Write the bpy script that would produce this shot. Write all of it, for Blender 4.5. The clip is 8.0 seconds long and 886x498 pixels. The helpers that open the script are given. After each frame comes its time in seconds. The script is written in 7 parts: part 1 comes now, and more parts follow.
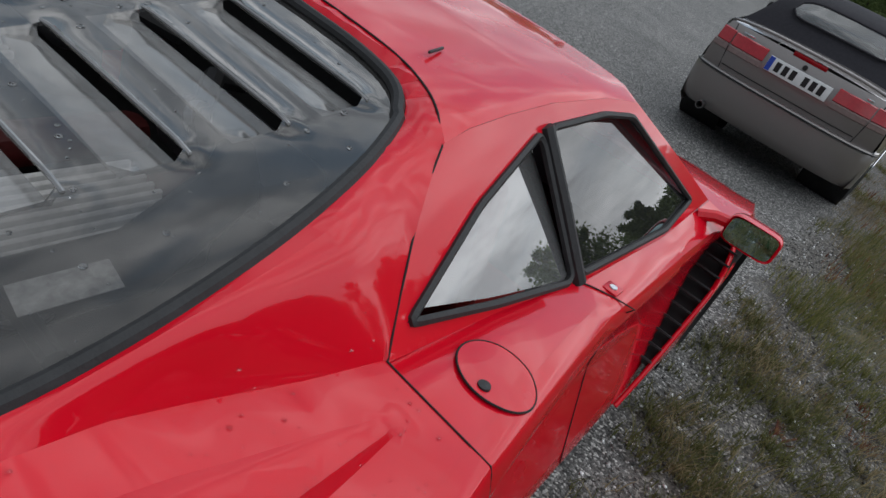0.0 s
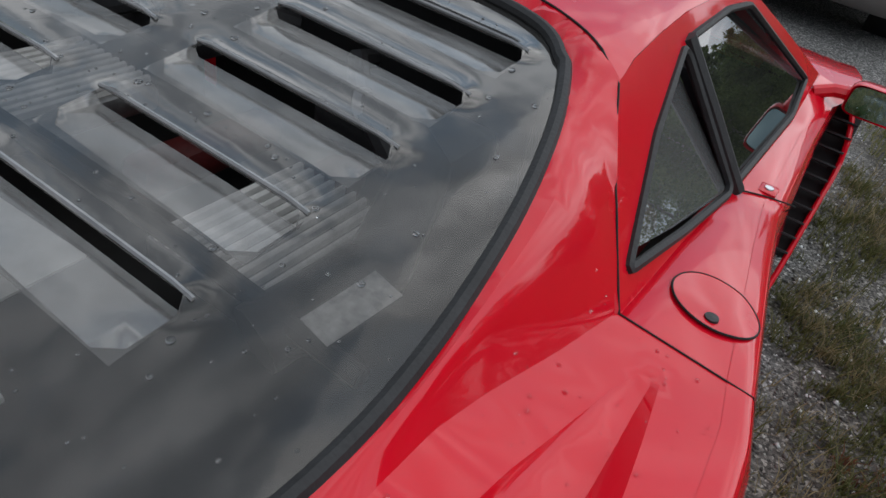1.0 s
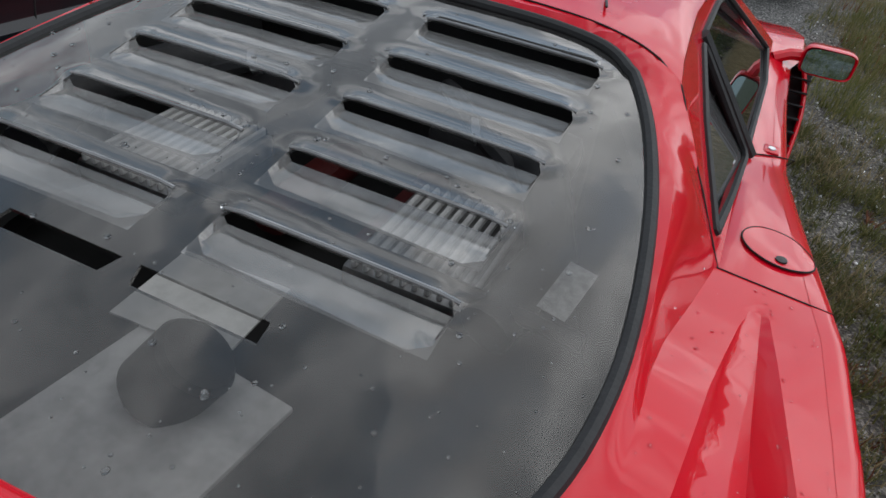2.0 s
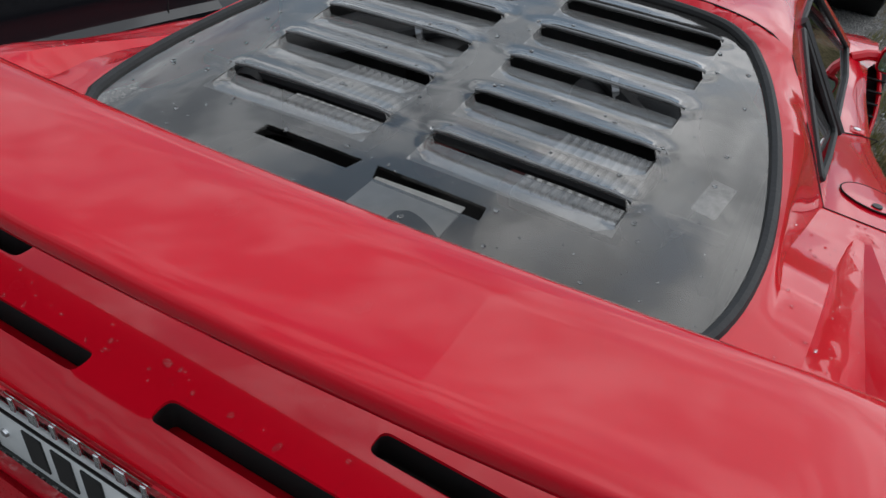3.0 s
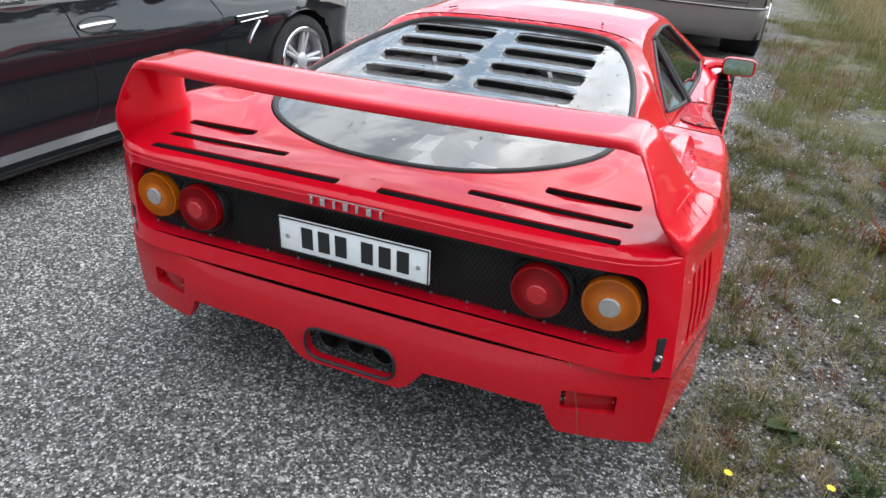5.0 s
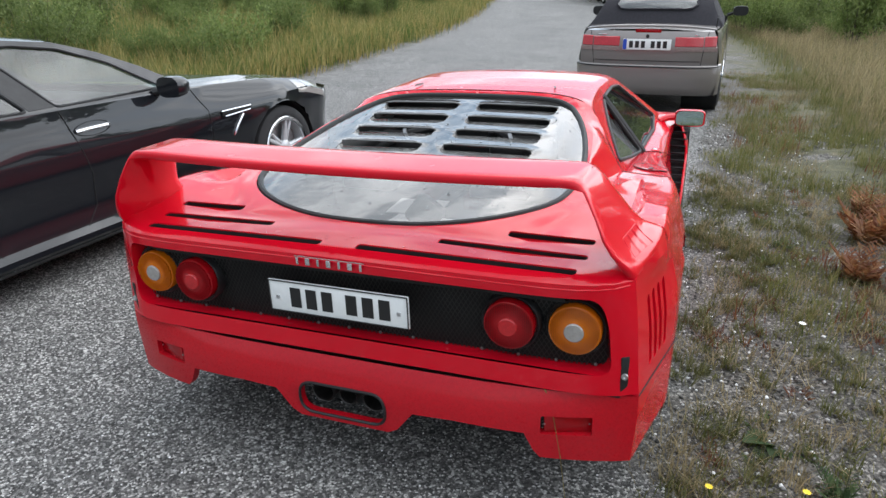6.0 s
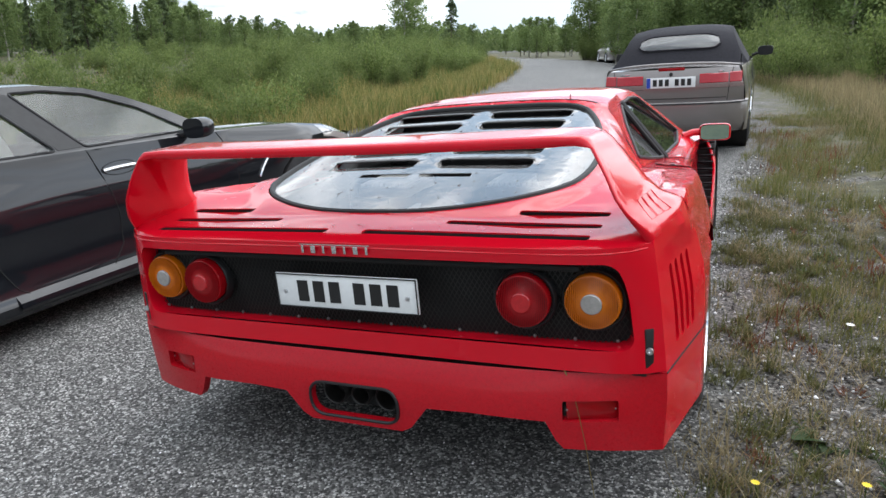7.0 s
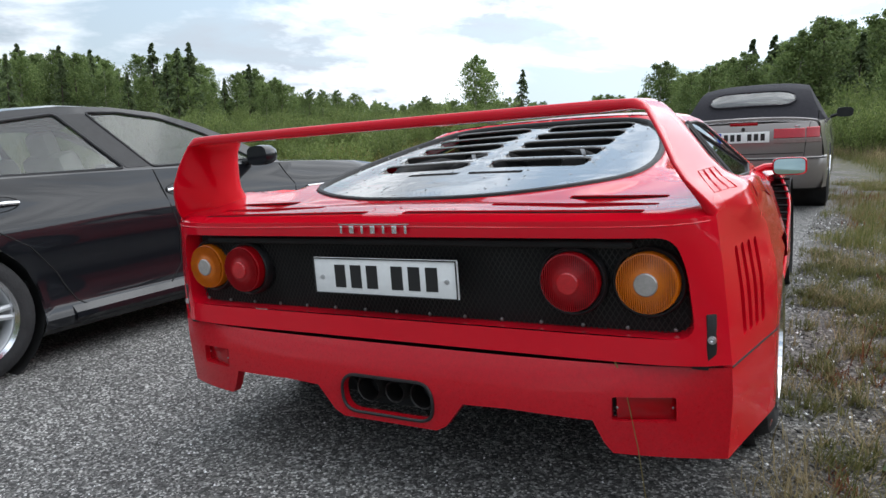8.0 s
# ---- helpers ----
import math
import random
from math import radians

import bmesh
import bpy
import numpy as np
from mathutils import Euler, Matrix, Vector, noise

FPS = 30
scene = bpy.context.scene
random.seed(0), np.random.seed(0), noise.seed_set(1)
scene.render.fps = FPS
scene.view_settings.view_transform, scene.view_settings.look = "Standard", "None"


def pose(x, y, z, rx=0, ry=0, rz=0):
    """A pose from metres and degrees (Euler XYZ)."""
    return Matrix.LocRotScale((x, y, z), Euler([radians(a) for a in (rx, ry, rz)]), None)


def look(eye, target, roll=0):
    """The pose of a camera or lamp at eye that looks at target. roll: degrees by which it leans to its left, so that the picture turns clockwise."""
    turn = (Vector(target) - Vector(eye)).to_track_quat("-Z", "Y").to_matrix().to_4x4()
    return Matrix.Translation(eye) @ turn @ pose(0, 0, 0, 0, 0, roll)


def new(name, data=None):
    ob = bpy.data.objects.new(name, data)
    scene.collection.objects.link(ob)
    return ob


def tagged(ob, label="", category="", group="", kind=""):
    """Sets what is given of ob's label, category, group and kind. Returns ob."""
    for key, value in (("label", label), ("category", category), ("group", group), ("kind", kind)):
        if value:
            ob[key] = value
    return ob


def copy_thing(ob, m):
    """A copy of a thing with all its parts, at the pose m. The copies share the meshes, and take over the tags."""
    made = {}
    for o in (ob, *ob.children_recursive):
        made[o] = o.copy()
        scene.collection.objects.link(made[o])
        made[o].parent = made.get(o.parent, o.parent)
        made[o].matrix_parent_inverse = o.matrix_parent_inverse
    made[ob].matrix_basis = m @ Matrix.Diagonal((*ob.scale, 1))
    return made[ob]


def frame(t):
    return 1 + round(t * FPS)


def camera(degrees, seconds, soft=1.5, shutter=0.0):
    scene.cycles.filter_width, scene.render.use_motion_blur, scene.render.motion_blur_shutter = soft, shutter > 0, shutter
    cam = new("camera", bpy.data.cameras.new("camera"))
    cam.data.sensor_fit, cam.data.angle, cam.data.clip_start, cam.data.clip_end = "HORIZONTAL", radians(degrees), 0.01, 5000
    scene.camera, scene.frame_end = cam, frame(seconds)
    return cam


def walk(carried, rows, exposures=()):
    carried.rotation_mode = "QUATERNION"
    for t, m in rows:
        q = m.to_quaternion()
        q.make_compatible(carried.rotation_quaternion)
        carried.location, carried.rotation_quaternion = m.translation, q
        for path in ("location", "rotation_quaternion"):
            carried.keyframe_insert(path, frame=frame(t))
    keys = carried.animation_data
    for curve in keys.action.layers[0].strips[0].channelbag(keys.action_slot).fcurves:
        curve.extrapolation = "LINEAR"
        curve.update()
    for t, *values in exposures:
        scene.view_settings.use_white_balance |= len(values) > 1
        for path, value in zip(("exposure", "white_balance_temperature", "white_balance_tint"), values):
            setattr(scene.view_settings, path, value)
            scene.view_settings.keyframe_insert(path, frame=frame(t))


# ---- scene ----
cam = camera(65.8, 8.0, shutter=0.0)
PATH = [
    (0, (0.957, 0.561, 1.633), (0.309, 2.149, 0.605), 30.7),
    (0.5, (0.839, 0.499, 1.586), (0.232, 1.971, 0.376), 18.5),
    (1, (0.738, 0.449, 1.577), (0.12, 1.9, 0.347), 19.1),
    (1.5, (0.622, 0.221, 1.605), (0.266, 1.774, 0.396), 15.6),
    (2, (0.504, 0.118, 1.649), (0.055, 1.647, 0.441), 14.4),
    (2.2, (0.457, 0.14, 1.628), (-0.053, 1.647, 0.415), 16.1),
    (3.3, (0.435, -0.49, 1.6), (-0.157, 1.045, 0.455), 13.0),
    (3.5, (0.477, -0.615, 1.599), (-0.12, 0.938, 0.489), 11.6),
    (4, (0.667, -0.982, 1.613), (0.017, 0.517, 0.459), 8.8),
    (4.5, (0.657, -1.316, 1.651), (0.112, 0.223, 0.495), 9.8),
    (5, (0.784, -1.552, 1.726), (0.215, 0.109, 0.768), 8.5),
    (5.2, (0.836, -1.648, 1.752), (0.245, 0.056, 0.888), 7.3),
    (6.3, (0.962, -1.731, 1.702), (0.345, 0.019, 0.957), 2.7),
    (6.5, (0.996, -1.717, 1.657), (0.365, 0.033, 0.923), 2.2),
    (7, (1.024, -1.703, 1.445), (0.279, 0.065, 0.88), 0.2),
    (7.5, (1.085, -1.668, 1.133), (0.218, 0.116, 0.873), -0.3),
    (8, (1.065, -1.624, 1.154), (0.126, 0.105, 0.795), 1.0),
]
walk(cam, [(t, look(eye, target, roll)) for t, eye, target, roll in PATH], exposures=[(0.0, -0.1), (1.0, -0.05), (1.5, -0.05), (2.2, 0.0), (3.5, -0.1), (4.0, 0.3), (4.5, 0.9), (5.0, 1.2), (6.5, 1.0), (7.0, 1.0), (7.5, 0.85), (8.0, 0.78)])

# ---------------------------------------------------------------- slope of the road under the parked cars
SLOPE = Matrix(((0.9962, 0.0, -0.08704, 0), (-0.00227, 0.99966, -0.02598, 0), (0.08701, 0.02608, 0.99587, 0), (0, 0, 0, 1)))

# ---------------------------------------------------------------- light
SUN_EL, SUN_AZ = 50.0, 40.0
world = bpy.data.worlds.new("world")
scene.world = world
world.use_nodes = True
wn, wl = world.node_tree.nodes, world.node_tree.links
bg = wn["Background"]
sky = wn.new("ShaderNodeTexSky")
sky.sky_type = "NISHITA"
sky.sun_disc = False
sky.sun_elevation, sky.sun_rotation = radians(SUN_EL), radians(SUN_AZ)
tc = wn.new("ShaderNodeTexCoord")
mp = wn.new("ShaderNodeMapping")
mp.inputs["Scale"].default_value = (1.3, 1.3, 4.5)
mp.inputs["Location"].default_value = (0.35, 0.2, 0.1)
cl = wn.new("ShaderNodeTexNoise")
cl.inputs["Scale"].default_value, cl.inputs["Detail"].default_value, cl.inputs["Roughness"].default_value = 1.9, 9.0, 0.58
cl.inputs["Distortion"].default_value = 0.4
rp = wn.new("ShaderNodeValToRGB")
rp.color_ramp.elements[0].position, rp.color_ramp.elements[1].position = 0.41, 0.55
cg = wn.new("ShaderNodeTexNoise")
cg.inputs["Scale"].default_value, cg.inputs["Detail"].default_value, cg.inputs["Roughness"].default_value = 2.8, 8.0, 0.62
cr = wn.new("ShaderNodeValToRGB")
cr.color_ramp.elements[0].position, cr.color_ramp.elements[0].color = 0.42, (3.0, 3.4, 3.9, 1)
cr.color_ramp.elements[1].position, cr.color_ramp.elements[1].color = 0.61, (8.3, 8.8, 9.4, 1)
mx = wn.new("ShaderNodeMix")
mx.data_type = "RGBA"
wl.new(tc.outputs["Generated"], mp.inputs["Vector"])
wl.new(mp.outputs["Vector"], cl.inputs["Vector"])
wl.new(mp.outputs["Vector"], cg.inputs["Vector"])
wl.new(cg.outputs["Fac"], cr.inputs["Fac"])
wl.new(rp.outputs["Color"], mx.inputs[0])
hz = wn.new("ShaderNodeMix")  # high thin haze between the clouds
hz.data_type = "RGBA"
hz.inputs[0].default_value = 0.75
hz.inputs[7].default_value = (2.4, 3.3, 4.3, 1)
wl.new(sky.outputs["Color"], hz.inputs[6])
wl.new(cr.outputs["Color"], mx.inputs[7])
low = wn.new("ShaderNodeMix")  # white glare towards the horizon
low.data_type = "RGBA"
low.inputs[7].default_value = (3.3, 3.9, 4.4, 1)
sz, lr = wn.new("ShaderNodeSeparateXYZ"), wn.new("ShaderNodeMapRange")
lr.inputs["From Min"].default_value, lr.inputs["From Max"].default_value = 0.02, 0.40
lr.inputs["To Min"].default_value, lr.inputs["To Max"].default_value = 0.85, 0.0
wl.new(tc.outputs["Generated"], sz.inputs[0])
wl.new(sz.outputs["Z"], lr.inputs["Value"])
wl.new(lr.outputs["Result"], low.inputs[0])
wl.new(hz.outputs[2], low.inputs[6])
wl.new(low.outputs[2], mx.inputs[6])
cv, ca = wn.new("ShaderNodeMapRange"), wn.new("ShaderNodeMath")  # the cloud cover closes higher up
cv.inputs["From Min"].default_value, cv.inputs["From Max"].default_value = 0.15, 0.60
cv.inputs["To Min"].default_value, cv.inputs["To Max"].default_value = -0.015, 0.075
ca.operation = "ADD"
wl.new(sz.outputs["Z"], cv.inputs["Value"])
wl.new(cv.outputs["Result"], ca.inputs[0])
wl.new(cl.outputs["Fac"], ca.inputs[1])
wl.new(ca.outputs[0], rp.inputs["Fac"])
dt, gr, gm = wn.new("ShaderNodeVectorMath"), wn.new("ShaderNodeMapRange"), wn.new("ShaderNodeMix")  # brighter towards the veiled sun
dt.operation = "DOT_PRODUCT"
dt.inputs[1].default_value = (math.sin(radians(SUN_AZ)) * math.cos(radians(SUN_EL)), math.cos(radians(SUN_AZ)) * math.cos(radians(SUN_EL)), math.sin(radians(SUN_EL)))
gr.inputs["From Min"].default_value, gr.inputs["From Max"].default_value = -0.4, 1.0
gr.inputs["To Min"].default_value, gr.inputs["To Max"].default_value = 0.58, 1.75
gm.data_type, gm.blend_type = "RGBA", "MULTIPLY"
gm.inputs[0].default_value = 1.0
wl.new(tc.outputs["Generated"], dt.inputs[0])
wl.new(dt.outputs["Value"], gr.inputs["Value"])
wl.new(mx.outputs[2], gm.inputs[6])
wl.new(gr.outputs["Result"], gm.inputs[7])
wl.new(gm.outputs[2], bg.inputs["Color"])
bg.inputs["Strength"].default_value = 0.12

sun = new("sun", bpy.data.lights.new("sun", "SUN"))
sun.data.energy, sun.data.angle, sun.data.color = 0.85, radians(90), (1.0, 0.96, 0.91)
az, el = radians(SUN_AZ), radians(SUN_EL)
sun.matrix_world = look((math.sin(az) * 40, math.cos(az) * 40, 40), (math.sin(az) * (40 - math.cos(el)), math.cos(az) * (40 - math.cos(el)), 40 - math.sin(el)))

# ---------------------------------------------------------------- materials
def node_mat(name, col, rough=0.5, metal=0.0, coat=0.0, var=0.0, scale=8.0, bump=0.0, bscale=60.0, rvar=0.0, trans=0.0, ior=1.45, spec=0.5, coat_rough=0.03):
    """A Principled surface with colour variation, gloss variation and fine relief at two scales."""
    m = bpy.data.materials.new(name)
    m.use_nodes = True
    n, l = m.node_tree.nodes, m.node_tree.links
    b = n["Principled BSDF"]
    b.inputs["Base Color"].default_value = (*col, 1)
    b.inputs["Roughness"].default_value = rough
    b.inputs["Metallic"].default_value = metal
    b.inputs["Coat Weight"].default_value = coat
    b.inputs["Coat Roughness"].default_value = coat_rough
    b.inputs["Transmission Weight"].default_value = trans
    b.inputs["IOR"].default_value = ior
    b.inputs["Specular IOR Level"].default_value = spec
    if var or bump or rvar:
        t = n.new("ShaderNodeTexCoord")
    if var:
        a = n.new("ShaderNodeTexNoise")
        a.inputs["Scale"].default_value, a.inputs["Detail"].default_value, a.inputs["Roughness"].default_value = scale, 8, 0.65
        c = n.new("ShaderNodeMix")
        c.data_type = "RGBA"
        r = n.new("ShaderNodeValToRGB")
        r.color_ramp.elements[0].position, r.color_ramp.elements[1].position = 0.3, 0.7
        l.new(t.outputs["Object"], a.inputs["Vector"])
        l.new(a.outputs["Fac"], r.inputs["Fac"])
        l.new(r.outputs["Color"], c.inputs[0])
        c.inputs[6].default_value = (*[max(0, v * (1 - var)) for v in col], 1)
        c.inputs[7].default_value = (*[min(1, v * (1 + var)) for v in col], 1)
        l.new(c.outputs[2], b.inputs["Base Color"])
    if rvar:
        a = n.new("ShaderNodeTexNoise")
        a.inputs["Scale"].default_value, a.inputs["Detail"].default_value = scale * 2.3, 6
        r = n.new("ShaderNodeMapRange")
        r.inputs["From Min"].default_value, r.inputs["From Max"].default_value = 0.3, 0.7
        r.inputs["To Min"].default_value, r.inputs["To Max"].default_value = max(0, rough - rvar), rough + rvar
        l.new(t.outputs["Object"], a.inputs["Vector"])
        l.new(a.outputs["Fac"], r.inputs["Value"])
        l.new(r.outputs["Result"], b.inputs["Roughness"])
    if bump:
        a = n.new("ShaderNodeTexNoise")
        a.inputs["Scale"].default_value, a.inputs["Detail"].default_value = bscale, 6
        p = n.new("ShaderNodeBump")
        p.inputs["Strength"].default_value, p.inputs["Distance"].default_value = bump, 0.01
        l.new(t.outputs["Object"], a.inputs["Vector"])
        l.new(a.outputs["Fac"], p.inputs["Height"])
        l.new(p.outputs["Normal"], b.inputs["Normal"])
    return m


RED = node_mat("red_paint", (0.60, 0.0030, 0.016), 0.25, 0, 0.72, var=0.06, scale=3.0, rvar=0.03, spec=0.08, coat_rough=0.025)
# Dusty bumper paint, base also darkened to imitate shade on its downturned faces.
RED_DUSTY_SHADED = node_mat("dusty_shaded_red_paint", (0.42, 0.004, 0.012), 0.32, 0, 0.35, var=0.14, scale=90.0, rvar=0.08, bump=0.05, bscale=300, spec=0.25, coat_rough=0.12)
RED_DARK = node_mat("dark_red_crackle", (0.07, 0.006, 0.006), 0.6, var=0.3, scale=60)
# Body red darkened to give the shade behind the quarter slots.
RED_SHADED = node_mat("shaded_slot_red", (0.30, 0.006, 0.010), 0.45, var=0.2)
BLACK = node_mat("black_plastic", (0.012, 0.012, 0.013), 0.45, var=0.4, scale=20, bump=0.1, bscale=200)
RUBBER = node_mat("black_rubber", (0.016, 0.016, 0.017), 0.6, var=0.3, scale=30, bump=0.15, bscale=150)
TYRE = node_mat("tyre_rubber", (0.022, 0.022, 0.023), 0.8, var=0.3, scale=14, bump=0.4, bscale=90)
# Near-black for dark parts and joints, and for shade put into openings.
DARK = node_mat("dark_parts_and_shade", (0.010, 0.010, 0.010), 0.8, var=0.4, scale=12)
MESH = node_mat("dusty_black_wire", (0.045, 0.044, 0.042), 0.35, 0.3, var=0.5, scale=5)
CHROME = node_mat("chrome", (0.75, 0.76, 0.78), 0.12, 1.0)
ALLOY = node_mat("alloy", (0.62, 0.63, 0.65), 0.28, 1.0, var=0.1, scale=20)
WHEEL_SILVER = node_mat("wheel_silver", (0.50, 0.51, 0.52), 0.32, 0.25, 0.3, var=0.06, scale=20)
CASTING = node_mat("pale_casting", (0.62, 0.62, 0.61), 0.5, 0.0, var=0.22, scale=25)
STEEL = node_mat("dull_steel", (0.30, 0.30, 0.30), 0.4, 1.0, var=0.3, scale=25, rvar=0.1)
WHITE = node_mat("plate_white", (0.78, 0.79, 0.78), 0.4, var=0.05, scale=30)
INK = node_mat("plate_black", (0.015, 0.015, 0.015), 0.5)
BLUE = node_mat("plate_blue", (0.02, 0.07, 0.42), 0.4)
SOOT = node_mat("sooty_metal", (0.035, 0.033, 0.032), 0.5, 0.7, var=0.4, scale=30)
AMBER = node_mat("amber_lens", (0.60, 0.145, 0.002), 0.15, 0, 0.3, var=0.10, scale=30, trans=0.15)
LENS_RED = node_mat("red_lens", (0.30, 0.002, 0.006), 0.12, 0, 0.25, var=0.12, scale=30, trans=0.1, spec=0.3)
LENS_BRIGHT = node_mat("red_reflector", (0.42, 0.010, 0.014), 0.12, 0, 0.4, var=0.2, scale=90)
LENS_CLEAR = node_mat("clear_lens", (0.36, 0.34, 0.32), 0.15, 0.3, 0.5, var=0.15, scale=90)
GREY_PAINT = node_mat("dark_grey_paint", (0.009, 0.010, 0.0125), 0.30, 0.0, 1.0, var=0.15, scale=400, coat_rough=0.02, spec=0.08)
SILVER_PAINT = node_mat("silver_brown_paint", (0.23, 0.208, 0.198), 0.38, 0.4, 0.9, var=0.12, scale=400)
FABRIC = node_mat("black_fabric", (0.016, 0.015, 0.020), 0.9, var=0.3, scale=40, bump=0.3, bscale=300)
LEATHER = node_mat("pale_leather", (0.34, 0.325, 0.29), 0.6, var=0.1)
SEAT_RED = node_mat("red_fabric", (0.36, 0.012, 0.012), 0.85, var=0.2, scale=40)
MIRROR = node_mat("mirror_glass", (0.55, 0.72, 0.74), 0.02, 1.0)
SILVER_FAR = node_mat("far_silver", (0.45, 0.46, 0.47), 0.3, 0.6, 0.6)


def thin_glass(name, tint, f0, rough=0.0, haze=0.0, haze_col=(0.5, 0.5, 0.5), power=3.8):
    """A thin pane: tinted see-through, a little haze of dust and painted sheen, and a reflection that grows towards
    grazing.
    """
    m = bpy.data.materials.new(name)
    m.use_nodes = True
    n, l = m.node_tree.nodes, m.node_tree.links
    n.remove(n["Principled BSDF"])
    tr, gl, df = n.new("ShaderNodeBsdfTransparent"), n.new("ShaderNodeBsdfGlossy"), n.new("ShaderNodeBsdfDiffuse")
    tr.inputs["Color"].default_value = (*tint, 1)
    gl.inputs["Roughness"].default_value = rough
    df.inputs["Color"].default_value = (*haze_col, 1)
    a, b, fr = n.new("ShaderNodeMixShader"), n.new("ShaderNodeMixShader"), n.new("ShaderNodeLayerWeight")
    fr.inputs["Blend"].default_value = 0.5
    pw, ma = n.new("ShaderNodeMath"), n.new("ShaderNodeMath")
    pw.operation, ma.operation = "POWER", "MULTIPLY_ADD"
    pw.inputs[1].default_value = power
    ma.inputs[1].default_value, ma.inputs[2].default_value = 1 - f0, f0
    l.new(fr.outputs["Facing"], pw.inputs[0])
    l.new(pw.outputs[0], ma.inputs[0])
    a.inputs[0].default_value = haze
    l.new(tr.outputs[0], a.inputs[1])
    l.new(df.outputs[0], a.inputs[2])
    l.new(ma.outputs[0], b.inputs[0])
    l.new(a.outputs[0], b.inputs[1])
    l.new(gl.outputs[0], b.inputs[2])
    l.new(b.outputs[0], n["Material Output"].inputs["Surface"])
    if haze > 0.5:  # faint dirt, yellowing and scratches in the plastic
        gl.inputs["Color"].default_value = (0.98, 0.95, 0.92, 1)
        t, z, mx_ = n.new("ShaderNodeTexCoord"), n.new("ShaderNodeTexNoise"), n.new("ShaderNodeMix")
        z.inputs["Scale"].default_value, z.inputs["Detail"].default_value, z.inputs["Roughness"].default_value = 6.0, 9, 0.72
        mr = n.new("ShaderNodeMapRange")
        mr.inputs["From Min"].default_value, mr.inputs["From Max"].default_value = 0.32, 0.70
        mx_.data_type = "RGBA"
        mx_.inputs[6].default_value, mx_.inputs[7].default_value = (*[0.55 * c for c in haze_col], 1), (*[1.6 * c for c in haze_col], 1)
        l.new(t.outputs["Object"], z.inputs["Vector"])
        l.new(z.outputs["Fac"], mr.inputs["Value"])
        l.new(mr.outputs["Result"], mx_.inputs[0])
        l.new(mx_.outputs[2], df.inputs["Color"])
        z2, bp = n.new("ShaderNodeTexNoise"), n.new("ShaderNodeBump")
        z2.inputs["Scale"].default_value, z2.inputs["Detail"].default_value = 4.0, 3
        bp.inputs["Strength"].default_value, bp.inputs["Distance"].default_value = 0.15, 0.02
        l.new(t.outputs["Object"], z2.inputs["Vector"])
        l.new(z2.outputs["Fac"], bp.inputs["Height"])
        l.new(bp.outputs["Normal"], gl.inputs["Normal"])
    return m


LABEL = node_mat("worn_label", (0.36, 0.36, 0.35), 0.6, var=0.4, scale=60)
DROP = node_mat("rain_water", (0.95, 0.96, 0.97), 0.02, trans=1.0, ior=1.33)
GLASS_DARK = thin_glass("tinted_glass", (0.16, 0.17, 0.17), 0.075, haze=0.03)
# The haze is dust plus a painted sheen of cloudy sky.
QUARTER = thin_glass("dusty_sheen_quarter_glass", (0.20, 0.21, 0.21), 0.22, rough=0.01, haze=0.20)
# Screen plastic with lightened haze, making up for light missing on the ramps.
RAMP = thin_glass("brightened_ramp_plastic", (0.92, 0.92, 0.92), 0.10, rough=0.10, haze=0.60, haze_col=(0.20, 0.198, 0.194))
LIP = node_mat("polished_plastic_edge", (0.20, 0.20, 0.20), 0.12, 0, 0.8, var=0.2, scale=30)
PAPER = node_mat("pale_sheet", (0.62, 0.62, 0.60), 0.6, var=0.15, scale=18)
LEXAN = thin_glass("scratched_clear_plastic", (0.97, 0.97, 0.97), 0.055, rough=0.07, haze=0.58, haze_col=(0.034, 0.033, 0.032), power=2.9)


# ---------------------------------------------------------------- builders
def part(name, bm, material, parent=None, label="", smooth=True, angle=35):
    """Links a bmesh as ONE mesh object, under a thing or a part."""
    bmesh.ops.recalc_face_normals(bm, faces=bm.faces)
    lim = radians(angle)
    for f in bm.faces:
        f.smooth = smooth
    if smooth:
        for e in bm.edges:
            if len(e.link_faces) == 2 and e.calc_face_angle(0.0) > lim:
                e.smooth = False
    me = bpy.data.meshes.new(name)
    bm.to_mesh(me)
    bm.free()
    me.materials.append(material)
    ob = new(name, me)
    if parent is not None:
        ob.parent = parent
    if label:
        tagged(ob, label)
    return ob


def root(name, m, label, category, group="", kind=""):
    ob = new(name)
    ob.empty_display_size = 0.2
    ob.matrix_world = m
    return tagged(ob, label, category, group, kind)


def bm_grid(bm, rows, closed=False):
    """A skin over rows of points."""
    vs = [[bm.verts.new(p) for p in r] for r in rows]
    k = len(rows[0])
    for a, b in zip(vs[:-1], vs[1:]):
        for i in range(k if closed else k - 1):
            j = (i + 1) % k
            try:
                bm.faces.new((a[i], a[j], b[j], b[i]))
            except ValueError:
                pass
    return vs


def bm_box(bm, c, s, rot=None, bevel=0.0, seg=2):
    m = Matrix.Translation(c) @ (rot.to_4x4() if rot else Matrix()) @ Matrix.Diagonal((*s, 1))
    g = bmesh.ops.create_cube(bm, size=1.0, matrix=m)
    if bevel:
        es = list({e for v in g["verts"] for e in v.link_edges})
        bmesh.ops.bevel(bm, geom=es, offset=bevel, segments=seg, affect="EDGES", profile=0.5)
    return bm


def box(c, s, rot=None, bevel=0.0, seg=2):
    return bm_box(bmesh.new(), c, s, rot, bevel, seg)


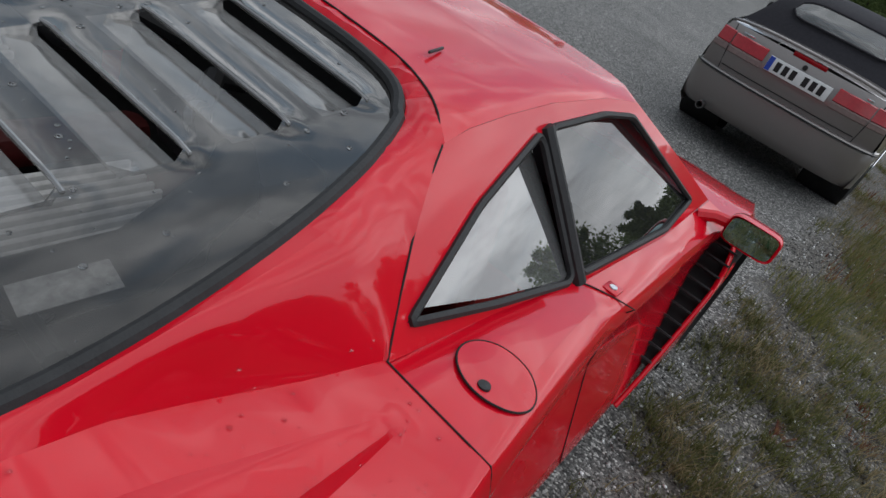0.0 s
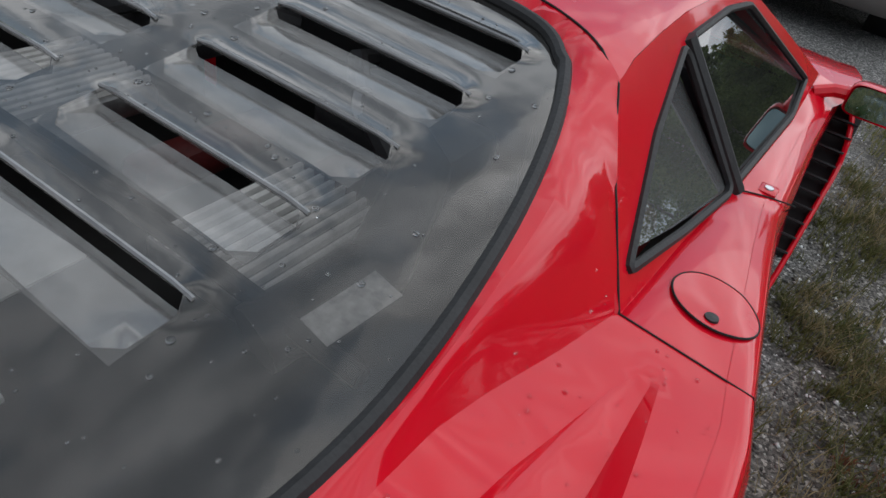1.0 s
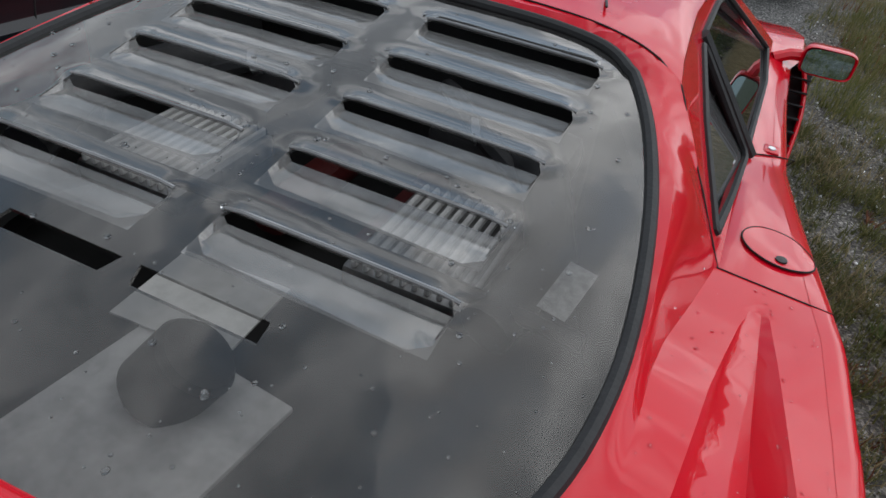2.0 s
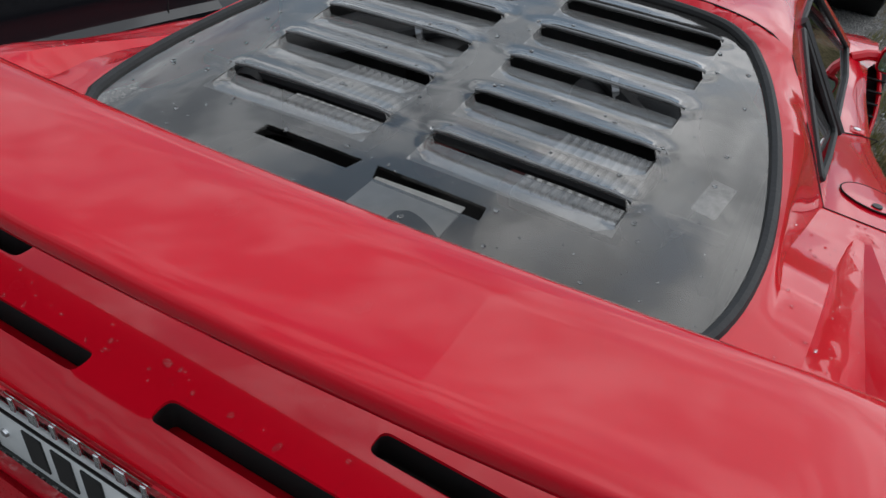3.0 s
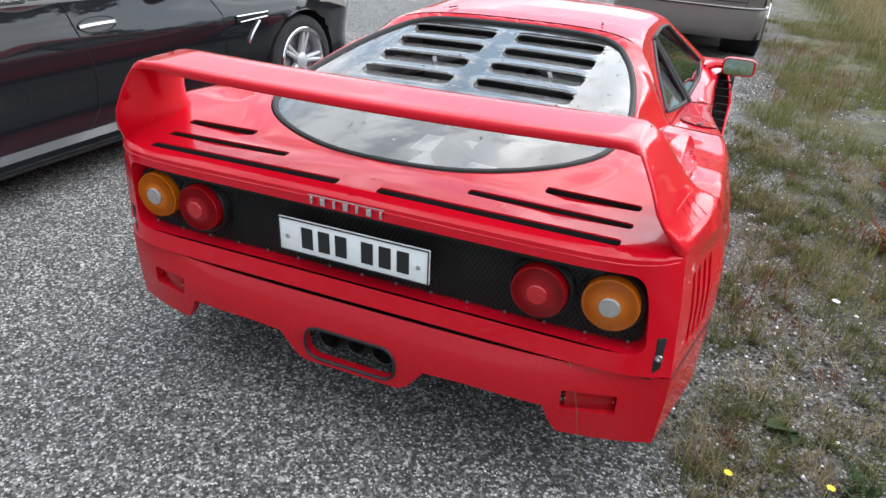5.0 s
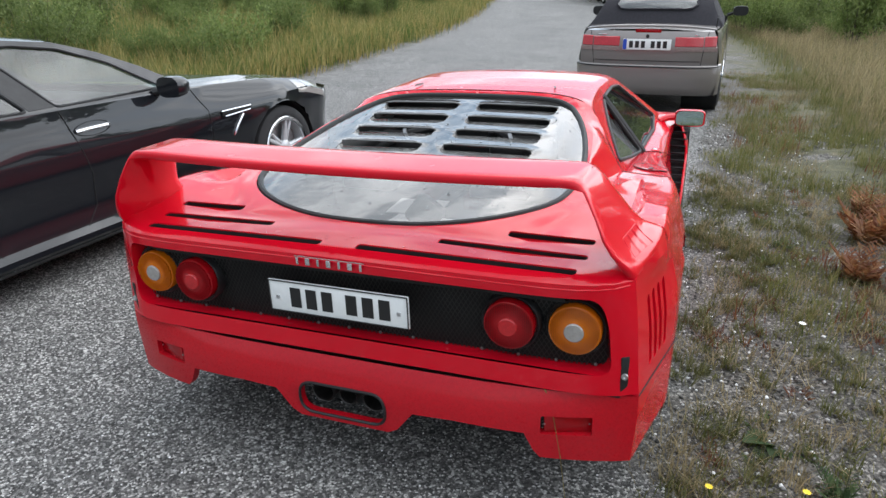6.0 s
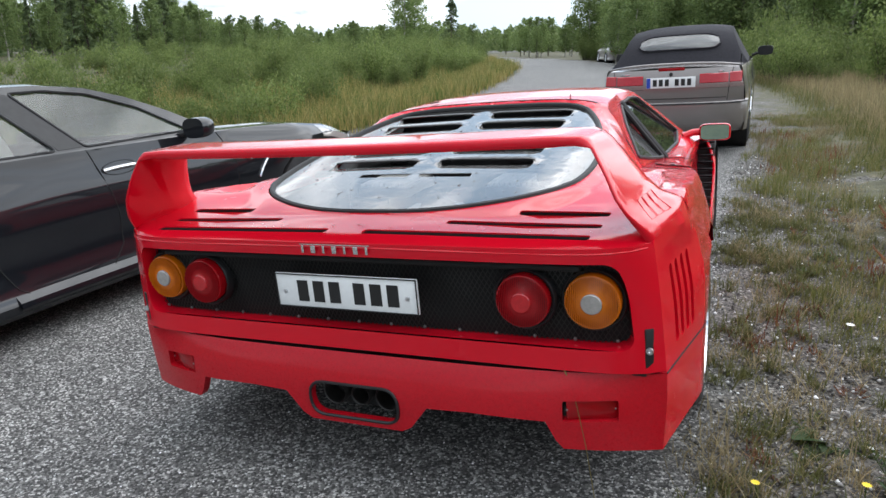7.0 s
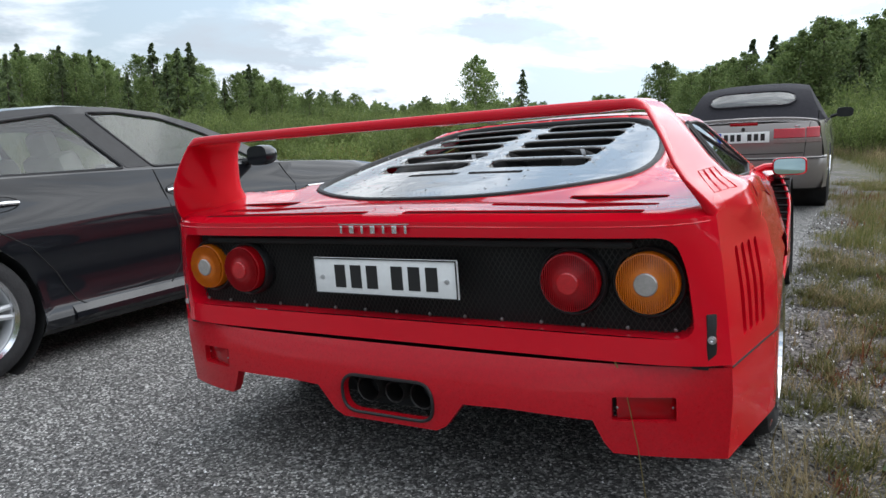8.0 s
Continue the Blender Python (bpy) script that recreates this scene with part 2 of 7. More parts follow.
def bm_lathe(bm, prof, seg=32, m=Matrix(), caps=True):
    """A turned form: profile of (radius, height) round z, laid by m."""
    rows = []
    for r, h in prof:
        rows.append([m @ Vector((r * math.cos(2 * math.pi * i / seg), r * math.sin(2 * math.pi * i / seg), h)) for i in range(seg)])
    vs = bm_grid(bm, rows, True)
    for ring in (vs[0], vs[-1]) if caps else ():
        try:
            bm.faces.new(ring)
        except ValueError:
            pass
    return bm


def lathe(prof, seg=32, m=Matrix(), caps=True):
    return bm_lathe(bmesh.new(), prof, seg, m, caps)


def tube(path, r, seg=8, closed=False):
    """A round bar along a path of points."""
    bm = bmesh.new()
    pts = [Vector(p) for p in path]
    rows = []
    for i, p in enumerate(pts):
        a = pts[i - 1] if (i or closed) else p
        b = pts[(i + 1) % len(pts)] if (i < len(pts) - 1 or closed) else p
        d = (b - a).normalized()
        u = d.orthogonal().normalized() if not rows else (last - d * last.dot(d)).normalized()
        last = u
        v = d.cross(u)
        rows.append([p + r * (math.cos(2 * math.pi * k / seg) * u + math.sin(2 * math.pi * k / seg) * v) for k in range(seg)])
    if closed:
        rows.append(rows[0])
    vs = bm_grid(bm, rows, True)
    if closed:
        bmesh.ops.remove_doubles(bm, verts=bm.verts, dist=1e-5)
    else:
        bm.faces.new(vs[0]), bm.faces.new(vs[-1])
    return bm


def rounded(pts, r, n=5):
    """A closed outline with its corners rounded by about r."""
    out = []
    k = len(pts)
    for i in range(k):
        p, a, b = Vector(pts[i]), Vector(pts[i - 1]), Vector(pts[(i + 1) % k])
        q = min(r, (a - p).length * 0.48, (b - p).length * 0.48)
        s, e = p + (a - p).normalized() * q, p + (b - p).normalized() * q
        for j in range(n + 1):
            t = j / n
            out.append(((1 - t) ** 2 * s + 2 * t * (1 - t) * p + t * t * e)[:])
    return out


def sheet(outline, holes=(), lines=(), step=0.05, lift=lambda x, y: (x, y, 0), mirror=False):
    """A skin over a flat outline with holes and crease lines, triangulated and then lifted into space."""
    from mathutils.geometry import delaunay_2d_cdt
    pts, edges, faces = [], [], []

    def add(loop, close=True):
        i0 = len(pts)
        pts.extend(Vector((p[0], p[1])) for p in loop)
        edges.extend((i0 + i, i0 + i + 1) for i in range(len(loop) - 1))
        if close:
            edges.append((i0 + len(loop) - 1, i0))

    def dense(loop, close=True):
        out = []
        k = len(loop)
        for i in range(k if close else k - 1):
            a, b = Vector(loop[i]), Vector(loop[(i + 1) % k])
            c = max(1, int((b - a).length / step))
            out += [(a + (b - a) * j / c)[:] for j in range(c)]
        if not close:
            out.append(tuple(loop[-1]))
        return out

    loops = [dense(list(outline))] + [dense(list(h)) for h in holes]
    for lp in loops:
        add(lp)
    for ln in lines:
        add(dense(list(ln), False), False)

    def inside(p, lp):
        x, y, c = p[0], p[1], False
        for i in range(len(lp)):
            (x1, y1), (x2, y2) = lp[i - 1][:2], lp[i][:2]
            if (y1 > y) != (y2 > y) and x < (x2 - x1) * (y - y1) / (y2 - y1) + x1:
                c = not c
        return c

    xs, ys = [p[0] for p in loops[0]], [p[1] for p in loops[0]]
    fixed = np.array([p[:] for p in pts])
    r = 0
    y = min(ys)
    while y < max(ys):
        x = min(xs) + (step / 2 if r % 2 else 0)
        while x < max(xs):
            if inside((x, y), loops[0]) and not any(inside((x, y), h) for h in loops[1:]):
                if ((fixed - (x, y)) ** 2).sum(1).min() > (0.45 * step) ** 2:
                    pts.append(Vector((x, y)))
            x += step
        y += step * 0.87
        r += 1
    v, _, f, *_ = delaunay_2d_cdt(pts, edges, [], 0, 1e-6)
    bm = bmesh.new()
    keep = []
    for t in f:
        cx, cy = sum(v[i][0] for i in t) / len(t), sum(v[i][1] for i in t) / len(t)
        if inside((cx, cy), loops[0]) and not any(inside((cx, cy), h) for h in loops[1:]):
            keep.append(t)
    bv = [bm.verts.new(lift(p[0], p[1])) for p in v]
    for t in keep:
        bm.faces.new([bv[i] for i in t])
    if mirror:
        bw = [bm.verts.new((-q.co.x, q.co.y, q.co.z)) for q in bv]
        for t in keep:
            bm.faces.new([bw[i] for i in reversed(t)])
        bmesh.ops.remove_doubles(bm, verts=bm.verts, dist=1e-4)
    loose = [q for q in bm.verts if not q.link_faces]
    bmesh.ops.delete(bm, geom=loose, context="VERTS")
    return bm


def thicken(bm, t):
    """Gives a skin its thickness along its normals, inwards for t > 0."""
    bmesh.ops.recalc_face_normals(bm, faces=bm.faces)
    up = sum(f.normal.z * f.calc_area() for f in bm.faces)
    if up < 0:
        bmesh.ops.reverse_faces(bm, faces=bm.faces)
    bmesh.ops.solidify(bm, geom=bm.faces[:], thickness=t)
    return bm


def lerp_table(y, ys, *cols):
    return [float(np.interp(y, ys, c)) for c in cols]


def wheel(parent_m, r, width, rim_r, spokes, name="wheel", metal=WHEEL_SILVER, parent=None, twin=False):
    """A wheel: tyre, rim with spokes, hub and brake disc; its outer face looks along local +x of parent_m."""
    w = new(name)
    w.parent = parent
    w.matrix_local = parent_m
    turn = pose(0, 0, 0, 0, 90, 0)
    h = width / 2
    prof = [(rim_r, -h + 0.01), (rim_r + 0.02, -h), (r - 0.035, -h), (r - 0.008, -h + 0.018), (r, -h + 0.045), (r, h - 0.045), (r - 0.008, h - 0.018), (r - 0.035, h), (rim_r + 0.02, h), (rim_r, h - 0.01)]
    part("tyre", lathe(prof, 48, turn, False), TYRE, w, "black rubber tyre")
    rim = lathe([(rim_r, -h + 0.01), (rim_r, h - 0.012), (rim_r - 0.012, h - 0.004), (rim_r - 0.022, h - 0.012), (rim_r - 0.03, h - 0.05), (rim_r - 0.035, -h + 0.03)], 48, turn, False)
    bmesh.ops.recalc_face_normals(rim, faces=rim.faces)
    part("rim", rim, metal, w)
    part("rim_lip", lathe([(rim_r - 0.02, h - 0.02), (rim_r - 0.016, h + 0.004), (rim_r + 0.006, h + 0.010), (rim_r + 0.012, h + 0.004), (rim_r + 0.008, h - 0.01)], 48, turn, False), CHROME, w)
    bm = bmesh.new()
    for k in range(spokes):
        for off in ((-0.12, 0.12) if twin else (0.0,)):
            a = 2 * math.pi * k / spokes + off
            ca, sa = math.cos(a), math.sin(a)
            rot = Matrix(((1, 0, 0), (0, ca, -sa), (0, sa, ca)))
            wd = 0.030 if twin else 0.05
            rows = []
            for rr, x, ww in ((0.05, h - 0.03, wd * 1.2), (rim_r * 0.5, h - 0.022, wd), (rim_r - 0.02, h - 0.014, wd * 0.85)):
                rows.append([rot @ Vector((x, rr, -ww / 2)), rot @ Vector((x + 0.006, rr, 0)), rot @ Vector((x, rr, ww / 2)), rot @ Vector((x - 0.03, rr, ww / 2)), rot @ Vector((x - 0.03, rr, -ww / 2))])
            bm_grid(bm, rows, True)
    part("spokes", bm, metal, w)
    part("hub", lathe([(0.06, h - 0.06), (0.06, h - 0.02), (0.045, h - 0.01), (0.0, h - 0.008)], 20, turn), metal, w)
    part("brake_disc", lathe([(rim_r * 0.78, h - 0.09), (rim_r * 0.78, h - 0.075)], 32, turn), STEEL, w)
    return w


# ---------------------------------------------------------------- ground
def smooth(a, b, v):
    t = min(1.0, max(0.0, (v - a) / (b - a)))
    return t * t * (3 - 2 * t)


def ground_z(x, y):
    """Height of the sloping road, its verge and the fields round it."""
    lean = 0.0874 * (1 - 0.55 * smooth(3, 14, y) - 0.45 * smooth(14, 40, y))
    sx = x
    if x < -6:
        sx = -6 + (x + 6) * 0.25 if x > -14 else -8
    if x > 3:
        sx = 3 + (x - 3) * 0.3 if x < 10 else 5.1
    sy = min(y, 7) + (max(0, min(y, 40) - 7)) * 0.35
    sy = max(sy, -8)
    z = lean * sx + 0.0261 * sy
    z += (0.0267 * (max(x, -5.0) + 3.53) + 0.0095 * (min(max(y, -2), 5) + 0.9)) * smooth(-1.5, -2.4, x) * smooth(12, 5, y)
    return z


def road_edge_left(y):
    return float(np.interp(y, [-60, -2, 6, 10, 16, 25, 34, 45, 60, 90], [-7.5, -6.2, -5.6, -5.3, -5.8, -7.4, -9.5, -15, -30, -60]))


def road_edge_right(y):
    return float(np.interp(y, [-60, 0, 5, 9, 14, 20, 30, 40, 55, 70, 90], [1.0, 1.05, 1.1, 1.3, 1.3, 0.8, -0.8, -4.0, -12, -24, -48]))


def verge_edge(y):
    return road_edge_right(y) + float(np.interp(y, [-10, 0, 3, 6, 9, 14, 30], [2.0, 1.5, 1.0, 0.7, 0.5, 0.45, 0.5]))


def ground_material():
    m = bpy.data.materials.new("ground_surface")
    m.use_nodes = True
    n, l = m.node_tree.nodes, m.node_tree.links
    b = n["Principled BSDF"]
    b.inputs["Roughness"].default_value = 0.85
    t = n.new("ShaderNodeTexCoord")

    def noise_at(s, d=6, r=0.6):
        a = n.new("ShaderNodeTexNoise")
        a.inputs["Scale"].default_value, a.inputs["Detail"].default_value, a.inputs["Roughness"].default_value = s, d, r
        l.new(t.outputs["Object"], a.inputs["Vector"])
        return a.outputs["Fac"]

    def ramp(fac, *stops):
        r = n.new("ShaderNodeValToRGB")
        while len(r.color_ramp.elements) < len(stops):
            r.color_ramp.elements.new(0.5)
        for e, (p, c) in zip(r.color_ramp.elements, stops):
            e.position, e.color = p, (*c, 1)
        l.new(fac, r.inputs["Fac"])
        return r.outputs["Color"]

    def mix(fac, a, c, kind="MIX"):
        x = n.new("ShaderNodeMix")
        x.data_type, x.blend_type = "RGBA", kind
        for s, v in ((0, fac), (6, a), (7, c)):
            if isinstance(v, (int, float)):
                x.inputs[s].default_value = v
            else:
                l.new(v, x.inputs[s])
        return x.outputs[2]

    def math_node(op, a, c):
        x = n.new("ShaderNodeMath")
        x.operation = op
        for s, v in ((0, a), (1, c)):
            if isinstance(v, (int, float)):
                x.inputs[s].default_value = v
            else:
                l.new(v, x.inputs[s])
        return x.outputs[0]

    vo = n.new("ShaderNodeTexVoronoi")
    vo.inputs["Scale"].default_value = 108.0
    l.new(t.outputs["Object"], vo.inputs["Vector"])
    vd = n.new("ShaderNodeTexVoronoi")
    vd.feature = "DISTANCE_TO_EDGE"
    vd.inputs["Scale"].default_value = 108.0
    l.new(t.outputs["Object"], vd.inputs["Vector"])
    sep = n.new("ShaderNodeSeparateColor")
    l.new(vo.outputs["Color"], sep.inputs[0])
    # chipped asphalt: grey stones in a dark binder
    stone = ramp(sep.outputs[0], (0.0, (0.024, 0.023, 0.022)), (0.45, (0.108, 0.105, 0.101)), (0.76, (0.25, 0.243, 0.233)), (1.0, (0.60, 0.585, 0.56)))
    gap = ramp(vd.outputs["Distance"], (0.0, (0.35, 0.35, 0.35)), (0.12, (1, 1, 1)))
    asphalt = mix(1.0, stone, gap, "MULTIPLY")
    asphalt = mix(0.55, asphalt, ramp(noise_at(0.7, 7), (0.3, (0.62, 0.62, 0.62)), (0.7, (1.3, 1.29, 1.27))), "MULTIPLY")
    # loose gravel
    vg = n.new("ShaderNodeTexVoronoi")
    vg.inputs["Scale"].default_value = 105.0
    l.new(t.outputs["Object"], vg.inputs["Vector"])
    sg = n.new("ShaderNodeSeparateColor")
    l.new(vg.outputs["Color"], sg.inputs[0])
    gravel = ramp(sg.outputs[1], (0.0, (0.028, 0.025, 0.022)), (0.5, (0.088, 0.081, 0.073)), (0.85, (0.19, 0.178, 0.162)), (1.0, (0.40, 0.38, 0.35)))
    gravel = mix(0.6, gravel, ramp(noise_at(1.6, 8), (0.32, (0.45, 0.42, 0.38)), (0.68, (1.1, 1.08, 1.05))), "MULTIPLY")
    soil = ramp(noise_at(6, 9), (0.3, (0.032, 0.032, 0.015)), (0.5, (0.07, 0.067, 0.030)), (0.7, (0.14, 0.112, 0.058)))
    ra = n.new("ShaderNodeAttribute")
    ra.attribute_name = "road"
    ga = n.new("ShaderNodeAttribute")
    ga.attribute_name = "gravel"
    jit = math_node("MULTIPLY", math_node("SUBTRACT", noise_at(3.0, 7), 0.5), 0.9)
    jit2 = math_node("MULTIPLY", math_node("SUBTRACT", noise_at(1.8, 8, 0.7), 0.5), 2.6)
    rm = ramp(math_node("ADD", ra.outputs["Fac"], jit), (0.42, (0, 0, 0)), (0.58, (1, 1, 1)))
    gm = ramp(math_node("ADD", ga.outputs["Fac"], jit2), (0.40, (0, 0, 0)), (0.60, (1, 1, 1)))
    col = mix(rm, mix(gm, soil, gravel), asphalt)
    l.new(col, b.inputs["Base Color"])
    h = math_node("ADD", math_node("MULTIPLY", vd.outputs["Distance"], 1.2), math_node("MULTIPLY", sep.outputs[1], 0.35))
    bp = n.new("ShaderNodeBump")
    bp.inputs["Strength"].default_value, bp.inputs["Distance"].default_value = 0.7, 0.006
    l.new(h, bp.inputs["Height"])
    l.new(bp.outputs["Normal"], b.inputs["Normal"])
    return m


def build_ground():
    def axis(lo, hi, step, grow, far):
        a = list(np.arange(lo, hi + 1e-6, step))
        s = step
        while a[-1] < far:
            s *= grow
            a.append(a[-1] + s)
        s = step
        b = [lo]
        while b[-1] > -far:
            s *= grow
            b.append(b[-1] - s)
        return b[:0:-1] + a
    xs = axis(-8.0, 6.0, 0.14, 1.22, 1800)
    ys = axis(-4.0, 16.0, 0.2, 1.18, 1800)
    bm = bmesh.new()
    ro, gr = [], []
    rows = []
    for y in ys:
        row = []
        for x in xs:
            z = ground_z(x, y)
            off = max(0.0, min(1.0, (x - road_edge_right(y)) / 1.0))
            if abs(x) < 30 and abs(y) < 60:
                z += off * 0.03 * noise.noise((x * 1.1, y * 1.1, 0.0)) + off * 0.02 * noise.noise((x * 4, y * 4, 3.0))
            row.append((x, y, z))
            l, r = road_edge_left(y), road_edge_right(y)
            ro.append(min(1, max(0, 0.5 + min(x - l, r - x) * 1.1)))
            gr.append(min(1, max(0, 0.5 + (verge_edge(y) - x) * 0.6)) if x > l else max(0.0, 0.5 + (x - l + 0.4) * 0.8))
        rows.append(row)
    bm_grid(bm, rows)
    ob = part("ground", bm, ground_material())
    for nm, vals in (("road", ro), ("gravel", gr)):
        at = ob.data.attributes.new(nm, "FLOAT", "POINT")
        at.data.foreach_set("value", vals)
    return tagged(ob, "worn grey asphalt road with gravel verge and grassy soil", "ground", kind="structure")


build_ground()


def build_pebbles(n, xa, xb, ya, yb, smin, smax, name, label, keep):
    """Loose stones lying on the verge: small uneven lumps in one mesh."""
    r = np.random.default_rng(21)
    base = np.array([(1, 0, 0), (-1, 0, 0), (0, 1, 0), (0, -1, 0), (0, 0, 0.75), (0, 0, -0.5)], float)
    tri = np.array([(0, 2, 4), (2, 1, 4), (1, 3, 4), (3, 0, 4), (2, 0, 5), (1, 2, 5), (3, 1, 5), (0, 3, 5)])
    xy = np.stack([r.uniform(xa, xb, n), r.uniform(ya, yb, n)], 1)
    xy = np.array([p for p in xy if keep(*p)])
    n = len(xy)
    c = np.array([(x, y, ground_z(x, y)) for x, y in xy])
    size = smin + (smax - smin) * r.uniform(0, 1, n) ** 2.5
    sh = r.uniform(0.6, 1.3, (n, 6, 3))
    a = r.uniform(0, 6.283, n)
    v = base[None] * sh * size[:, None, None]
    ca, sa = np.cos(a)[:, None], np.sin(a)[:, None]
    v = np.stack([v[..., 0] * ca - v[..., 1] * sa, v[..., 0] * sa + v[..., 1] * ca, v[..., 2]], 2) + c[:, None]
    v[..., 2] += 0.2 * size[:, None]
    f = (tri[None] + (np.arange(n) * 6)[:, None, None]).reshape(-1, 3).astype(np.int32)
    me = bpy.data.meshes.new(name)
    me.vertices.add(6 * n)
    me.vertices.foreach_set("co", v.ravel())
    me.loops.add(f.size)
    me.loops.foreach_set("vertex_index", f.ravel())
    me.polygons.add(len(f))
    me.polygons.foreach_set("loop_start", np.arange(0, f.size, 3, dtype=np.int32))
    me.update(calc_edges=True)
    me.materials.append(STONE)
    return tagged(new(name, me), label, "gravel", kind="stuff")


def stone_material():
    m = node_mat("loose_stone", (0.2, 0.2, 0.2), 0.85)
    n, l = m.node_tree.nodes, m.node_tree.links
    g, r = n.new("ShaderNodeNewGeometry"), n.new("ShaderNodeValToRGB")
    for e, (q, c) in zip([r.color_ramp.elements[0], r.color_ramp.elements[1], r.color_ramp.elements.new(0.5), r.color_ramp.elements.new(0.85)], ((0.0, (0.045, 0.043, 0.04)), (1.0, (0.36, 0.345, 0.32)), (0.5, (0.105, 0.10, 0.093)), (0.85, (0.20, 0.192, 0.18)))):
        e.color = (*c, 1)
    l.new(g.outputs["Random Per Island"], r.inputs["Fac"])
    l.new(r.outputs["Color"], n["Principled BSDF"].inputs["Base Color"])
    return m


STONE = stone_material()
build_pebbles(34000, 1.0, 3.4, -1.6, 7.0, 0.003, 0.013, "verge_gravel", "loose grey gravel on the road verge", lambda x, y: x > road_edge_right(y) - 0.1 and noise.noise((x * 1.4, y * 1.4, 2.0)) > -0.25)
build_pebbles(16000, -1.6, 1.1, -1.6, 1.2, 0.002, 0.006, "asphalt_chippings", "small stone chippings in the asphalt", lambda x, y: True)

# ---------------------------------------------------------------- the red sports car
# Car axes: x to its right, y forward from the tail, z up from the road.
OUT_X = [0.0, 0.12, 0.24, 0.38, 0.51, 0.605, 0.65, 0.668, 0.664, 0.645, 0.618, 0.58, 0.54, 0.49, 0.42, 0.30, 0.15, 0.0]
OUT_Y = [0.293, 0.298, 0.318, 0.370, 0.452, 0.555, 0.665, 0.80, 0.93, 1.07, 1.20, 1.33, 1.43, 1.52, 1.578, 1.604, 1.609, 1.61]


def spline(xs, ys, k=4):
    """A smooth line through a row of points."""
    out = []
    p = [Vector((x, y)) for x, y in zip(xs, ys)]
    for i in range(len(p) - 1):
        a, b, c, d = p[max(0, i - 1)], p[i], p[i + 1], p[min(len(p) - 1, i + 2)]
        for j in range(k):
            t = j / k
            q = 0.5 * (2 * b + (c - a) * t + (2 * a - 5 * b + 4 * c - d) * t * t + (3 * b - a - 3 * c + d) * t ** 3)
            out.append((q.x, q.y))
    out.append((xs[-1], ys[-1]))
    return out


GLASS_LOOP = spline(OUT_X, OUT_Y)
EDGE_X, EDGE_Y = [p[0] for p in GLASS_LOOP], [p[1] for p in GLASS_LOOP]


def glass_z(x, y):
    return 0.990 + 0.168 * (y - 0.824) - 0.011 * (x / 0.65) ** 2 - 0.013 * (abs(x) / 0.65) ** 7


def edge_x(y):
    return float(np.interp(y, EDGE_Y, EDGE_X))


TOP_Y = [0.05, 0.20, 0.30, 0.42, 0.55, 0.70, 0.80, 0.90, 1.00, 1.15, 1.30, 1.45, 1.66]
BASE_X = [0.55, 0.57, 0.58, 0.62, 0.685, 0.700, 0.698, 0.697, 0.705, 0.732, 0.757, 0.760, 0.76]
BASE_Z = [0.878, 0.886, 0.888, 0.899, 0.922, 0.943, 0.943, 0.930, 0.906, 0.881, 0.866, 0.858, 0.85]
SHO_X = [0.88, 0.938, 0.962, 0.978, 0.980, 0.985, 0.988, 0.990, 0.990, 0.986, 0.972, 0.955, 0.93]
SHO_Z = [0.880, 0.888, 0.895, 0.915, 0.928, 0.915, 0.896, 0.880, 0.870, 0.860, 0.850, 0.835, 0.81]


RAIL = []


def seam_x(y):
    """The joint between the clamshell and the cabin's side."""
    return float(np.interp(y, [1.297, 1.35, 1.407, 1.46, 1.517], [0.763, 0.709, 0.658, 0.619, 0.585]))


def seam_z(y):
    return 0.79 + (0.782 + 0.036 * min(1.0, (1.95 - y) / 0.65) - seam_x(y)) / 0.71


def buttress_power(y):
    if y <= 1.35:
        return float(np.interp(y, [0.3, 0.6, 1.25, 1.35], [2.0, 1.6, 1.75, buttress_power(1.3501)]))
    y = min(y, 1.517)
    ex, bx, bz = edge_x(y), float(np.interp(y, TOP_Y, BASE_X)), float(np.interp(y, TOP_Y, BASE_Z))
    ez, u = glass_z(ex, y) + 0.004, (seam_x(y) - ex) / (bx - ex)
    drop = (ez + 0.010 * math.sin(math.pi * min(1.0, 1.4 * u)) - seam_z(y)) / (ez - bz)
    return max(1.0, min(4.0, math.log(max(0.004, drop)) / math.log(u)))


SIDE_Y, SIDE_Z = [1.407, 1.517, 1.60, 1.75, 1.95, 2.25, 2.45], [1.012, 1.100, 1.112, 1.118, 1.120, 1.114, 1.094]


def roof_edge(y):
    z = float(np.interp(y, SIDE_Y, SIDE_Z))
    return side_x(y, z) - 0.001, z


def roof_z(x, y):
    zc = float(np.interp(y, [1.50, 1.62, 1.75, 2.0, 2.3, 2.45], [1.128, 1.142, 1.152, 1.160, 1.152, 1.136]))
    hx, hz = roof_edge(y)
    u = min(1.0, abs(x) / hx)
    return zc - (zc - hz) * (0.5 * u ** 2.4 + 0.5 * u ** 16)


def corner_rail():
    """Points along the screen's front edge and along the joint before it, for the rail between them."""
    inner = np.array([(x, y, glass_z(x, y) + 0.004) for x, y in GLASS_LOOP if y > 1.2])
    xy = spline([0.0, 0.20, 0.36, 0.47, 0.535], [1.648, 1.645, 1.632, 1.595, 1.555], 6)[:-1]
    outer = [(x, y, roof_z(x, y)) for x, y in xy] + [(seam_x(y), y, seam_z(y)) for y in np.linspace(1.517, 1.297, 24)]
    return inner, np.array(outer)


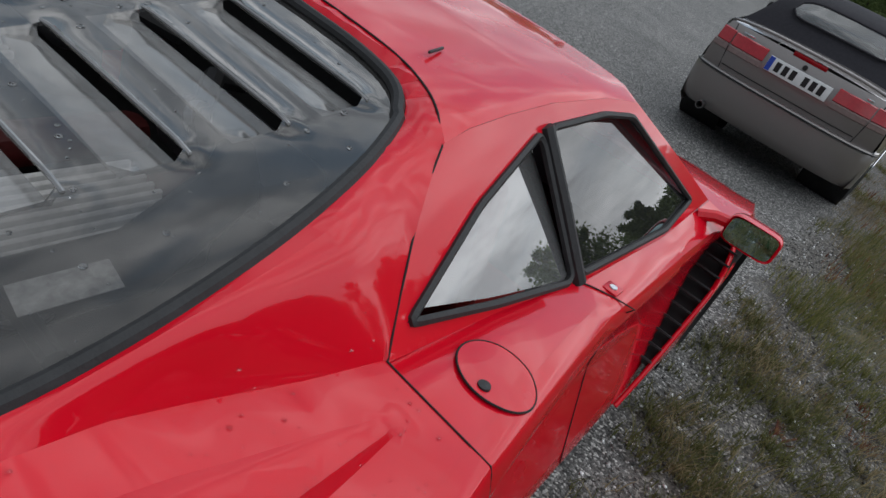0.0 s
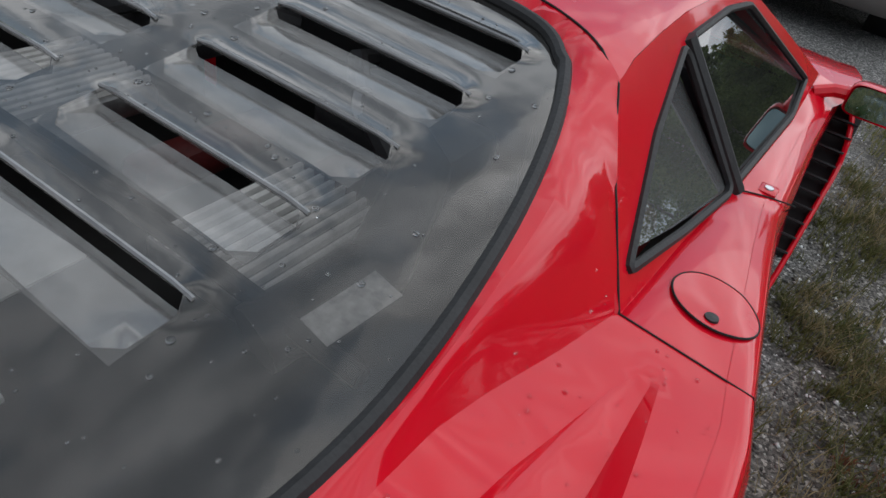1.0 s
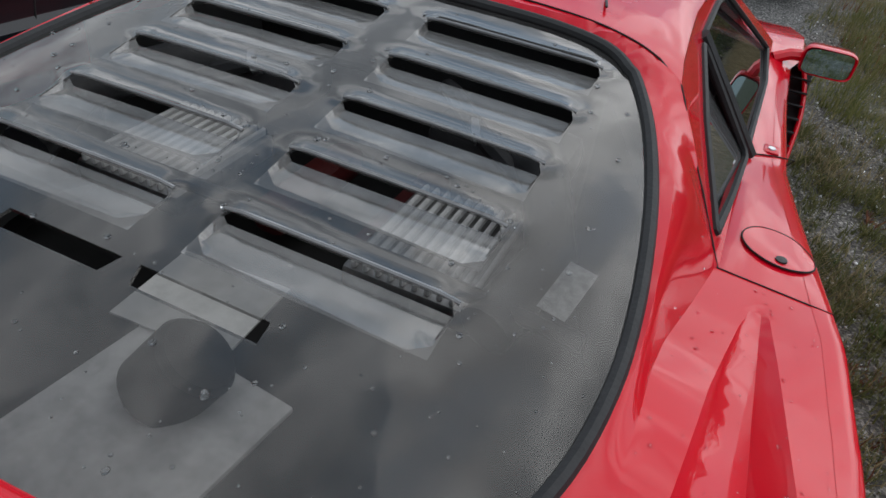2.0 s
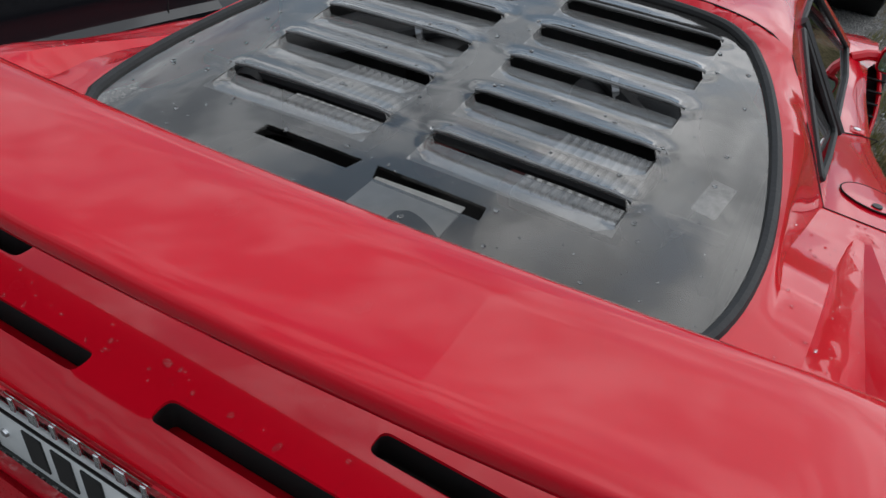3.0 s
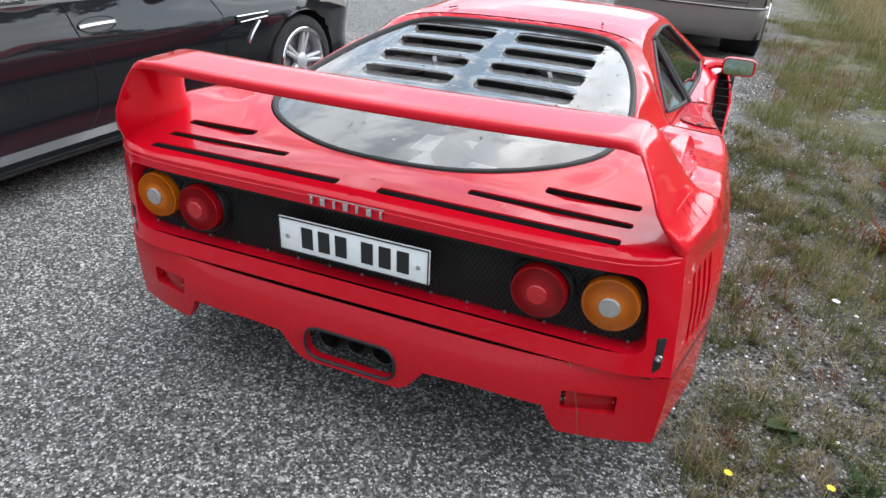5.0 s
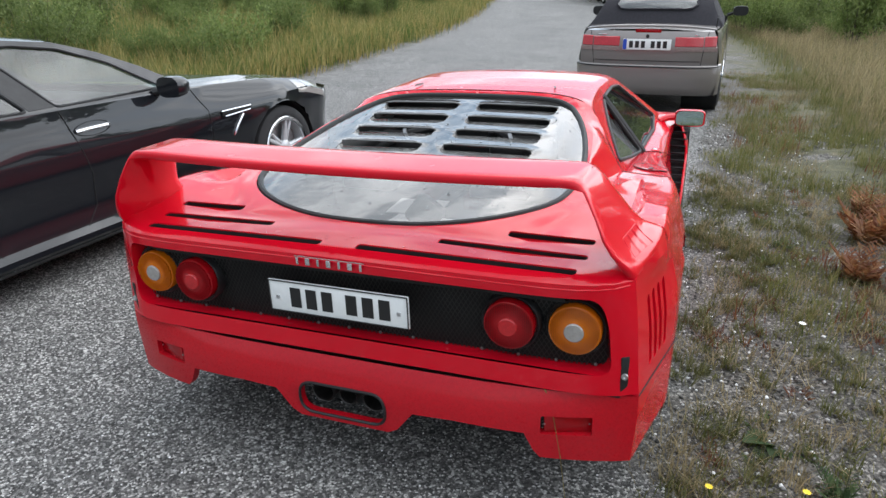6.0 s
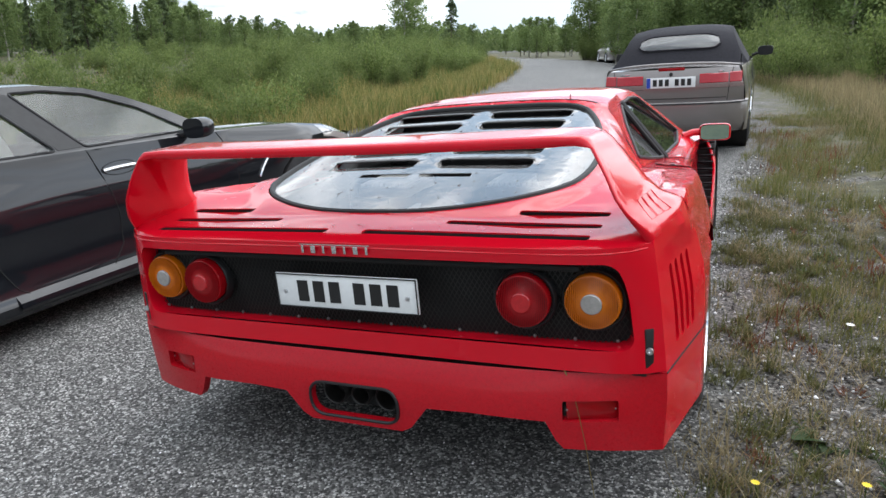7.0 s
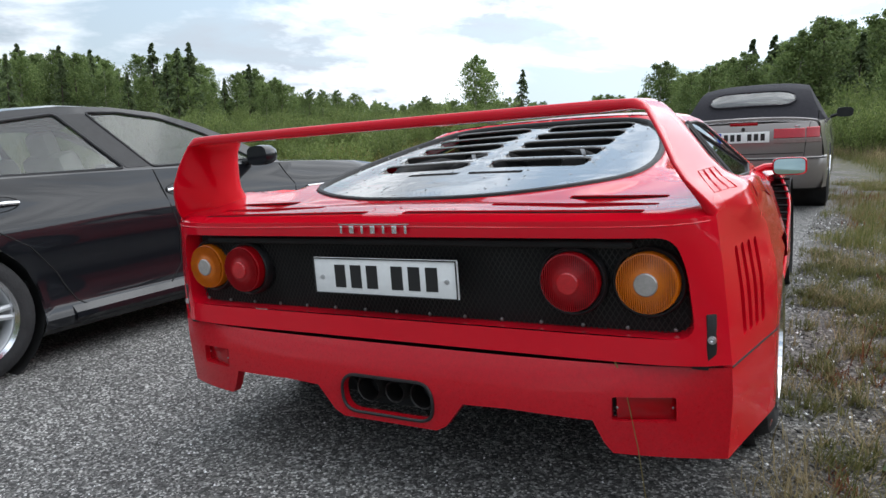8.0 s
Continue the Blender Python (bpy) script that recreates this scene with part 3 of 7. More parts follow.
def top_z(x, y):
    """The painted upper skin of the tail: deck, rails beside the rear screen, haunches."""
    ax = abs(x)
    bx, bz, sx, sz = lerp_table(y, TOP_Y, BASE_X, BASE_Z, SHO_X, SHO_Z)
    if y < 0.293:
        xs, zs = [0.0, bx, sx], [bz, bz, sz]
        ex, ez = 0.0, bz + 0.004 + (0.897 - bz) * smooth(0.10, 0.30, y)
    else:
        ex = edge_x(y)
        ez = glass_z(ex, y) + 0.004
        xs, zs = [0.0, ex, bx, max(sx, bx + 0.1)], [glass_z(0, y) + 0.012, ez, bz, sz]
        if y > 1.52:
            zs[0] = zs[1] = ez = glass_z(0, y) + 0.004 + 0.012 * smooth(1.55, 1.62, y)
    z = float(np.interp(ax, xs, zs))
    if ex <= ax < bx:  # rounded rail beside the screen, steepening down to its foot
        u = (ax - ex) / (bx - ex)
        p = buttress_power(y)
        z = ez + (bz - ez) * u ** p + 0.010 * math.sin(math.pi * min(1.0, 1.4 * u)) * smooth(0.75, 1.0, y)
    if y > 1.30 and ax > ex - 1e-4:
        if not RAIL:
            RAIL.extend(corner_rail())
        di, do = [np.hypot(r[:, 0] - ax, r[:, 1] - y) for r in RAIL]
        wi, wo = 1 / (di ** 2 + 1e-7), 1 / (do ** 2 + 1e-7)
        zi, zo = float((wi ** 2 * RAIL[0][:, 2]).sum() / (wi ** 2).sum()), float((wo ** 2 * RAIL[1][:, 2]).sum() / (wo ** 2).sum())
        t = di.min() / max(1e-5, di.min() + do.min())
        k = smooth(1.32, 1.42, y)
        z = z * (1 - k) + k * (zi + (zo - zi) * t ** 1.3 + 0.010 * math.sin(math.pi * t))
    # scoop in the haunch, deepening towards the tail
    if 0.50 < y < 1.262:
        l = float(np.interp(y, [0.50, 0.93, 1.04, 1.14, 1.262], [0.735, 0.778, 0.795, 0.812, 0.842]))
        r = float(np.interp(y, [0.50, 1.0, 1.09, 1.18, 1.262], [0.925, 0.884, 0.874, 0.862, 0.850]))
        if l < ax < r:
            d = 0.056 * (1.262 - y) / 0.54 if y > 0.72 else 0.056 * smooth(0.53, 0.72, y)
            wl, wr = 0.10 * (r - l), 0.34 * (r - l)
            z -= d * (0.35 * (ax - l) / wl if ax < l + wl else (0.35 + 0.65 * (ax - l - wl) / (r - l - wl - wr) if ax < r - wr else (r - ax) / wr))
    edge = y - 0.062 - 0.093 * (ax / 0.938) ** 12
    if edge < 0.058 and y < 0.21:
        z -= 0.030 * min(1.0, (0.058 - edge) / 0.058) ** 2 * (1 - smooth(0.165, 0.21, y))
    return z


def flank_x(y, z):
    """The body's side back from the front wing: widest over the rear wheel, waisted at the door."""
    sx = float(np.interp(y, [0.30, 0.42, 0.95, 1.20, 1.30, 1.50, 1.75, 2.00, 2.60, 3.3], [0.985, 0.992, 0.998, 0.990, 0.974, 0.950, 0.920, 0.895, 0.880, 0.880]))
    mx_ = float(np.interp(y, [0.30, 0.55, 0.95, 1.20, 1.35, 1.50, 1.75, 2.00, 2.60, 3.3], [1.054, 1.056, 1.062, 1.050, 0.985, 0.905, 0.885, 0.890, 0.885, 0.875]))
    lx = float(np.interp(y, [0.30, 0.95, 1.30, 1.50, 2.60, 3.3], [1.045, 1.050, 1.035, 0.985, 0.965, 0.94]))
    sz = shoulder_z(y)
    x = float(np.interp(z, [0.14, 0.24, 0.55, 0.66, max(0.67, sz - 0.04), max(0.68, sz)], [lx - 0.02, lx, mx_, mx_ - 0.004, sx + 0.012, sx - 0.006]))
    reach = float(np.interp(z, [0.79, 0.88], [0.38, 0.17]))  # the corner is drawn tighter at the shoulder
    return corner_x(z) + (x - corner_x(z)) * min(1.0, max(0.0, (y - 0.155) / reach))


def front_x(y, z):
    """The front wing's side."""
    k = float(np.interp(y, [2.6, 3.0, 3.4, 3.8, 4.1, 4.3], [0.980, 0.988, 0.988, 0.945, 0.845, 0.66]))
    h = min(1.0, max(0.0, z / shoulder_z(y)))
    return k - 0.020 * max(0.0, 0.35 - h) / 0.35 - 0.075 * max(0.0, (h - 0.70) / 0.30) ** 2


def outlet_y(z):
    return 2.66 + 0.52 * (z - 0.27) / 0.45


def corner_x(z):
    return float(np.interp(z, [0.24, 0.40, 0.484, 0.56, 0.75, 0.866], [0.962, 0.974, 0.973, 0.967, 0.952, 0.938]))


def shoulder_z(y):
    return float(np.interp(y, [0.05, 0.20, 0.30, 0.42, 0.55, 0.70, 0.85, 1.0, 1.15, 1.30, 1.5, 1.75, 2.0, 2.5, 3.0, 3.4, 3.8, 4.1, 4.3], [0.87, 0.885, 0.893, 0.915, 0.928, 0.915, 0.885, 0.870, 0.860, 0.850, 0.825, 0.795, 0.765, 0.740, 0.735, 0.735, 0.66, 0.56, 0.48]))


def side_x(y, z):
    """The cabin's side, leaning in from the waist to the roof."""
    return 0.782 - (z - 0.79) * 0.71 + 0.036 * min(1.0, max(0.0, (1.95 - y) / 0.65))


def wheel_hole(y, z):
    for cy, r in ((0.95, 0.365), (3.40, 0.35)):
        if math.hypot(y - cy, z - 0.325) < r:
            return cy, r
    return None


def slot(x0, x1, y0, y1, r=0.014):
    return rounded([(x0, y0), (x1, y0), (x1, y1), (x0, y1)], r, 4)


DECK_SLOTS = [(0.065, 0.775, 0.112, 0.148), (0.312, 0.790, 0.212, 0.248), (0.515, 0.795, 0.322, 0.358)]


def build_sports_car():
    car = root("sports_car", SLOPE.copy(), "low red sports car with high rear wing on the road edge", "car")

    # rear clamshell
    seam = spline([0.0, 0.20, 0.36, 0.47, 0.535], [1.648, 1.645, 1.632, 1.595, 1.555], 6)[:-1] + [(seam_x(y), y) for y in np.linspace(1.517, 1.297, 12)]
    rim = [(x, 0.062 + 0.093 * (x / 0.938) ** 12) for x in (0.0, 0.40, 0.70, 0.78, 0.83, 0.87, 0.90, 0.925)] + [(0.941, 0.172), (0.946, 0.21)]
    sho = [(float(np.interp(y, TOP_Y, SHO_X)) - 0.02 * smooth(0.30, 0.42, y), y) for y in (0.30, 0.42, 0.55, 0.70, 0.85, 1.0, 1.15, 1.2965)]
    inner = list(reversed(GLASS_LOOP))
    half = [p for p in rim + sho + list(reversed(seam))]
    loop = half + inner[0:]  # down the rear screen's edge to its foot on the centre line
    slots = [slot(*s) for s in DECK_SLOTS]
    base = [(float(np.interp(y, TOP_Y, BASE_X)), y) for y in np.linspace(0.62, 1.292, 34)]
    rails = []
    for u in (0.2, 0.38, 0.54, 0.68, 0.80, 0.91):
        ends = [y for y in np.linspace(0.70, 1.42, 50) if edge_x(y) + u * (float(np.interp(y, TOP_Y, BASE_X)) - edge_x(y)) < float(np.interp(y, [1.297, 1.407, 1.517, 1.595], [0.757, 0.656, 0.575, 0.47])) - 0.004]
        rails.append([(edge_x(y) + u * (float(np.interp(y, TOP_Y, BASE_X)) - edge_x(y)), y) for y in ends])
    dl = [(0.735, 0.50), (0.778, 0.93), (0.795, 1.04), (0.812, 1.14), (0.842, 1.262)]
    dr = [(0.925, 0.50), (0.884, 1.0), (0.874, 1.09), (0.862, 1.18), (0.850, 1.262)]
    scoop = [(float(np.interp(y, [p[1] for p in dl], [p[0] for p in dl])), float(np.interp(y, [p[1] for p in dr], [p[0] for p in dr])), y) for y in np.linspace(0.53, 1.20, 24)]
    dl2, dr2 = [(a + 0.10 * (b - a), y) for a, b, y in scoop], [(b - 0.34 * (b - a), y) for a, b, y in scoop]
    bm = sheet(loop, slots, [base, dl, dr, dl2, dr2, [(0.0, 0.12), (0.90, 0.12)]] + rails, 0.026, lambda x, y: (x, y, top_z(x, y)), mirror=True)
    for sl in slots:
        for sg in (1, -1):
            bm_grid(bm, [[(sg * x, y, top_z(x, y) - d) for x, y in sl] for d in (0.0, 0.005)], True)
    bmesh.ops.remove_doubles(bm, verts=bm.verts, dist=2e-4)
    part("rear_clamshell", bm, RED, car, angle=30)
    # Near-black lower walls: the slots' shade is put into their colour.
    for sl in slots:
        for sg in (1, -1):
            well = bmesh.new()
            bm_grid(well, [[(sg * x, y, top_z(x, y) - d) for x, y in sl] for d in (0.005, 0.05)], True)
            part("shaded_slot_wall", well, DARK, car)
    # the rounded shoulder along the haunches and doors
    def shelf_z(x, y):
        if y < 1.297:
            return top_z(x, y)
        wz = float(np.interp(y, [1.30, 1.6, 2.0, 2.6], [0.866, 0.838, 0.787, 0.765]))
        wx, zt, xs_ = side_x(y, wz), shoulder_z(y), flank_x(y, shoulder_z(y))
        return float(np.interp((x - wx) / (xs_ - wx), [0, 0.35, 0.75, 1], [wz, wz + 0.35 * (zt - wz) + 0.0045 * smooth(1.29, 1.45, y), wz + 0.75 * (zt - wz) + 0.006 * smooth(1.29, 1.45, y), zt]))
    for s in (1, -1):
        for ya, yb, n in ((0.475, 1.2955, 30), (1.2985, 2.60, 30)):
            bm = bmesh.new()
            rows = []
            for y in np.linspace(ya, yb, n):
                sx = flank_x(y, shoulder_z(y)) + 0.006
                zt = shoulder_z(y)
                rows.append([(s * (sx - 0.045), y, shelf_z(sx - 0.045, y) + 0.0006), (s * (sx - 0.024), y, shelf_z(sx - 0.024, y) + 0.0012), (s * (sx - 0.008), y, zt + 0.0015)] + [(s * (flank_x(y, zt - d) + 0.0015), y, zt - d) for d in (0.004, 0.015, 0.029, 0.044)])
            bm_grid(bm, rows)
            part("shoulder", bm, RED, car, angle=60)
    # dark tray added below the deck slots and the scoops, its near-black imitating shade
    part("deck_shade_tray", box((0, 0.25, 0.80), (1.5, 0.30, 0.02), bevel=0.01), DARK, car)

    # rubber seal round the rear screen
    full = GLASS_LOOP + [(-x, y) for x, y in reversed(GLASS_LOOP[1:-1])]
    path = []
    for i, p in enumerate(full):
        path.append((p[0] * 0.982, p[1] + (0.012 if p[1] < 0.6 else (-0.010 if p[1] > 1.5 else 0.0)), glass_z(*p) + 0.003))
    bm = tube(path, 0.012, 8, True)
    part("window_seal", bm, RUBBER, car, "black rubber seal")

    # louvred clear rear screen
    pane = [(x * 0.985, 0.95 + (y - 0.95) * 0.985) for x, y in full]
    holes, ramps = [], []
    for k in range(5):
        y1 = 1.483 - 0.166 * k
        for sgn in (1, -1):
            x0, x1 = 0.048, 0.436
            q = [(x0, y1 - 0.012), (x0 + 0.012, y1), (x1 - 0.012, y1), (x1, y1 - 0.02), (x1 - 0.004, y1 - 0.075), (x1 - 0.03, y1 - 0.095), (x0 + 0.03, y1 - 0.085), (x0, y1 - 0.06)]
            holes.append([(sgn * a, b) for a, b in (q if sgn > 0 else reversed(q))])
            ramps.append((sgn, x0, x1, y1, 0.095))
    for sgn in (1, -1):
        x0, x1, y1 = 0.016, 0.232, 0.680
        q = [(x0, y1), (x1, y1), (x1 + 0.004, y1 - 0.035), (x0 + 0.012, y1 - 0.035)]
        holes.append([(sgn * a, b) for a, b in (q if sgn > 0 else reversed(q))])

    def louvre_lift(x, y):
        z = glass_z(x, y)
        ax = abs(x)
        for k in range(5):  # each slat swells over the opening before it
            y1 = 1.483 - 0.166 * k
            if 0.02 < ax < 0.46 and y1 - 0.005 < y < y1 + 0.06:
                u = (y - y1 + 0.005) / 0.065
                z += 0.012 * (1 - u) * (1 - u) * min(1, (ax - 0.02) / 0.05, (0.46 - ax) / 0.04)
        return (x, y, z)
    bm = sheet(pane, holes, [], 0.024, louvre_lift)
    for h in holes:
        bm_grid(bm, [[(x, y, louvre_lift(x, y)[2] - d) for x, y in h] for d in (0.0, 0.006)], True)
    bmesh.ops.remove_doubles(bm, verts=bm.verts, dist=1e-4)
    scr = part("louvred_screen", bm, LEXAN, car, "clear grey plastic engine cover with louvres", angle=40)
    scr.visible_shadow = False
    for sgn, x0, x1, y1, d in ramps:
        bm = bmesh.new()
        rows = []
        for j in range(7):
            v = j / 6
            y = y1 - 0.006 - (d - 0.004) * v
            dep = 0.017 * (1 - v) ** 1.2 
            row = []
            for u in (0.0, 0.02, 0.10, 0.30, 0.50, 0.70, 0.90, 0.98, 1.0):
                x = x0 + (x1 - x0) * u
                side = min(1.0, min(u, 1 - u) / 0.02)
                row.append((sgn * x, y, glass_z(x, y) - dep * side))
            rows.append(row)
        bm_grid(bm, rows)
        part("louvre_ramp", bm, RAMP, scr).visible_shadow = False
        lip = [(sgn * (x0 + (x1 - x0) * i / 12), y1 + 0.001, louvre_lift(x0 + (x1 - x0) * i / 12, y1 + 0.001)[2] - 0.001) for i in range(13)]
        part("louvre_lip", tube(lip, 0.0035, 6), LIP, scr)

    # tail panel round the lamps
    def tail_y(x, z):
        y = float(np.interp(z, [0.49, 0.56, 0.70, 0.83, 0.86], [0.098, 0.100, 0.088, 0.066, 0.064]))
        return y + (0.157 - y) * min(1.0, abs(x) / corner_x(z)) ** 12
    right_edge = [(corner_x(z), z) for z in (0.493, 0.53, 0.56, 0.62, 0.68, 0.75, 0.80, 0.866)]
    outer = right_edge + [(-x, z) for x, z in reversed(right_edge)]
    hole = rounded([(-0.895, 0.560), (0.895, 0.560), (0.878, 0.74), (0.850, 0.822), (-0.850, 0.822), (-0.878, 0.74)], 0.05)
    bm = sheet(outer, [hole], [], 0.05, lambda x, z: (x, tail_y(x, z), z))
    part("tail_panel", bm, RED, car)
    bm = bmesh.new()
    rows = []
    for k, (s, d) in enumerate(((1.0, 0.0), (0.997, 0.006), (0.985, 0.05), (0.98, 0.075))):
        rows.append([(x * s, tail_y(x, z) + d, 0.685 + (z - 0.685) * s) for x, z in hole])
    bm_grid(bm, rows, True)
    part("tail_recess", bm, RED, car)
    # black mesh grille
    # Near-black sheet stands in for the shade behind the mesh.
    bm = sheet([(x * 1.0, 0.685 + (z - 0.685) * 1.0) for x, z in hole], [], [], 0.08, lambda x, z: (x, tail_y(x, z) + 0.066, z))
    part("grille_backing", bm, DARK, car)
    bm = bmesh.new()
    for sgn in (1, -1):
        k = -2.0
        while k < 2.0:
            a, b = None, None
            zs = np.linspace(0.562, 0.818, 12)
            pts = [(k + sgn * (z - 0.685) * 0.6, z) for z in zs]
            pts = [p for p in pts if abs(p[0]) < np.interp(p[1], [0.55, 0.74, 0.82], [0.885, 0.870, 0.842])]
            if len(pts) > 1:
                for p, q in ((pts[0], pts[-1]),):
                    w = 0.0016
                    yy = [tail_y(p[0], p[1]) + 0.056, tail_y(q[0], q[1]) + 0.056]
                    vs = [bm.verts.new(c) for c in ((p[0] - w, yy[0], p[1]), (p[0] + w, yy[0], p[1]), (q[0] + w, yy[1], q[1]), (q[0] - w, yy[1], q[1]))]
                    bm.faces.new(vs)
            k += 0.0155
    bmesh.ops.solidify(bm, geom=bm.faces[:], thickness=0.002)
    part("grille_mesh", bm, MESH, car, "black wire mesh", smooth=False)
    # screws along the grille's lower edge
    for i in range(15):
        x, z = -0.84 + 0.12 * i, 0.572
        part("grille_screw", lathe([(0.006, 0), (0.005, 0.004), (0.0, 0.005)], 8, Matrix.Translation((x, tail_y(x, z) + 0.050, z)) @ pose(0, 0, 0, 90, 0, 0)), STEEL, car)

    # lamps
    def lamp(x, y, mat, inner, nm, label):
        m = Matrix.Translation((x, y, 0.700)) @ pose(0, 0, 0, 90, 0, 0)
        lp = part(nm, lathe([(0.094, -0.065), (0.094, -0.022), (0.090, -0.016), (0.085, -0.018), (0.083, -0.03), (0.0, -0.03)], 40, m), BLACK, car, label)
        prof = [(0.080, -0.025), (0.080, 0.000), (0.078, 0.004)]
        for j in range(1, 10):
            prof.append((0.078 - 0.0054 * j, 0.004 + 0.0012 * j + (0.0005 if j % 2 else 0)))
        prof += [(0.029, 0.016), (0.0, 0.016)]
        part("lens", lathe(prof, 40, m), mat, lp)
        bm = lathe([(0.030, 0.012), (0.030, 0.019), (0.027, 0.022), (0.0, 0.023)], 24, m)
        part("lens_centre", bm, inner, lp)
        bm = bmesh.new()
        for j in range(-13, 14):
            xx = j * 0.0056
            hh = math.sqrt(max(0, 0.075 ** 2 - xx * xx))
            inner_h = math.sqrt(max(0.0, 0.031 ** 2 - xx * xx))
            for sg in (1, -1):
                zc = 0.5 * (hh + inner_h)
                bm_box(bm, m @ Vector((xx, sg * zc, 0.0085)), (0.0016, 0.010, hh - inner_h))
        part("lens_ribs", bm, mat, lp)
    for sgn in (1, -1):
        lamp(sgn * 0.779, 0.118, AMBER, LENS_CLEAR, "turn_lamp", "round amber lamp with clear centre")
        lamp(sgn * 0.584, 0.094, LENS_RED, LENS_BRIGHT, "tail_lamp", "round red lamp")

    # number plate with plain dark bars in place of its characters
    pl = part("number_plate", box((0, 0.086, 0.695), (0.520, 0.010, 0.116), bevel=0.004), WHITE, car, "white plate with dark bars")
    bm = bmesh.new()
    for c, s in (((0, 0.0795, 0.7505), (0.514, 0.004, 0.003)), ((0, 0.0795, 0.6395), (0.514, 0.004, 0.003)), ((-0.2565, 0.0795, 0.695), (0.003, 0.004, 0.112)), ((0.2565, 0.0795, 0.695), (0.003, 0.004, 0.112))):
        bm_box(bm, c, s)
    part("plate_rim", bm, INK, pl, smooth=False)
    for i, x in enumerate((-0.155, -0.095, -0.035, 0.055, 0.115, 0.175)):
        part("plate_bar", box((x, 0.0798, 0.695), (0.040, 0.003, 0.072), bevel=0.001), INK, pl, smooth=False)
    for x in (-0.225, 0.225):
        part("plate_rivet", lathe([(0.008, 0), (0.007, 0.004), (0.0, 0.005)], 12, Matrix.Translation((x, 0.081, 0.69)) @ pose(0, 0, 0, 90, 0, 0)), ALLOY, pl)
    # maker's badge as plain chrome bars
    bd = part("badge", box((0, 0.0585, 0.861), (0.252, 0.003, 0.003)), CHROME, car, "row of small chrome bars")
    for i in range(7):
        part("badge_bar", box((-0.115 + 0.0383 * i, 0.056, 0.8455), (0.009 + 0.008 * (i % 2), 0.005, 0.024), bevel=0.0015), CHROME, bd)

    # bumper
    def bump_y(x, z):
        y = float(np.interp(z, [0.22, 0.36, 0.44, 0.484], [0.052, 0.048, 0.062, 0.090]))
        return y + (0.157 - y) * min(1.0, abs(x) / corner_x(z)) ** 4
    half_low = [(0.973, 0.484), (0.974, 0.40), (0.962, 0.243), (0.690, 0.248), (0.668, 0.275), (0.640, 0.336), (0.40, 0.343), (0.265, 0.338), (0.205, 0.262), (0.17, 0.243)]
    low = half_low + [(-x, z) for x, z in reversed(half_low)]
    ex_hole = rounded([(-0.165, 0.266), (0.165, 0.266), (0.165, 0.386), (-0.165, 0.386)], 0.055, 7)
    rf = [rounded([(s * 0.768 - 0.078, 0.340), (s * 0.768 + 0.078, 0.342), (s * 0.768 + 0.078, 0.408), (s * 0.768 - 0.078, 0.402)], 0.006, 2) for s in (1, -1)]
    bm = sheet(low, [ex_hole] + rf, [], 0.05, lambda x, z: (x, bump_y(x, z), z))
    bmesh.ops.recalc_face_normals(bm, faces=bm.faces)
    if sum(f.normal.y for f in bm.faces) > 0:
        bmesh.ops.reverse_faces(bm, faces=bm.faces)
    bmesh.ops.solidify(bm, geom=bm.faces[:], thickness=0.03)
    bu = part("rear_bumper", bm, RED_DUSTY_SHADED, car, "red rear valance with cut-out for the exhaust")
    part("bumper_tray", box((0, 0.50, 0.37), (1.80, 0.60, 0.10), bevel=0.02), DARK, car)
    part("seam_gap", box((0, 0.165, 0.4885), (1.84, 0.06, 0.016)), DARK, car)
    for s in (1, -1):
        rl = part("reflector", box((s * 0.768, 0.122, 0.373), (0.150, 0.03, 0.062), Matrix.Rotation(radians(s * 18), 3, "Z"), bevel=0.004), LENS_RED, bu, "recessed dark red reflector")
        for dx in (-0.066, 0.066):
            part("reflector_screw", lathe([(0.004, 0), (0.0, 0.002)], 8, Matrix.Translation((s * (0.768 + dx), 0.107 + 0.32 * dx, 0.373)) @ pose(0, 0, 0, 90, 0, 0)), STEEL, bu)
    part("exhaust_frame", tube([(x, bump_y(x, z) - 0.002, z) for x, z in ex_hole], 0.0055, 6, True), BLACK, bu)
    # Near-black sheet added across the exhaust opening in place of its inner shade.
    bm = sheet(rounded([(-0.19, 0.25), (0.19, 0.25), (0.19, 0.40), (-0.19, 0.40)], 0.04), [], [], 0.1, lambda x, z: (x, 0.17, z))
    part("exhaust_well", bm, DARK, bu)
    for x, r in ((-0.100, 0.044), (0.0, 0.036), (0.100, 0.044)):
        m = Matrix.Translation((x, 0.098, 0.325)) @ pose(0, 0, 0, 90, 0, 0)
        part("exhaust_pipe", lathe([(r - 0.005, -0.12), (r - 0.005, 0.0), (r - 0.002, 0.003), (r, 0.0), (r, -0.12)], 24, m), SOOT, car, "sooty steel exhaust pipe")
    # hinge straps at the corners
    for s in (1, -1):
        bm = box((s * 0.928, 0.139, 0.557), (0.026, 0.008, 0.135), Matrix.Rotation(radians(s * 31), 3, "Z"), bevel=0.003)
        st = part("corner_latch", bm, BLACK, car, "black corner latch")
        part("latch_bolt", lathe([(0.011, 0), (0.010, 0.005), (0.004, 0.006), (0.0, 0.003)], 14, Matrix.Translation((s * 0.930, 0.134, 0.560)) @ pose(0, 0, 0, 90, 0, 0)), ALLOY, st)

    # flanks
    ys = [0.57, 0.60] + [round(0.65 + 0.05 * i, 3) for i in range(52)]
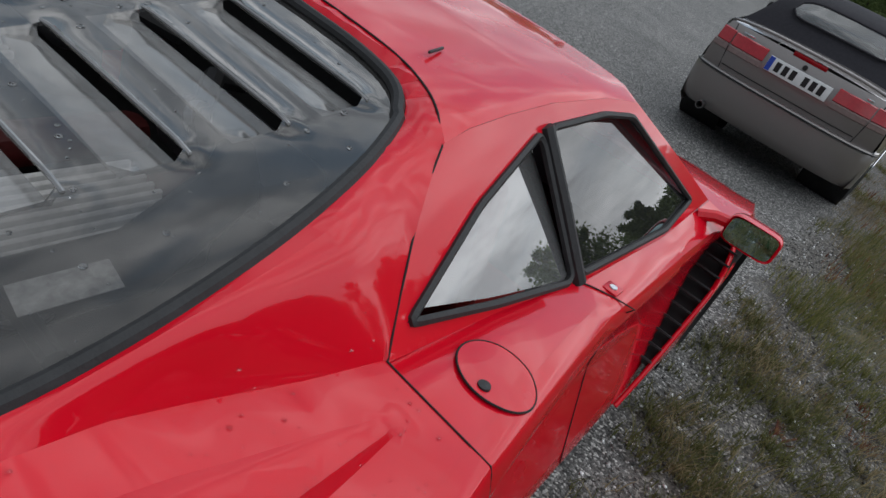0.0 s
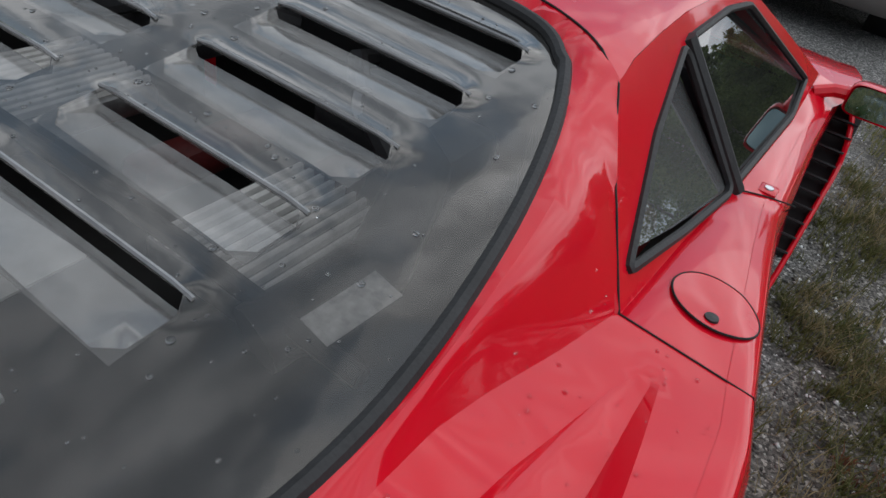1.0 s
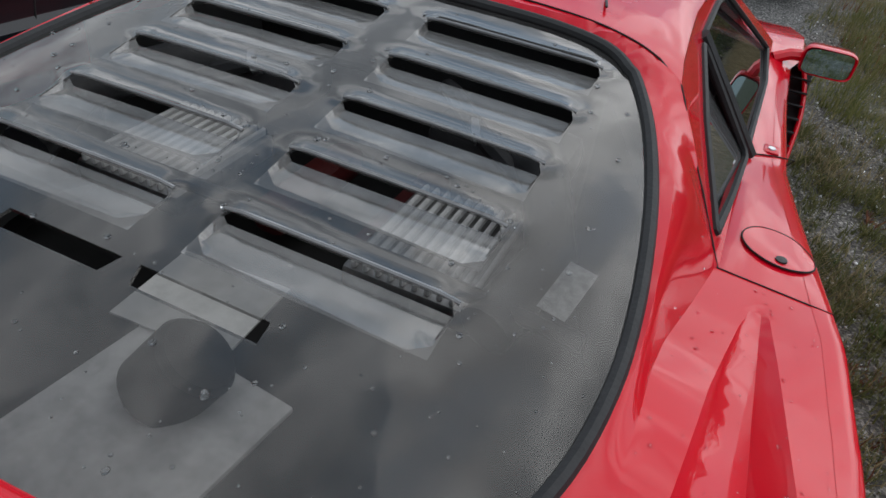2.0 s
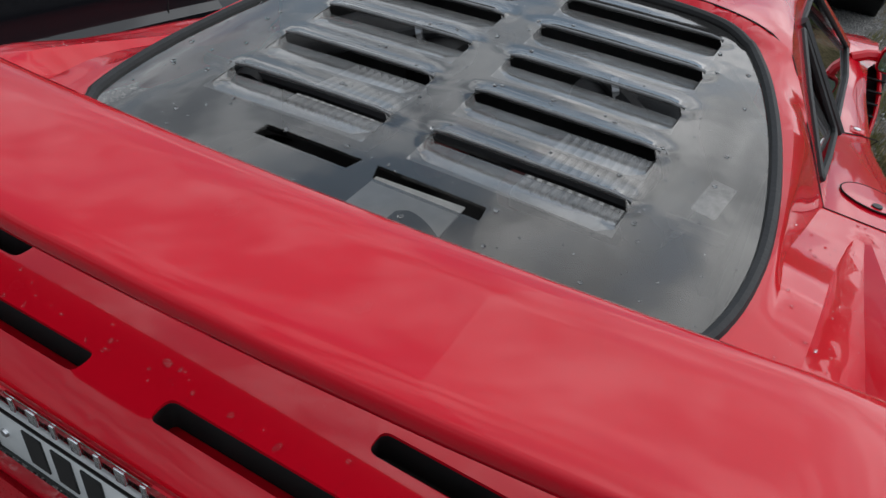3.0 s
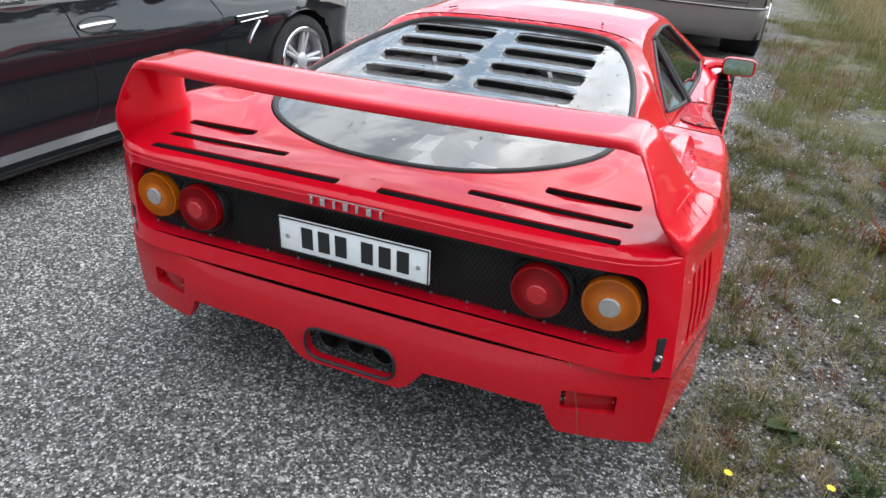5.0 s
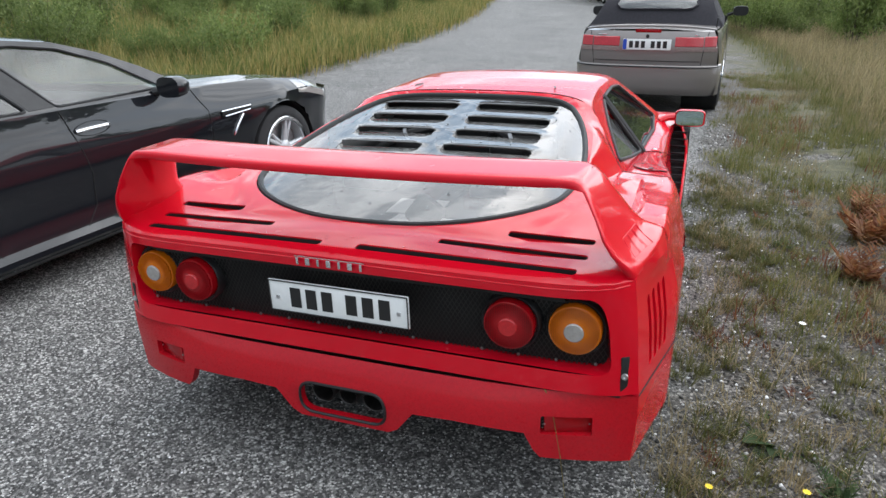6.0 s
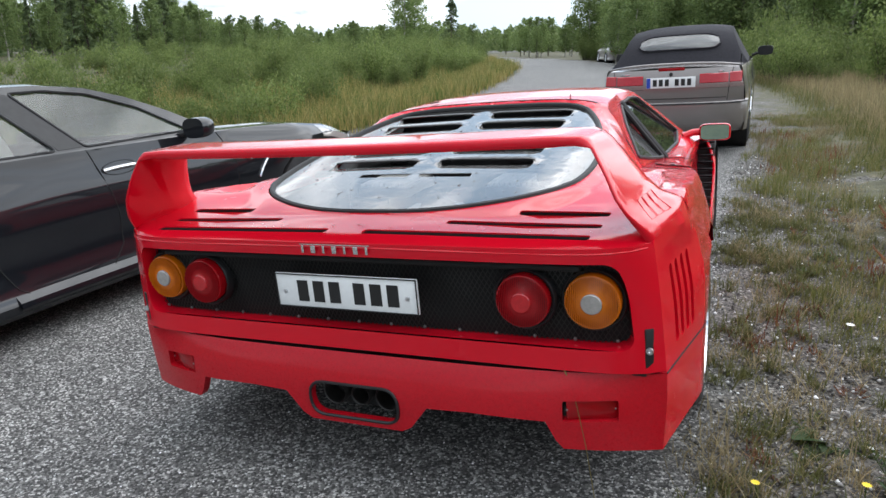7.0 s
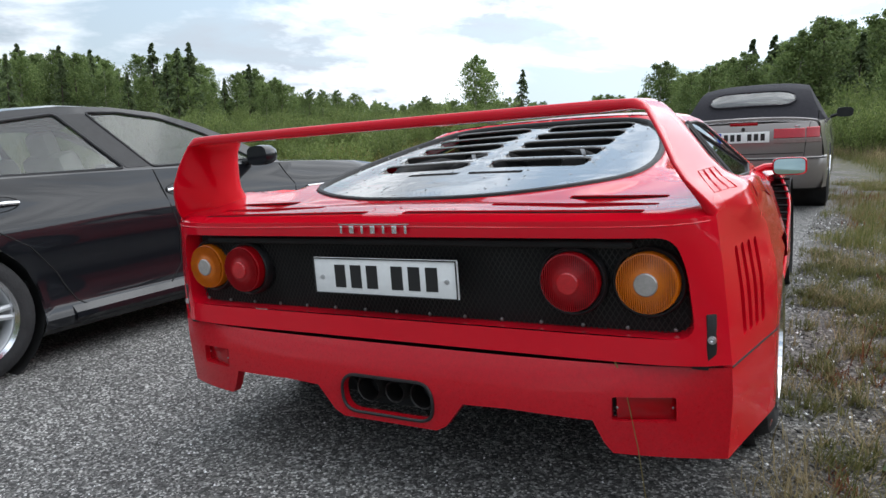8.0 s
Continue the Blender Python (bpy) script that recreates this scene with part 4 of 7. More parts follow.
    for s in (1, -1):
        bm = bmesh.new()
        rows = []
        for y in ys:
            zt = shoulder_z(y)
            zs = [0.14, 0.18, 0.243, 0.30, 0.36, 0.42, 0.484, 0.52, 0.56, 0.60, 0.64] + [0.64 + (zt - 0.64) * k for k in (0.25, 0.5, 0.75, 0.9, 1.0)]
            rows.append([(s * (flank_x(y, z)), y, z) for z in zs])
        vs = bm_grid(bm, rows)
        dead = []
        for v in bm.verts:
            h = wheel_hole(v.co.y, v.co.z)
            if h:
                d = math.hypot(v.co.y - h[0], v.co.z - 0.325)
                if d > h[1] - 0.045:
                    k = h[1] / d
                    v.co.y, v.co.z = h[0] + (v.co.y - h[0]) * k, 0.325 + (v.co.z - 0.325) * k
                else:
                    dead.append(v)
        bmesh.ops.delete(bm, geom=dead, context="VERTS")
        part("flank", bm, RED, car)
        # front wing, open at its rear edge
        bm = bmesh.new()
        rows = []
        for t in np.linspace(0, 1, 30):
            row = []
            for h in np.linspace(0.0, 1.0, 16):
                y = outlet_y(0.18 + 0.555 * h)
                y += (4.30 - y) * t
                z = 0.18 + (shoulder_z(y) - 0.18) * h
                row.append((s * front_x(y, z), y, z))
            rows.append(row)
        bm_grid(bm, rows)
        dead = []
        for v in bm.verts:
            d = math.hypot(v.co.y - 3.40, v.co.z - 0.325)
            if d < 0.35:
                if d > 0.30:
                    v.co.y, v.co.z = 3.40 + (v.co.y - 3.40) * 0.35 / d, 0.325 + (v.co.z - 0.325) * 0.35 / d
                else:
                    dead.append(v)
        bmesh.ops.delete(bm, geom=dead, context="VERTS")
        part("front_wing", bm, RED, car)
        # rear quarter with four upright cooling slots cut through it
        cuts = []
        for k in range(4):
            u = k / 3
            yt, yb = 0.266 + 0.147 * u, 0.264 + 0.140 * u
            cuts.append(rounded([(yb - 0.013, 0.540), (yb + 0.013, 0.546), (yt + 0.012, 0.778), (yt - 0.012, 0.768)], 0.012, 3))
        lq = [(0.157, 0.243), (0.585, 0.243), (0.57, 0.30), (0.57, 0.55), (0.57, 0.80), (0.57, shoulder_z(0.57))] + [(y, shoulder_z(y)) for y in (0.50, 0.42, 0.36, 0.30, 0.25, 0.21, 0.18)] + [(0.157, 0.866)]
        bm = sheet(lq, cuts, [[(0.157, 0.486), (0.57, 0.486)]], 0.04, lambda y, z: (s * flank_x(y, z), y, z))
        bmesh.ops.recalc_face_normals(bm, faces=bm.faces)
        if sum(f.normal.x * s for f in bm.faces) < 0:
            bmesh.ops.reverse_faces(bm, faces=bm.faces)
        bmesh.ops.solidify(bm, geom=bm.faces[:], thickness=0.022)
        part("rear_quarter", bm, RED, car, angle=30)
        # Backing sheet in darkened red, imitating shade seen through the slots.
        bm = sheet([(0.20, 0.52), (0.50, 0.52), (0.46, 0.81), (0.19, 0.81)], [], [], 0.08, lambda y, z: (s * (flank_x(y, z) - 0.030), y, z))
        part("slot_backing", bm, RED_SHADED, car)
        part("bumper_joint", tube([(s * (flank_x(y, 0.487) + 0.0010), y, 0.487) for y in np.linspace(0.157, 0.56, 12)], 0.0025, 5), DARK, car)
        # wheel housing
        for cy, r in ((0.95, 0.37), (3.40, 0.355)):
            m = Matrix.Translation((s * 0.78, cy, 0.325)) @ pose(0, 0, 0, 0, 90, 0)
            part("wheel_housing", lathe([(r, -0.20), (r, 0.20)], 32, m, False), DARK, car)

    # shelf between the waist and the shoulder, from the rear wheel to the nose
    for s in (1, -1):
        bm = bmesh.new()
        rows = []
        for y in [1.2985] + [1.35 + 0.05 * i for i in range(36)]:
            zt, xs_ = shoulder_z(y), flank_x(y, shoulder_z(y))
            wz = float(np.interp(y, [1.30, 1.6, 2.0, 2.6, 3.05], [0.866, 0.838, 0.787, 0.765, 0.775]))
            wx = side_x(y, wz) - 0.004
            if y > 2.95:
                xs_ = xs_ + (front_x(y, zt) - xs_) * min(1.0, (y - 2.95) / 0.15)
            rows.append([(s * (wx - 0.02), y, wz - 0.012), (s * wx, y, wz), (s * (wx + 0.35 * (xs_ - wx)), y, wz + 0.35 * (zt - wz) + 0.0045 * smooth(1.29, 1.45, y)), (s * (wx + 0.75 * (xs_ - wx)), y, wz + 0.75 * (zt - wz) + 0.006 * smooth(1.29, 1.45, y)), (s * xs_, y, zt)])
        bm_grid(bm, rows)
        part("waist_panel", bm, RED, car)

    # cabin: roof, pillars and side panels with openings for the windows
    edge = [(roof_edge(y)[0], y) for y in (1.56, 1.60, 1.68, 1.75, 1.85, 1.95, 2.1, 2.25, 2.35, 2.45)]
    lp = [(x, y + 0.001) for x, y in spline([0.0, 0.20, 0.36, 0.47, 0.535], [1.648, 1.645, 1.632, 1.595, 1.555], 6)[:-1]] + [(0.585, 1.518)] + edge + [(0.3, 2.47), (0.0, 2.48)]
    bm = sheet(lp, [], [[(roof_edge(y)[0] * k, y) for y in np.linspace(1.66, 2.42, 14)] for k in (0.72, 0.84, 0.91, 0.96, 0.985)], 0.045, lambda x, y: (x, y, roof_z(x, y)), mirror=True)
    part("roof", bm, RED, car)
    for s in (1, -1):
        bm = box((s * 0.365, 1.735, 1.1525), (0.006, 0.07, 0.006), Matrix.Rotation(radians(s * 14), 3, "Z"), bevel=0.002)
        part("roof_joint", bm, BLACK, car)
    side_loop = [(y, seam_z(y)) for y in np.linspace(1.297, 1.517, 12)] + [(1.60, 1.112), (1.75, 1.118), (1.95, 1.120), (2.25, 1.114), (2.45, 1.094), (2.75, 0.950), (3.07, 0.785), (2.6, 0.765), (2.0, 0.787), (1.6, 0.838)]
    quarter = [(1.352, 0.900), (1.60, 1.003), (1.865, 1.075), (1.885, 1.060), (1.960, 0.808), (1.935, 0.800), (1.62, 0.850)]
    doorwin = [(1.925, 1.080), (2.22, 1.084), (2.40, 1.068), (2.86, 0.815), (2.60, 0.780), (2.010, 0.800)]
    for s in (1, -1):
        bm = sheet(side_loop, [quarter, doorwin], [], 0.05, lambda y, z: (s * side_x(y, z), y, z))
        bmesh.ops.recalc_face_normals(bm, faces=bm.faces)
        part("cabin_side", bm, RED, car)
        for lp, nm, mat in ((quarter, "quarter_window", QUARTER), (doorwin, "door_window", GLASS_DARK)):
            bm = sheet(lp, [], [], 0.08, lambda y, z, k=(0.14 if mat is QUARTER else 0.10), r=(0.012 if mat is QUARTER else 0.0): (s * (side_x(y, z) - 0.006 - k * (z - 0.80) - r * max(0.0, 1.93 - y)), y, z))
            wn_ = part(nm, bm, mat, car, "tinted side window")
            wn_.visible_shadow = False
            part("window_trim", tube([(s * (side_x(y, z) + 0.002), y, z) for y, z in rounded(lp, 0.02, 3)], 0.009, 6, True), RUBBER, wn_)
        part("pillar", tube([(s * side_x(1.905, 1.085), 1.903, 1.085), (s * (side_x(1.95, 0.94) + 0.004), 1.946, 0.94), (s * (side_x(1.985, 0.79) + 0.004), 1.985, 0.79)], 0.020, 8), RUBBER, car, "black door pillar")
    # windscreen
    rows = []
    for v in range(9):
        q = v / 8
        y, z = 2.45 + 0.62 * q, 1.138 - 0.365 * q
        hw = 0.55 + 0.16 * q
        rows.append([(hw * (i / 8), y + 0.12 * (1 - (i / 8) ** 2) * q, z - 0.04 * (1 - q) * abs(i / 8) ** 3) for i in range(-8, 9)])
    bm = bmesh.new()
    bm_grid(bm, rows)
    part("windscreen", bm, GLASS_DARK, car).visible_shadow = False
    # bonnet and nose
    rows = []
    for y in np.linspace(3.05, 4.32, 16):
        zc = float(np.interp(y, [3.05, 3.3, 3.8, 4.2, 4.34], [0.775, 0.745, 0.64, 0.50, 0.44]))
        zt, xs_ = shoulder_z(y), front_x(y, shoulder_z(y))
        rows.append([(xs_ * u, y, zc + (zt - zc) * abs(u) ** 1.5 + 0.02 * math.sin(math.pi * min(1, abs(u) * 1.1))) for u in np.linspace(-1, 1, 25)])
    rows.append([(p[0] * 0.97, 4.35, 0.22) for p in rows[-1]])
    bm = bmesh.new()
    bm_grid(bm, rows)
    part("bonnet", bm, RED, car)

    # fuel flap
    def flap_z(x, y):
        wz = float(np.interp(y, [1.30, 1.6, 2.0], [0.866, 0.838, 0.787]))
        wx = side_x(y, wz)
        zt, xs_ = shoulder_z(y), flank_x(y, shoulder_z(y))
        u = (x - wx) / (xs_ - wx)
        return float(np.interp(u, [0, 0.35, 0.75, 1], [wz, wz + 0.35 * (zt - wz) + 0.0045 * smooth(1.29, 1.45, y), wz + 0.75 * (zt - wz) + 0.006 * smooth(1.29, 1.45, y), zt]))
    ring = [(0.868 + 0.074 * math.cos(a), 1.465 + 0.078 * math.sin(a)) for a in np.linspace(0, 2 * math.pi, 40, endpoint=False)]
    fl = part("fuel_flap", sheet(ring, [], [], 0.03, lambda x, y: (x, y, flap_z(x, y) + 0.0050)), RED, car, "round red fuel flap")
    part("flap_gap", tube([(x, y, flap_z(x, y) + 0.0042) for x, y in ring], 0.0020, 5, True), DARK, fl)
    part("flap_lock", lathe([(0.012, 0.0), (0.011, 0.005), (0.0, 0.006)], 14, Matrix.Translation((0.872, 1.412, flap_z(0.872, 1.412) + 0.004))), BLACK, fl)
    # seams: clamshell joint and door
    part("panel_joint", tube([(x, 1.2965, top_z(x, 1.294) + 0.0005) for x in np.linspace(0.757, 0.968, 12)] + [(flank_x(1.297, z) + 0.001, 1.297, z) for z in (0.84, 0.80, 0.74, 0.68)], 0.0018, 5), DARK, car)
    sm = [(x, y - 0.003) for x, y in spline([0.0, 0.20, 0.36, 0.47, 0.535], [1.648, 1.645, 1.632, 1.595, 1.555], 6)[:-1]] + [(seam_x(y) - 0.001, y - 0.002) for y in np.linspace(1.513, 1.299, 10)]
    for s in (1, -1):
        part("roof_seam", tube([(s * x, y, top_z(x, y - 0.002) + 0.0005) for x, y in sm], 0.0022, 6), DARK, car)
        part("door_seam", tube([(s * (0.79 + 0.12 * k / 8), 2.0 + 0.10 * k / 8, 0.788 - 0.028 * (k / 8) ** 1.5) for k in range(9)] + [(s * (flank_x(2.1, z) + 0.001), 2.10, z) for z in (0.74, 0.66, 0.55, 0.40, 0.25)], 0.002, 5), DARK, car)
    lk = part("door_latch", box((0.842, 2.085, 0.778), (0.042, 0.050, 0.008), bevel=0.003), RED, car, "square red latch with steel lock")
    part("lock_barrel", lathe([(0.011, 0.0), (0.010, 0.004), (0.0, 0.004)], 14, Matrix.Translation((0.842, 2.085, 0.781))), ALLOY, lk)

    # front wing outlet: a step in the side closed with black slats
    for s in (1, -1):
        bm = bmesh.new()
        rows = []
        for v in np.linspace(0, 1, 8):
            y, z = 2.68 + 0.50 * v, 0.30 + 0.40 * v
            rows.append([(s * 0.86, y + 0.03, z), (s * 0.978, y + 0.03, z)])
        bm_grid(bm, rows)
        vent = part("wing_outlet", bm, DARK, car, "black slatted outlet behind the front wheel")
        for k in range(11):
            v = (k + 0.5) / 11
            y, z = 2.68 + 0.50 * v, 0.30 + 0.40 * v
            part("outlet_slat", box((s * 0.930, y - 0.006, z + 0.012), (0.092, 0.034, 0.007), Matrix.Rotation(radians(-25), 3, "X"), bevel=0.001), BLACK, vent)
        bm = tube([(s * (front_x(outlet_y(z), z) - 0.004), outlet_y(z), z) for z in np.linspace(0.19, 0.725, 14)], 0.009, 8)
        part("outlet_lip", bm, RED, car)

    # door mirrors
    for s in (1, -1):
        rows = []
        c = Vector((s * 0.985, 2.99, 0.785))
        for y, k in ((0.055, 0.35), (0.045, 0.70), (0.02, 0.92), (-0.02, 1.0), (-0.045, 1.0), (-0.052, 0.97), (-0.046, 0.90)):
            rows.append([c + Vector((0.092 * k * (abs(math.cos(a)) ** 0.4) * (1 if math.cos(a) > 0 else -1), y, 0.052 * k * (abs(math.sin(a)) ** 0.4) * (1 if math.sin(a) > 0 else -1))) for a in np.linspace(0, 2 * math.pi, 40, endpoint=False)])
        bm = bmesh.new()
        vs = bm_grid(bm, rows, True)
        bm.faces.new(vs[0])
        mi = part("door_mirror", bm, RED, car, "red door mirror")
        bm = bmesh.new()
        bm.faces.new([bm.verts.new(c + Vector((0.083 * (abs(math.cos(a)) ** 0.4) * (1 if math.cos(a) > 0 else -1), -0.050 + 0.010 * s * math.cos(a) + 0.002 * math.sin(a), 0.045 * (abs(math.sin(a)) ** 0.4) * (1 if math.sin(a) > 0 else -1)))) for a in np.linspace(0, 2 * math.pi, 24, endpoint=False)])
        part("mirror_glass", bm, MIRROR, mi, "blue-tinted mirror glass")
        part("mirror_arm", tube([(s * 0.80, 2.93, 0.765), (s * 0.85, 2.95, 0.785), (s * 0.91, 2.975, 0.787)], 0.022, 8), RED, mi)

    # rear wing: one blade that turns down at both ends into the haunches
    WZ = [0.86, 0.885, 0.905, 0.93, 0.96, 1.00, 1.06, 1.10, 1.13, 1.148, 1.158]
    XR = [0.934, 0.925, 0.913, 0.898, 0.880, 0.860, 0.833, 0.811, 0.794, 0.781, 0.764]
    XM = [1.000, 0.995, 0.985, 0.962, 0.935, 0.905, 0.868, 0.842, 0.817, 0.792, 0.766]

    def wing_out(y, z):
        w = min(1.0, max(0.0, (y - 0.08) / 0.37))
        return (1 - w) * float(np.interp(z, WZ, XR)) + w * float(np.interp(z, WZ, XM))

    def root_z(y):
        return shoulder_z(max(y, 0.157))

    def low_out(y, q):
        """The upright's foot, flowing out of the flank: q from 0 at the shoulder to 1 at the upright."""
        z0 = root_z(y)
        x0, x1, h = flank_x(max(y, 0.157), z0), wing_out(y, 0.96), 0.96 - z0
        q3, q2 = q * q * q, q * q
        return (2 * q3 - 3 * q2 + 1) * x0 - (q3 - 2 * q2 + q) * 0.45 * h + (3 * q2 - 2 * q3) * x1 - (q3 - q2) * 0.65 * h

    def skin_out(y, z):
        return wing_out(y, z) if z > 0.96 else low_out(y, (z - root_z(y)) / (0.96 - root_z(y)))
    stations = []  # outer point, inner point, rear and front end of the chord
    for q, T, yr, yf in ((-0.10, 0.090, 0.158, 0.525), (0.0, 0.088, 0.157, 0.518), (0.2, 0.080, 0.142, 0.500), (0.4, 0.072, 0.126, 0.484), (0.6, 0.066, 0.112, 0.469), (0.8, 0.060, 0.100, 0.454)):
        tuck = 0.004 if q < 0 else 0.0
        stations.append((lambda y, q=q, k=tuck: (low_out(y, q) - k, root_z(y) + q * (0.96 - root_z(y))), lambda y, q=q, T=T, yr=yr: (low_out(y, q) - T * (0.22 + 0.78 * smooth(yr, yr + 0.24, y)), root_z(y) + q * (0.96 - root_z(y)) - 0.03 * (1 - q)), yr, yf))
    for z, T, yr, yf in ((0.96, 0.056, 0.089, 0.440), (1.00, 0.050, 0.077, 0.408), (1.06, 0.046, 0.086, 0.374), (1.10, 0.045, 0.096, 0.354), (1.13, 0.050, 0.105, 0.345)):
        stations.append((lambda y, z=z: (wing_out(y, z), z), lambda y, z=z, T=T, yr=yr: (wing_out(y, z) - T * (0.22 + 0.78 * smooth(yr, yr + 0.24, y)), z), yr, yf))
    stations.append((lambda y: (wing_out(y, 1.148), 1.149), lambda y: (wing_out(y, 1.13) - 0.050, 1.134), 0.108, 0.341))
    stations.append((lambda y: (wing_out(y, 1.158), 1.160), lambda y: (0.715, 1.134), 0.108, 0.337))
    for x, yr, yf in ((0.68, 0.106, 0.331), (0.60, 0.098, 0.324), (0.45, 0.086, 0.314), (0.30, 0.077, 0.307), (0.15, 0.072, 0.303), (0.0, 0.070, 0.302)):
        stations.append((lambda y, x=x: (x, 1.163), lambda y, x=x: (x, 1.132), yr, yf))
    half_rows = []
    ends = ((0.0, 0.62), (0.008, 0.88), (0.03, 0.97), (0.15, 1.0), (0.32, 1.0), (0.5, 1.0), (0.68, 1.0), (0.84, 1.0), (0.94, 0.92), (0.985, 0.75), (1.0, 0.5))
    for fo, fi, yr, yf in stations:
        ring_o, ring_i = [], []
        for f, e in ends:
            y = yr + f * (yf - yr)
            o, q = Vector(fo(y)), Vector(fi(y))
            ring_o.append(q + (o - q) * e)
            ring_i.append(o + (q - o) * e)
        ys_ = [yr + f * (yf - yr) for f, e in ends]
        pts = [(p.x, y, p.y) for p, y in zip(ring_o, ys_)] + [(p.x, y, p.y) for p, y in list(zip(ring_i, ys_))[::-1]]
        half_rows.append(pts)
    rows = [[(-x, y, z) for x, y, z in r] for r in half_rows[:-1]] + half_rows[::-1]
    bm = bmesh.new()
    bm_grid(bm, rows, True)
    bmesh.ops.remove_doubles(bm, verts=bm.verts, dist=2e-4)
    wing = part("rear_wing", bm, RED, car, "full-width red rear wing with faired uprights", angle=50)
    for s in (1, -1):
        for k in range(2):
            part("wing_bolt", box((s * (0.770 + 0.012 * k), 0.26 + 0.03 * k, 1.155 - 0.004 * k), (0.004, 0.014, 0.003), Matrix.Rotation(radians(s * 35), 3, "Y")), DARK, wing)
        # embossed model badge as plain shapes
        def skin(y, z, s=s):
            return Vector((s * (skin_out(y, z) + 0.0002), y, z))
        for y0, w in ((0.200, 0.038), (0.246, 0.042), (0.296, 0.042)):
            q = [skin(y0, 0.918), skin(y0 + w, 0.918), skin(y0 + w, 0.945), skin(y0 + w, 0.972), skin(y0, 0.972), skin(y0, 0.945)]
            part("model_badge", tube(q, 0.0012, 5, True), RED, wing, "embossed red outline")

    # wheels
    for s in (1, -1):
        for cy, wd in ((0.95, 0.32), (3.40, 0.25)):
            m = Matrix.Translation((s * ((1.035 if cy < 2 else 0.952) - wd / 2), cy, 0.325)) @ pose(0, 0, 0, 0, 0, 0 if s > 0 else 180)
            wheel(m, 0.325, wd, 0.222, 5, parent=car)
    # floor pan, cabin floor and seats
    part("floor_pan", box((0, 2.3, 0.22), (1.60, 3.6, 0.10), bevel=0.03), DARK, car)
    part("bulkhead", box((0, 1.69, 0.66), (1.08, 0.03, 0.92), bevel=0.01), DARK, car)
    part("dashboard", box((0, 2.95, 0.66), (1.34, 0.30, 0.16), bevel=0.05), FABRIC, car)
    for s in (1, -1):
        st = part("seat", box((s * 0.38, 2.15, 0.38), (0.46, 0.50, 0.16), bevel=0.05), SEAT_RED, car, "red fabric bucket seat")
        part("seat_back", box((s * 0.38, 1.88, 0.68), (0.46, 0.12, 0.60), Matrix.Rotation(radians(18), 3, "X"), bevel=0.05), SEAT_RED, st)
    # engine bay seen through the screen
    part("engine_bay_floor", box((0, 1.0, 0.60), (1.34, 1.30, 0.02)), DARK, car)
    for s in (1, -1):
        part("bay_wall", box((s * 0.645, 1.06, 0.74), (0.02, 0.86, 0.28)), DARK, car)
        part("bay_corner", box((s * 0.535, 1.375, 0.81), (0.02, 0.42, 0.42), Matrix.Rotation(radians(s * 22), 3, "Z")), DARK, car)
        ic = part("intercooler", box((s * 0.30, 1.09, 0.835), (0.25, 0.30, 0.05), bevel=0.012), STEEL, car, "finned aluminium intercooler")
        for i in range(10):
            part("cooler_fin", box((s * (0.197 + 0.023 * i), 1.09, 0.866), (0.010, 0.29, 0.018), bevel=0.003, seg=1), CASTING, ic)
        part("cam_cover", box((s * 0.12, 1.30, 0.72), (0.09, 0.36, 0.08), bevel=0.03), RED_DARK, car, "red crackle-painted cam cover")
        part("intake_pipe", tube([(s * 0.46, 0.88, 0.90), (s * 0.50, 1.05, 0.94), (s * 0.42, 1.25, 0.96), (s * 0.30, 1.36, 0.93)], 0.045, 12), BLACK, car)
        part("plenum", box((s * 0.30, 1.37, 0.93), (0.30, 0.16, 0.09), bevel=0.03), BLACK, car)
    part("loose_sheet", box((0.0, 0.800, 0.80), (0.215, 0.185, 0.004), Matrix.Rotation(radians(3), 3, "Z")), PAPER, car, "pale flat sheet under the screen", smooth=False)
    part("heat_shield", box((0.085, 0.530, 0.79), (0.300, 0.36, 0.012), Matrix.Rotation(radians(-6), 3, "Z"), bevel=0.003), CASTING, car, "pale sheet metal heat shield")
    part("silencer", lathe([(0.0, -0.06), (0.056, -0.056), (0.064, -0.045), (0.064, 0.045), (0.056, 0.056), (0.0, 0.06)], 28, Matrix.Translation((0.10, 0.635, 0.835)) @ pose(0, 0, 0, 0, 40, 30)), SOOT, car, "dark round canister")
    part("mount_disc", lathe([(0.042, 0), (0.042, 0.006), (0.012, 0.009), (0.012, 0.018), (0.0, 0.018)], 28, Matrix.Translation((0.483, 0.92, 0.905))), STEEL, car, "round grey rubber mount")
    part("notice_label", box((0.555, 0.93, glass_z(0.555, 0.93) - 0.010), (0.045, 0.105, 0.001), Matrix.Rotation(radians(9.5), 3, "X") @ Matrix.Rotation(radians(4), 3, "Y") @ Matrix.Rotation(radians(-9), 3, "Z")), LABEL, car, "pale worn label under the screen", smooth=False)
    # loose papers and a cross tube under the screen
    part("cross_tube", tube([(-0.60, 0.90, 0.93), (-0.3, 0.91, 0.935), (0.3, 0.91, 0.935), (0.60, 0.90, 0.93)], 0.014, 8), BLACK, car)
    for s in (1, -1):
        part("hose", tube([(s * 0.10, 1.52, 0.95), (s * 0.16, 1.40, 1.0), (s * 0.26, 1.30, 0.985), (s * 0.40, 1.24, 0.93)], 0.02, 8), BLACK, car)
        part("clamp", lathe([(0.026, -0.008), (0.028, -0.008), (0.028, 0.008), (0.026, 0.008)], 16, Matrix.Translation((s * 0.26, 1.30, 0.985)) @ pose(0, 0, 0, 20, 70, 40)), ALLOY, car)
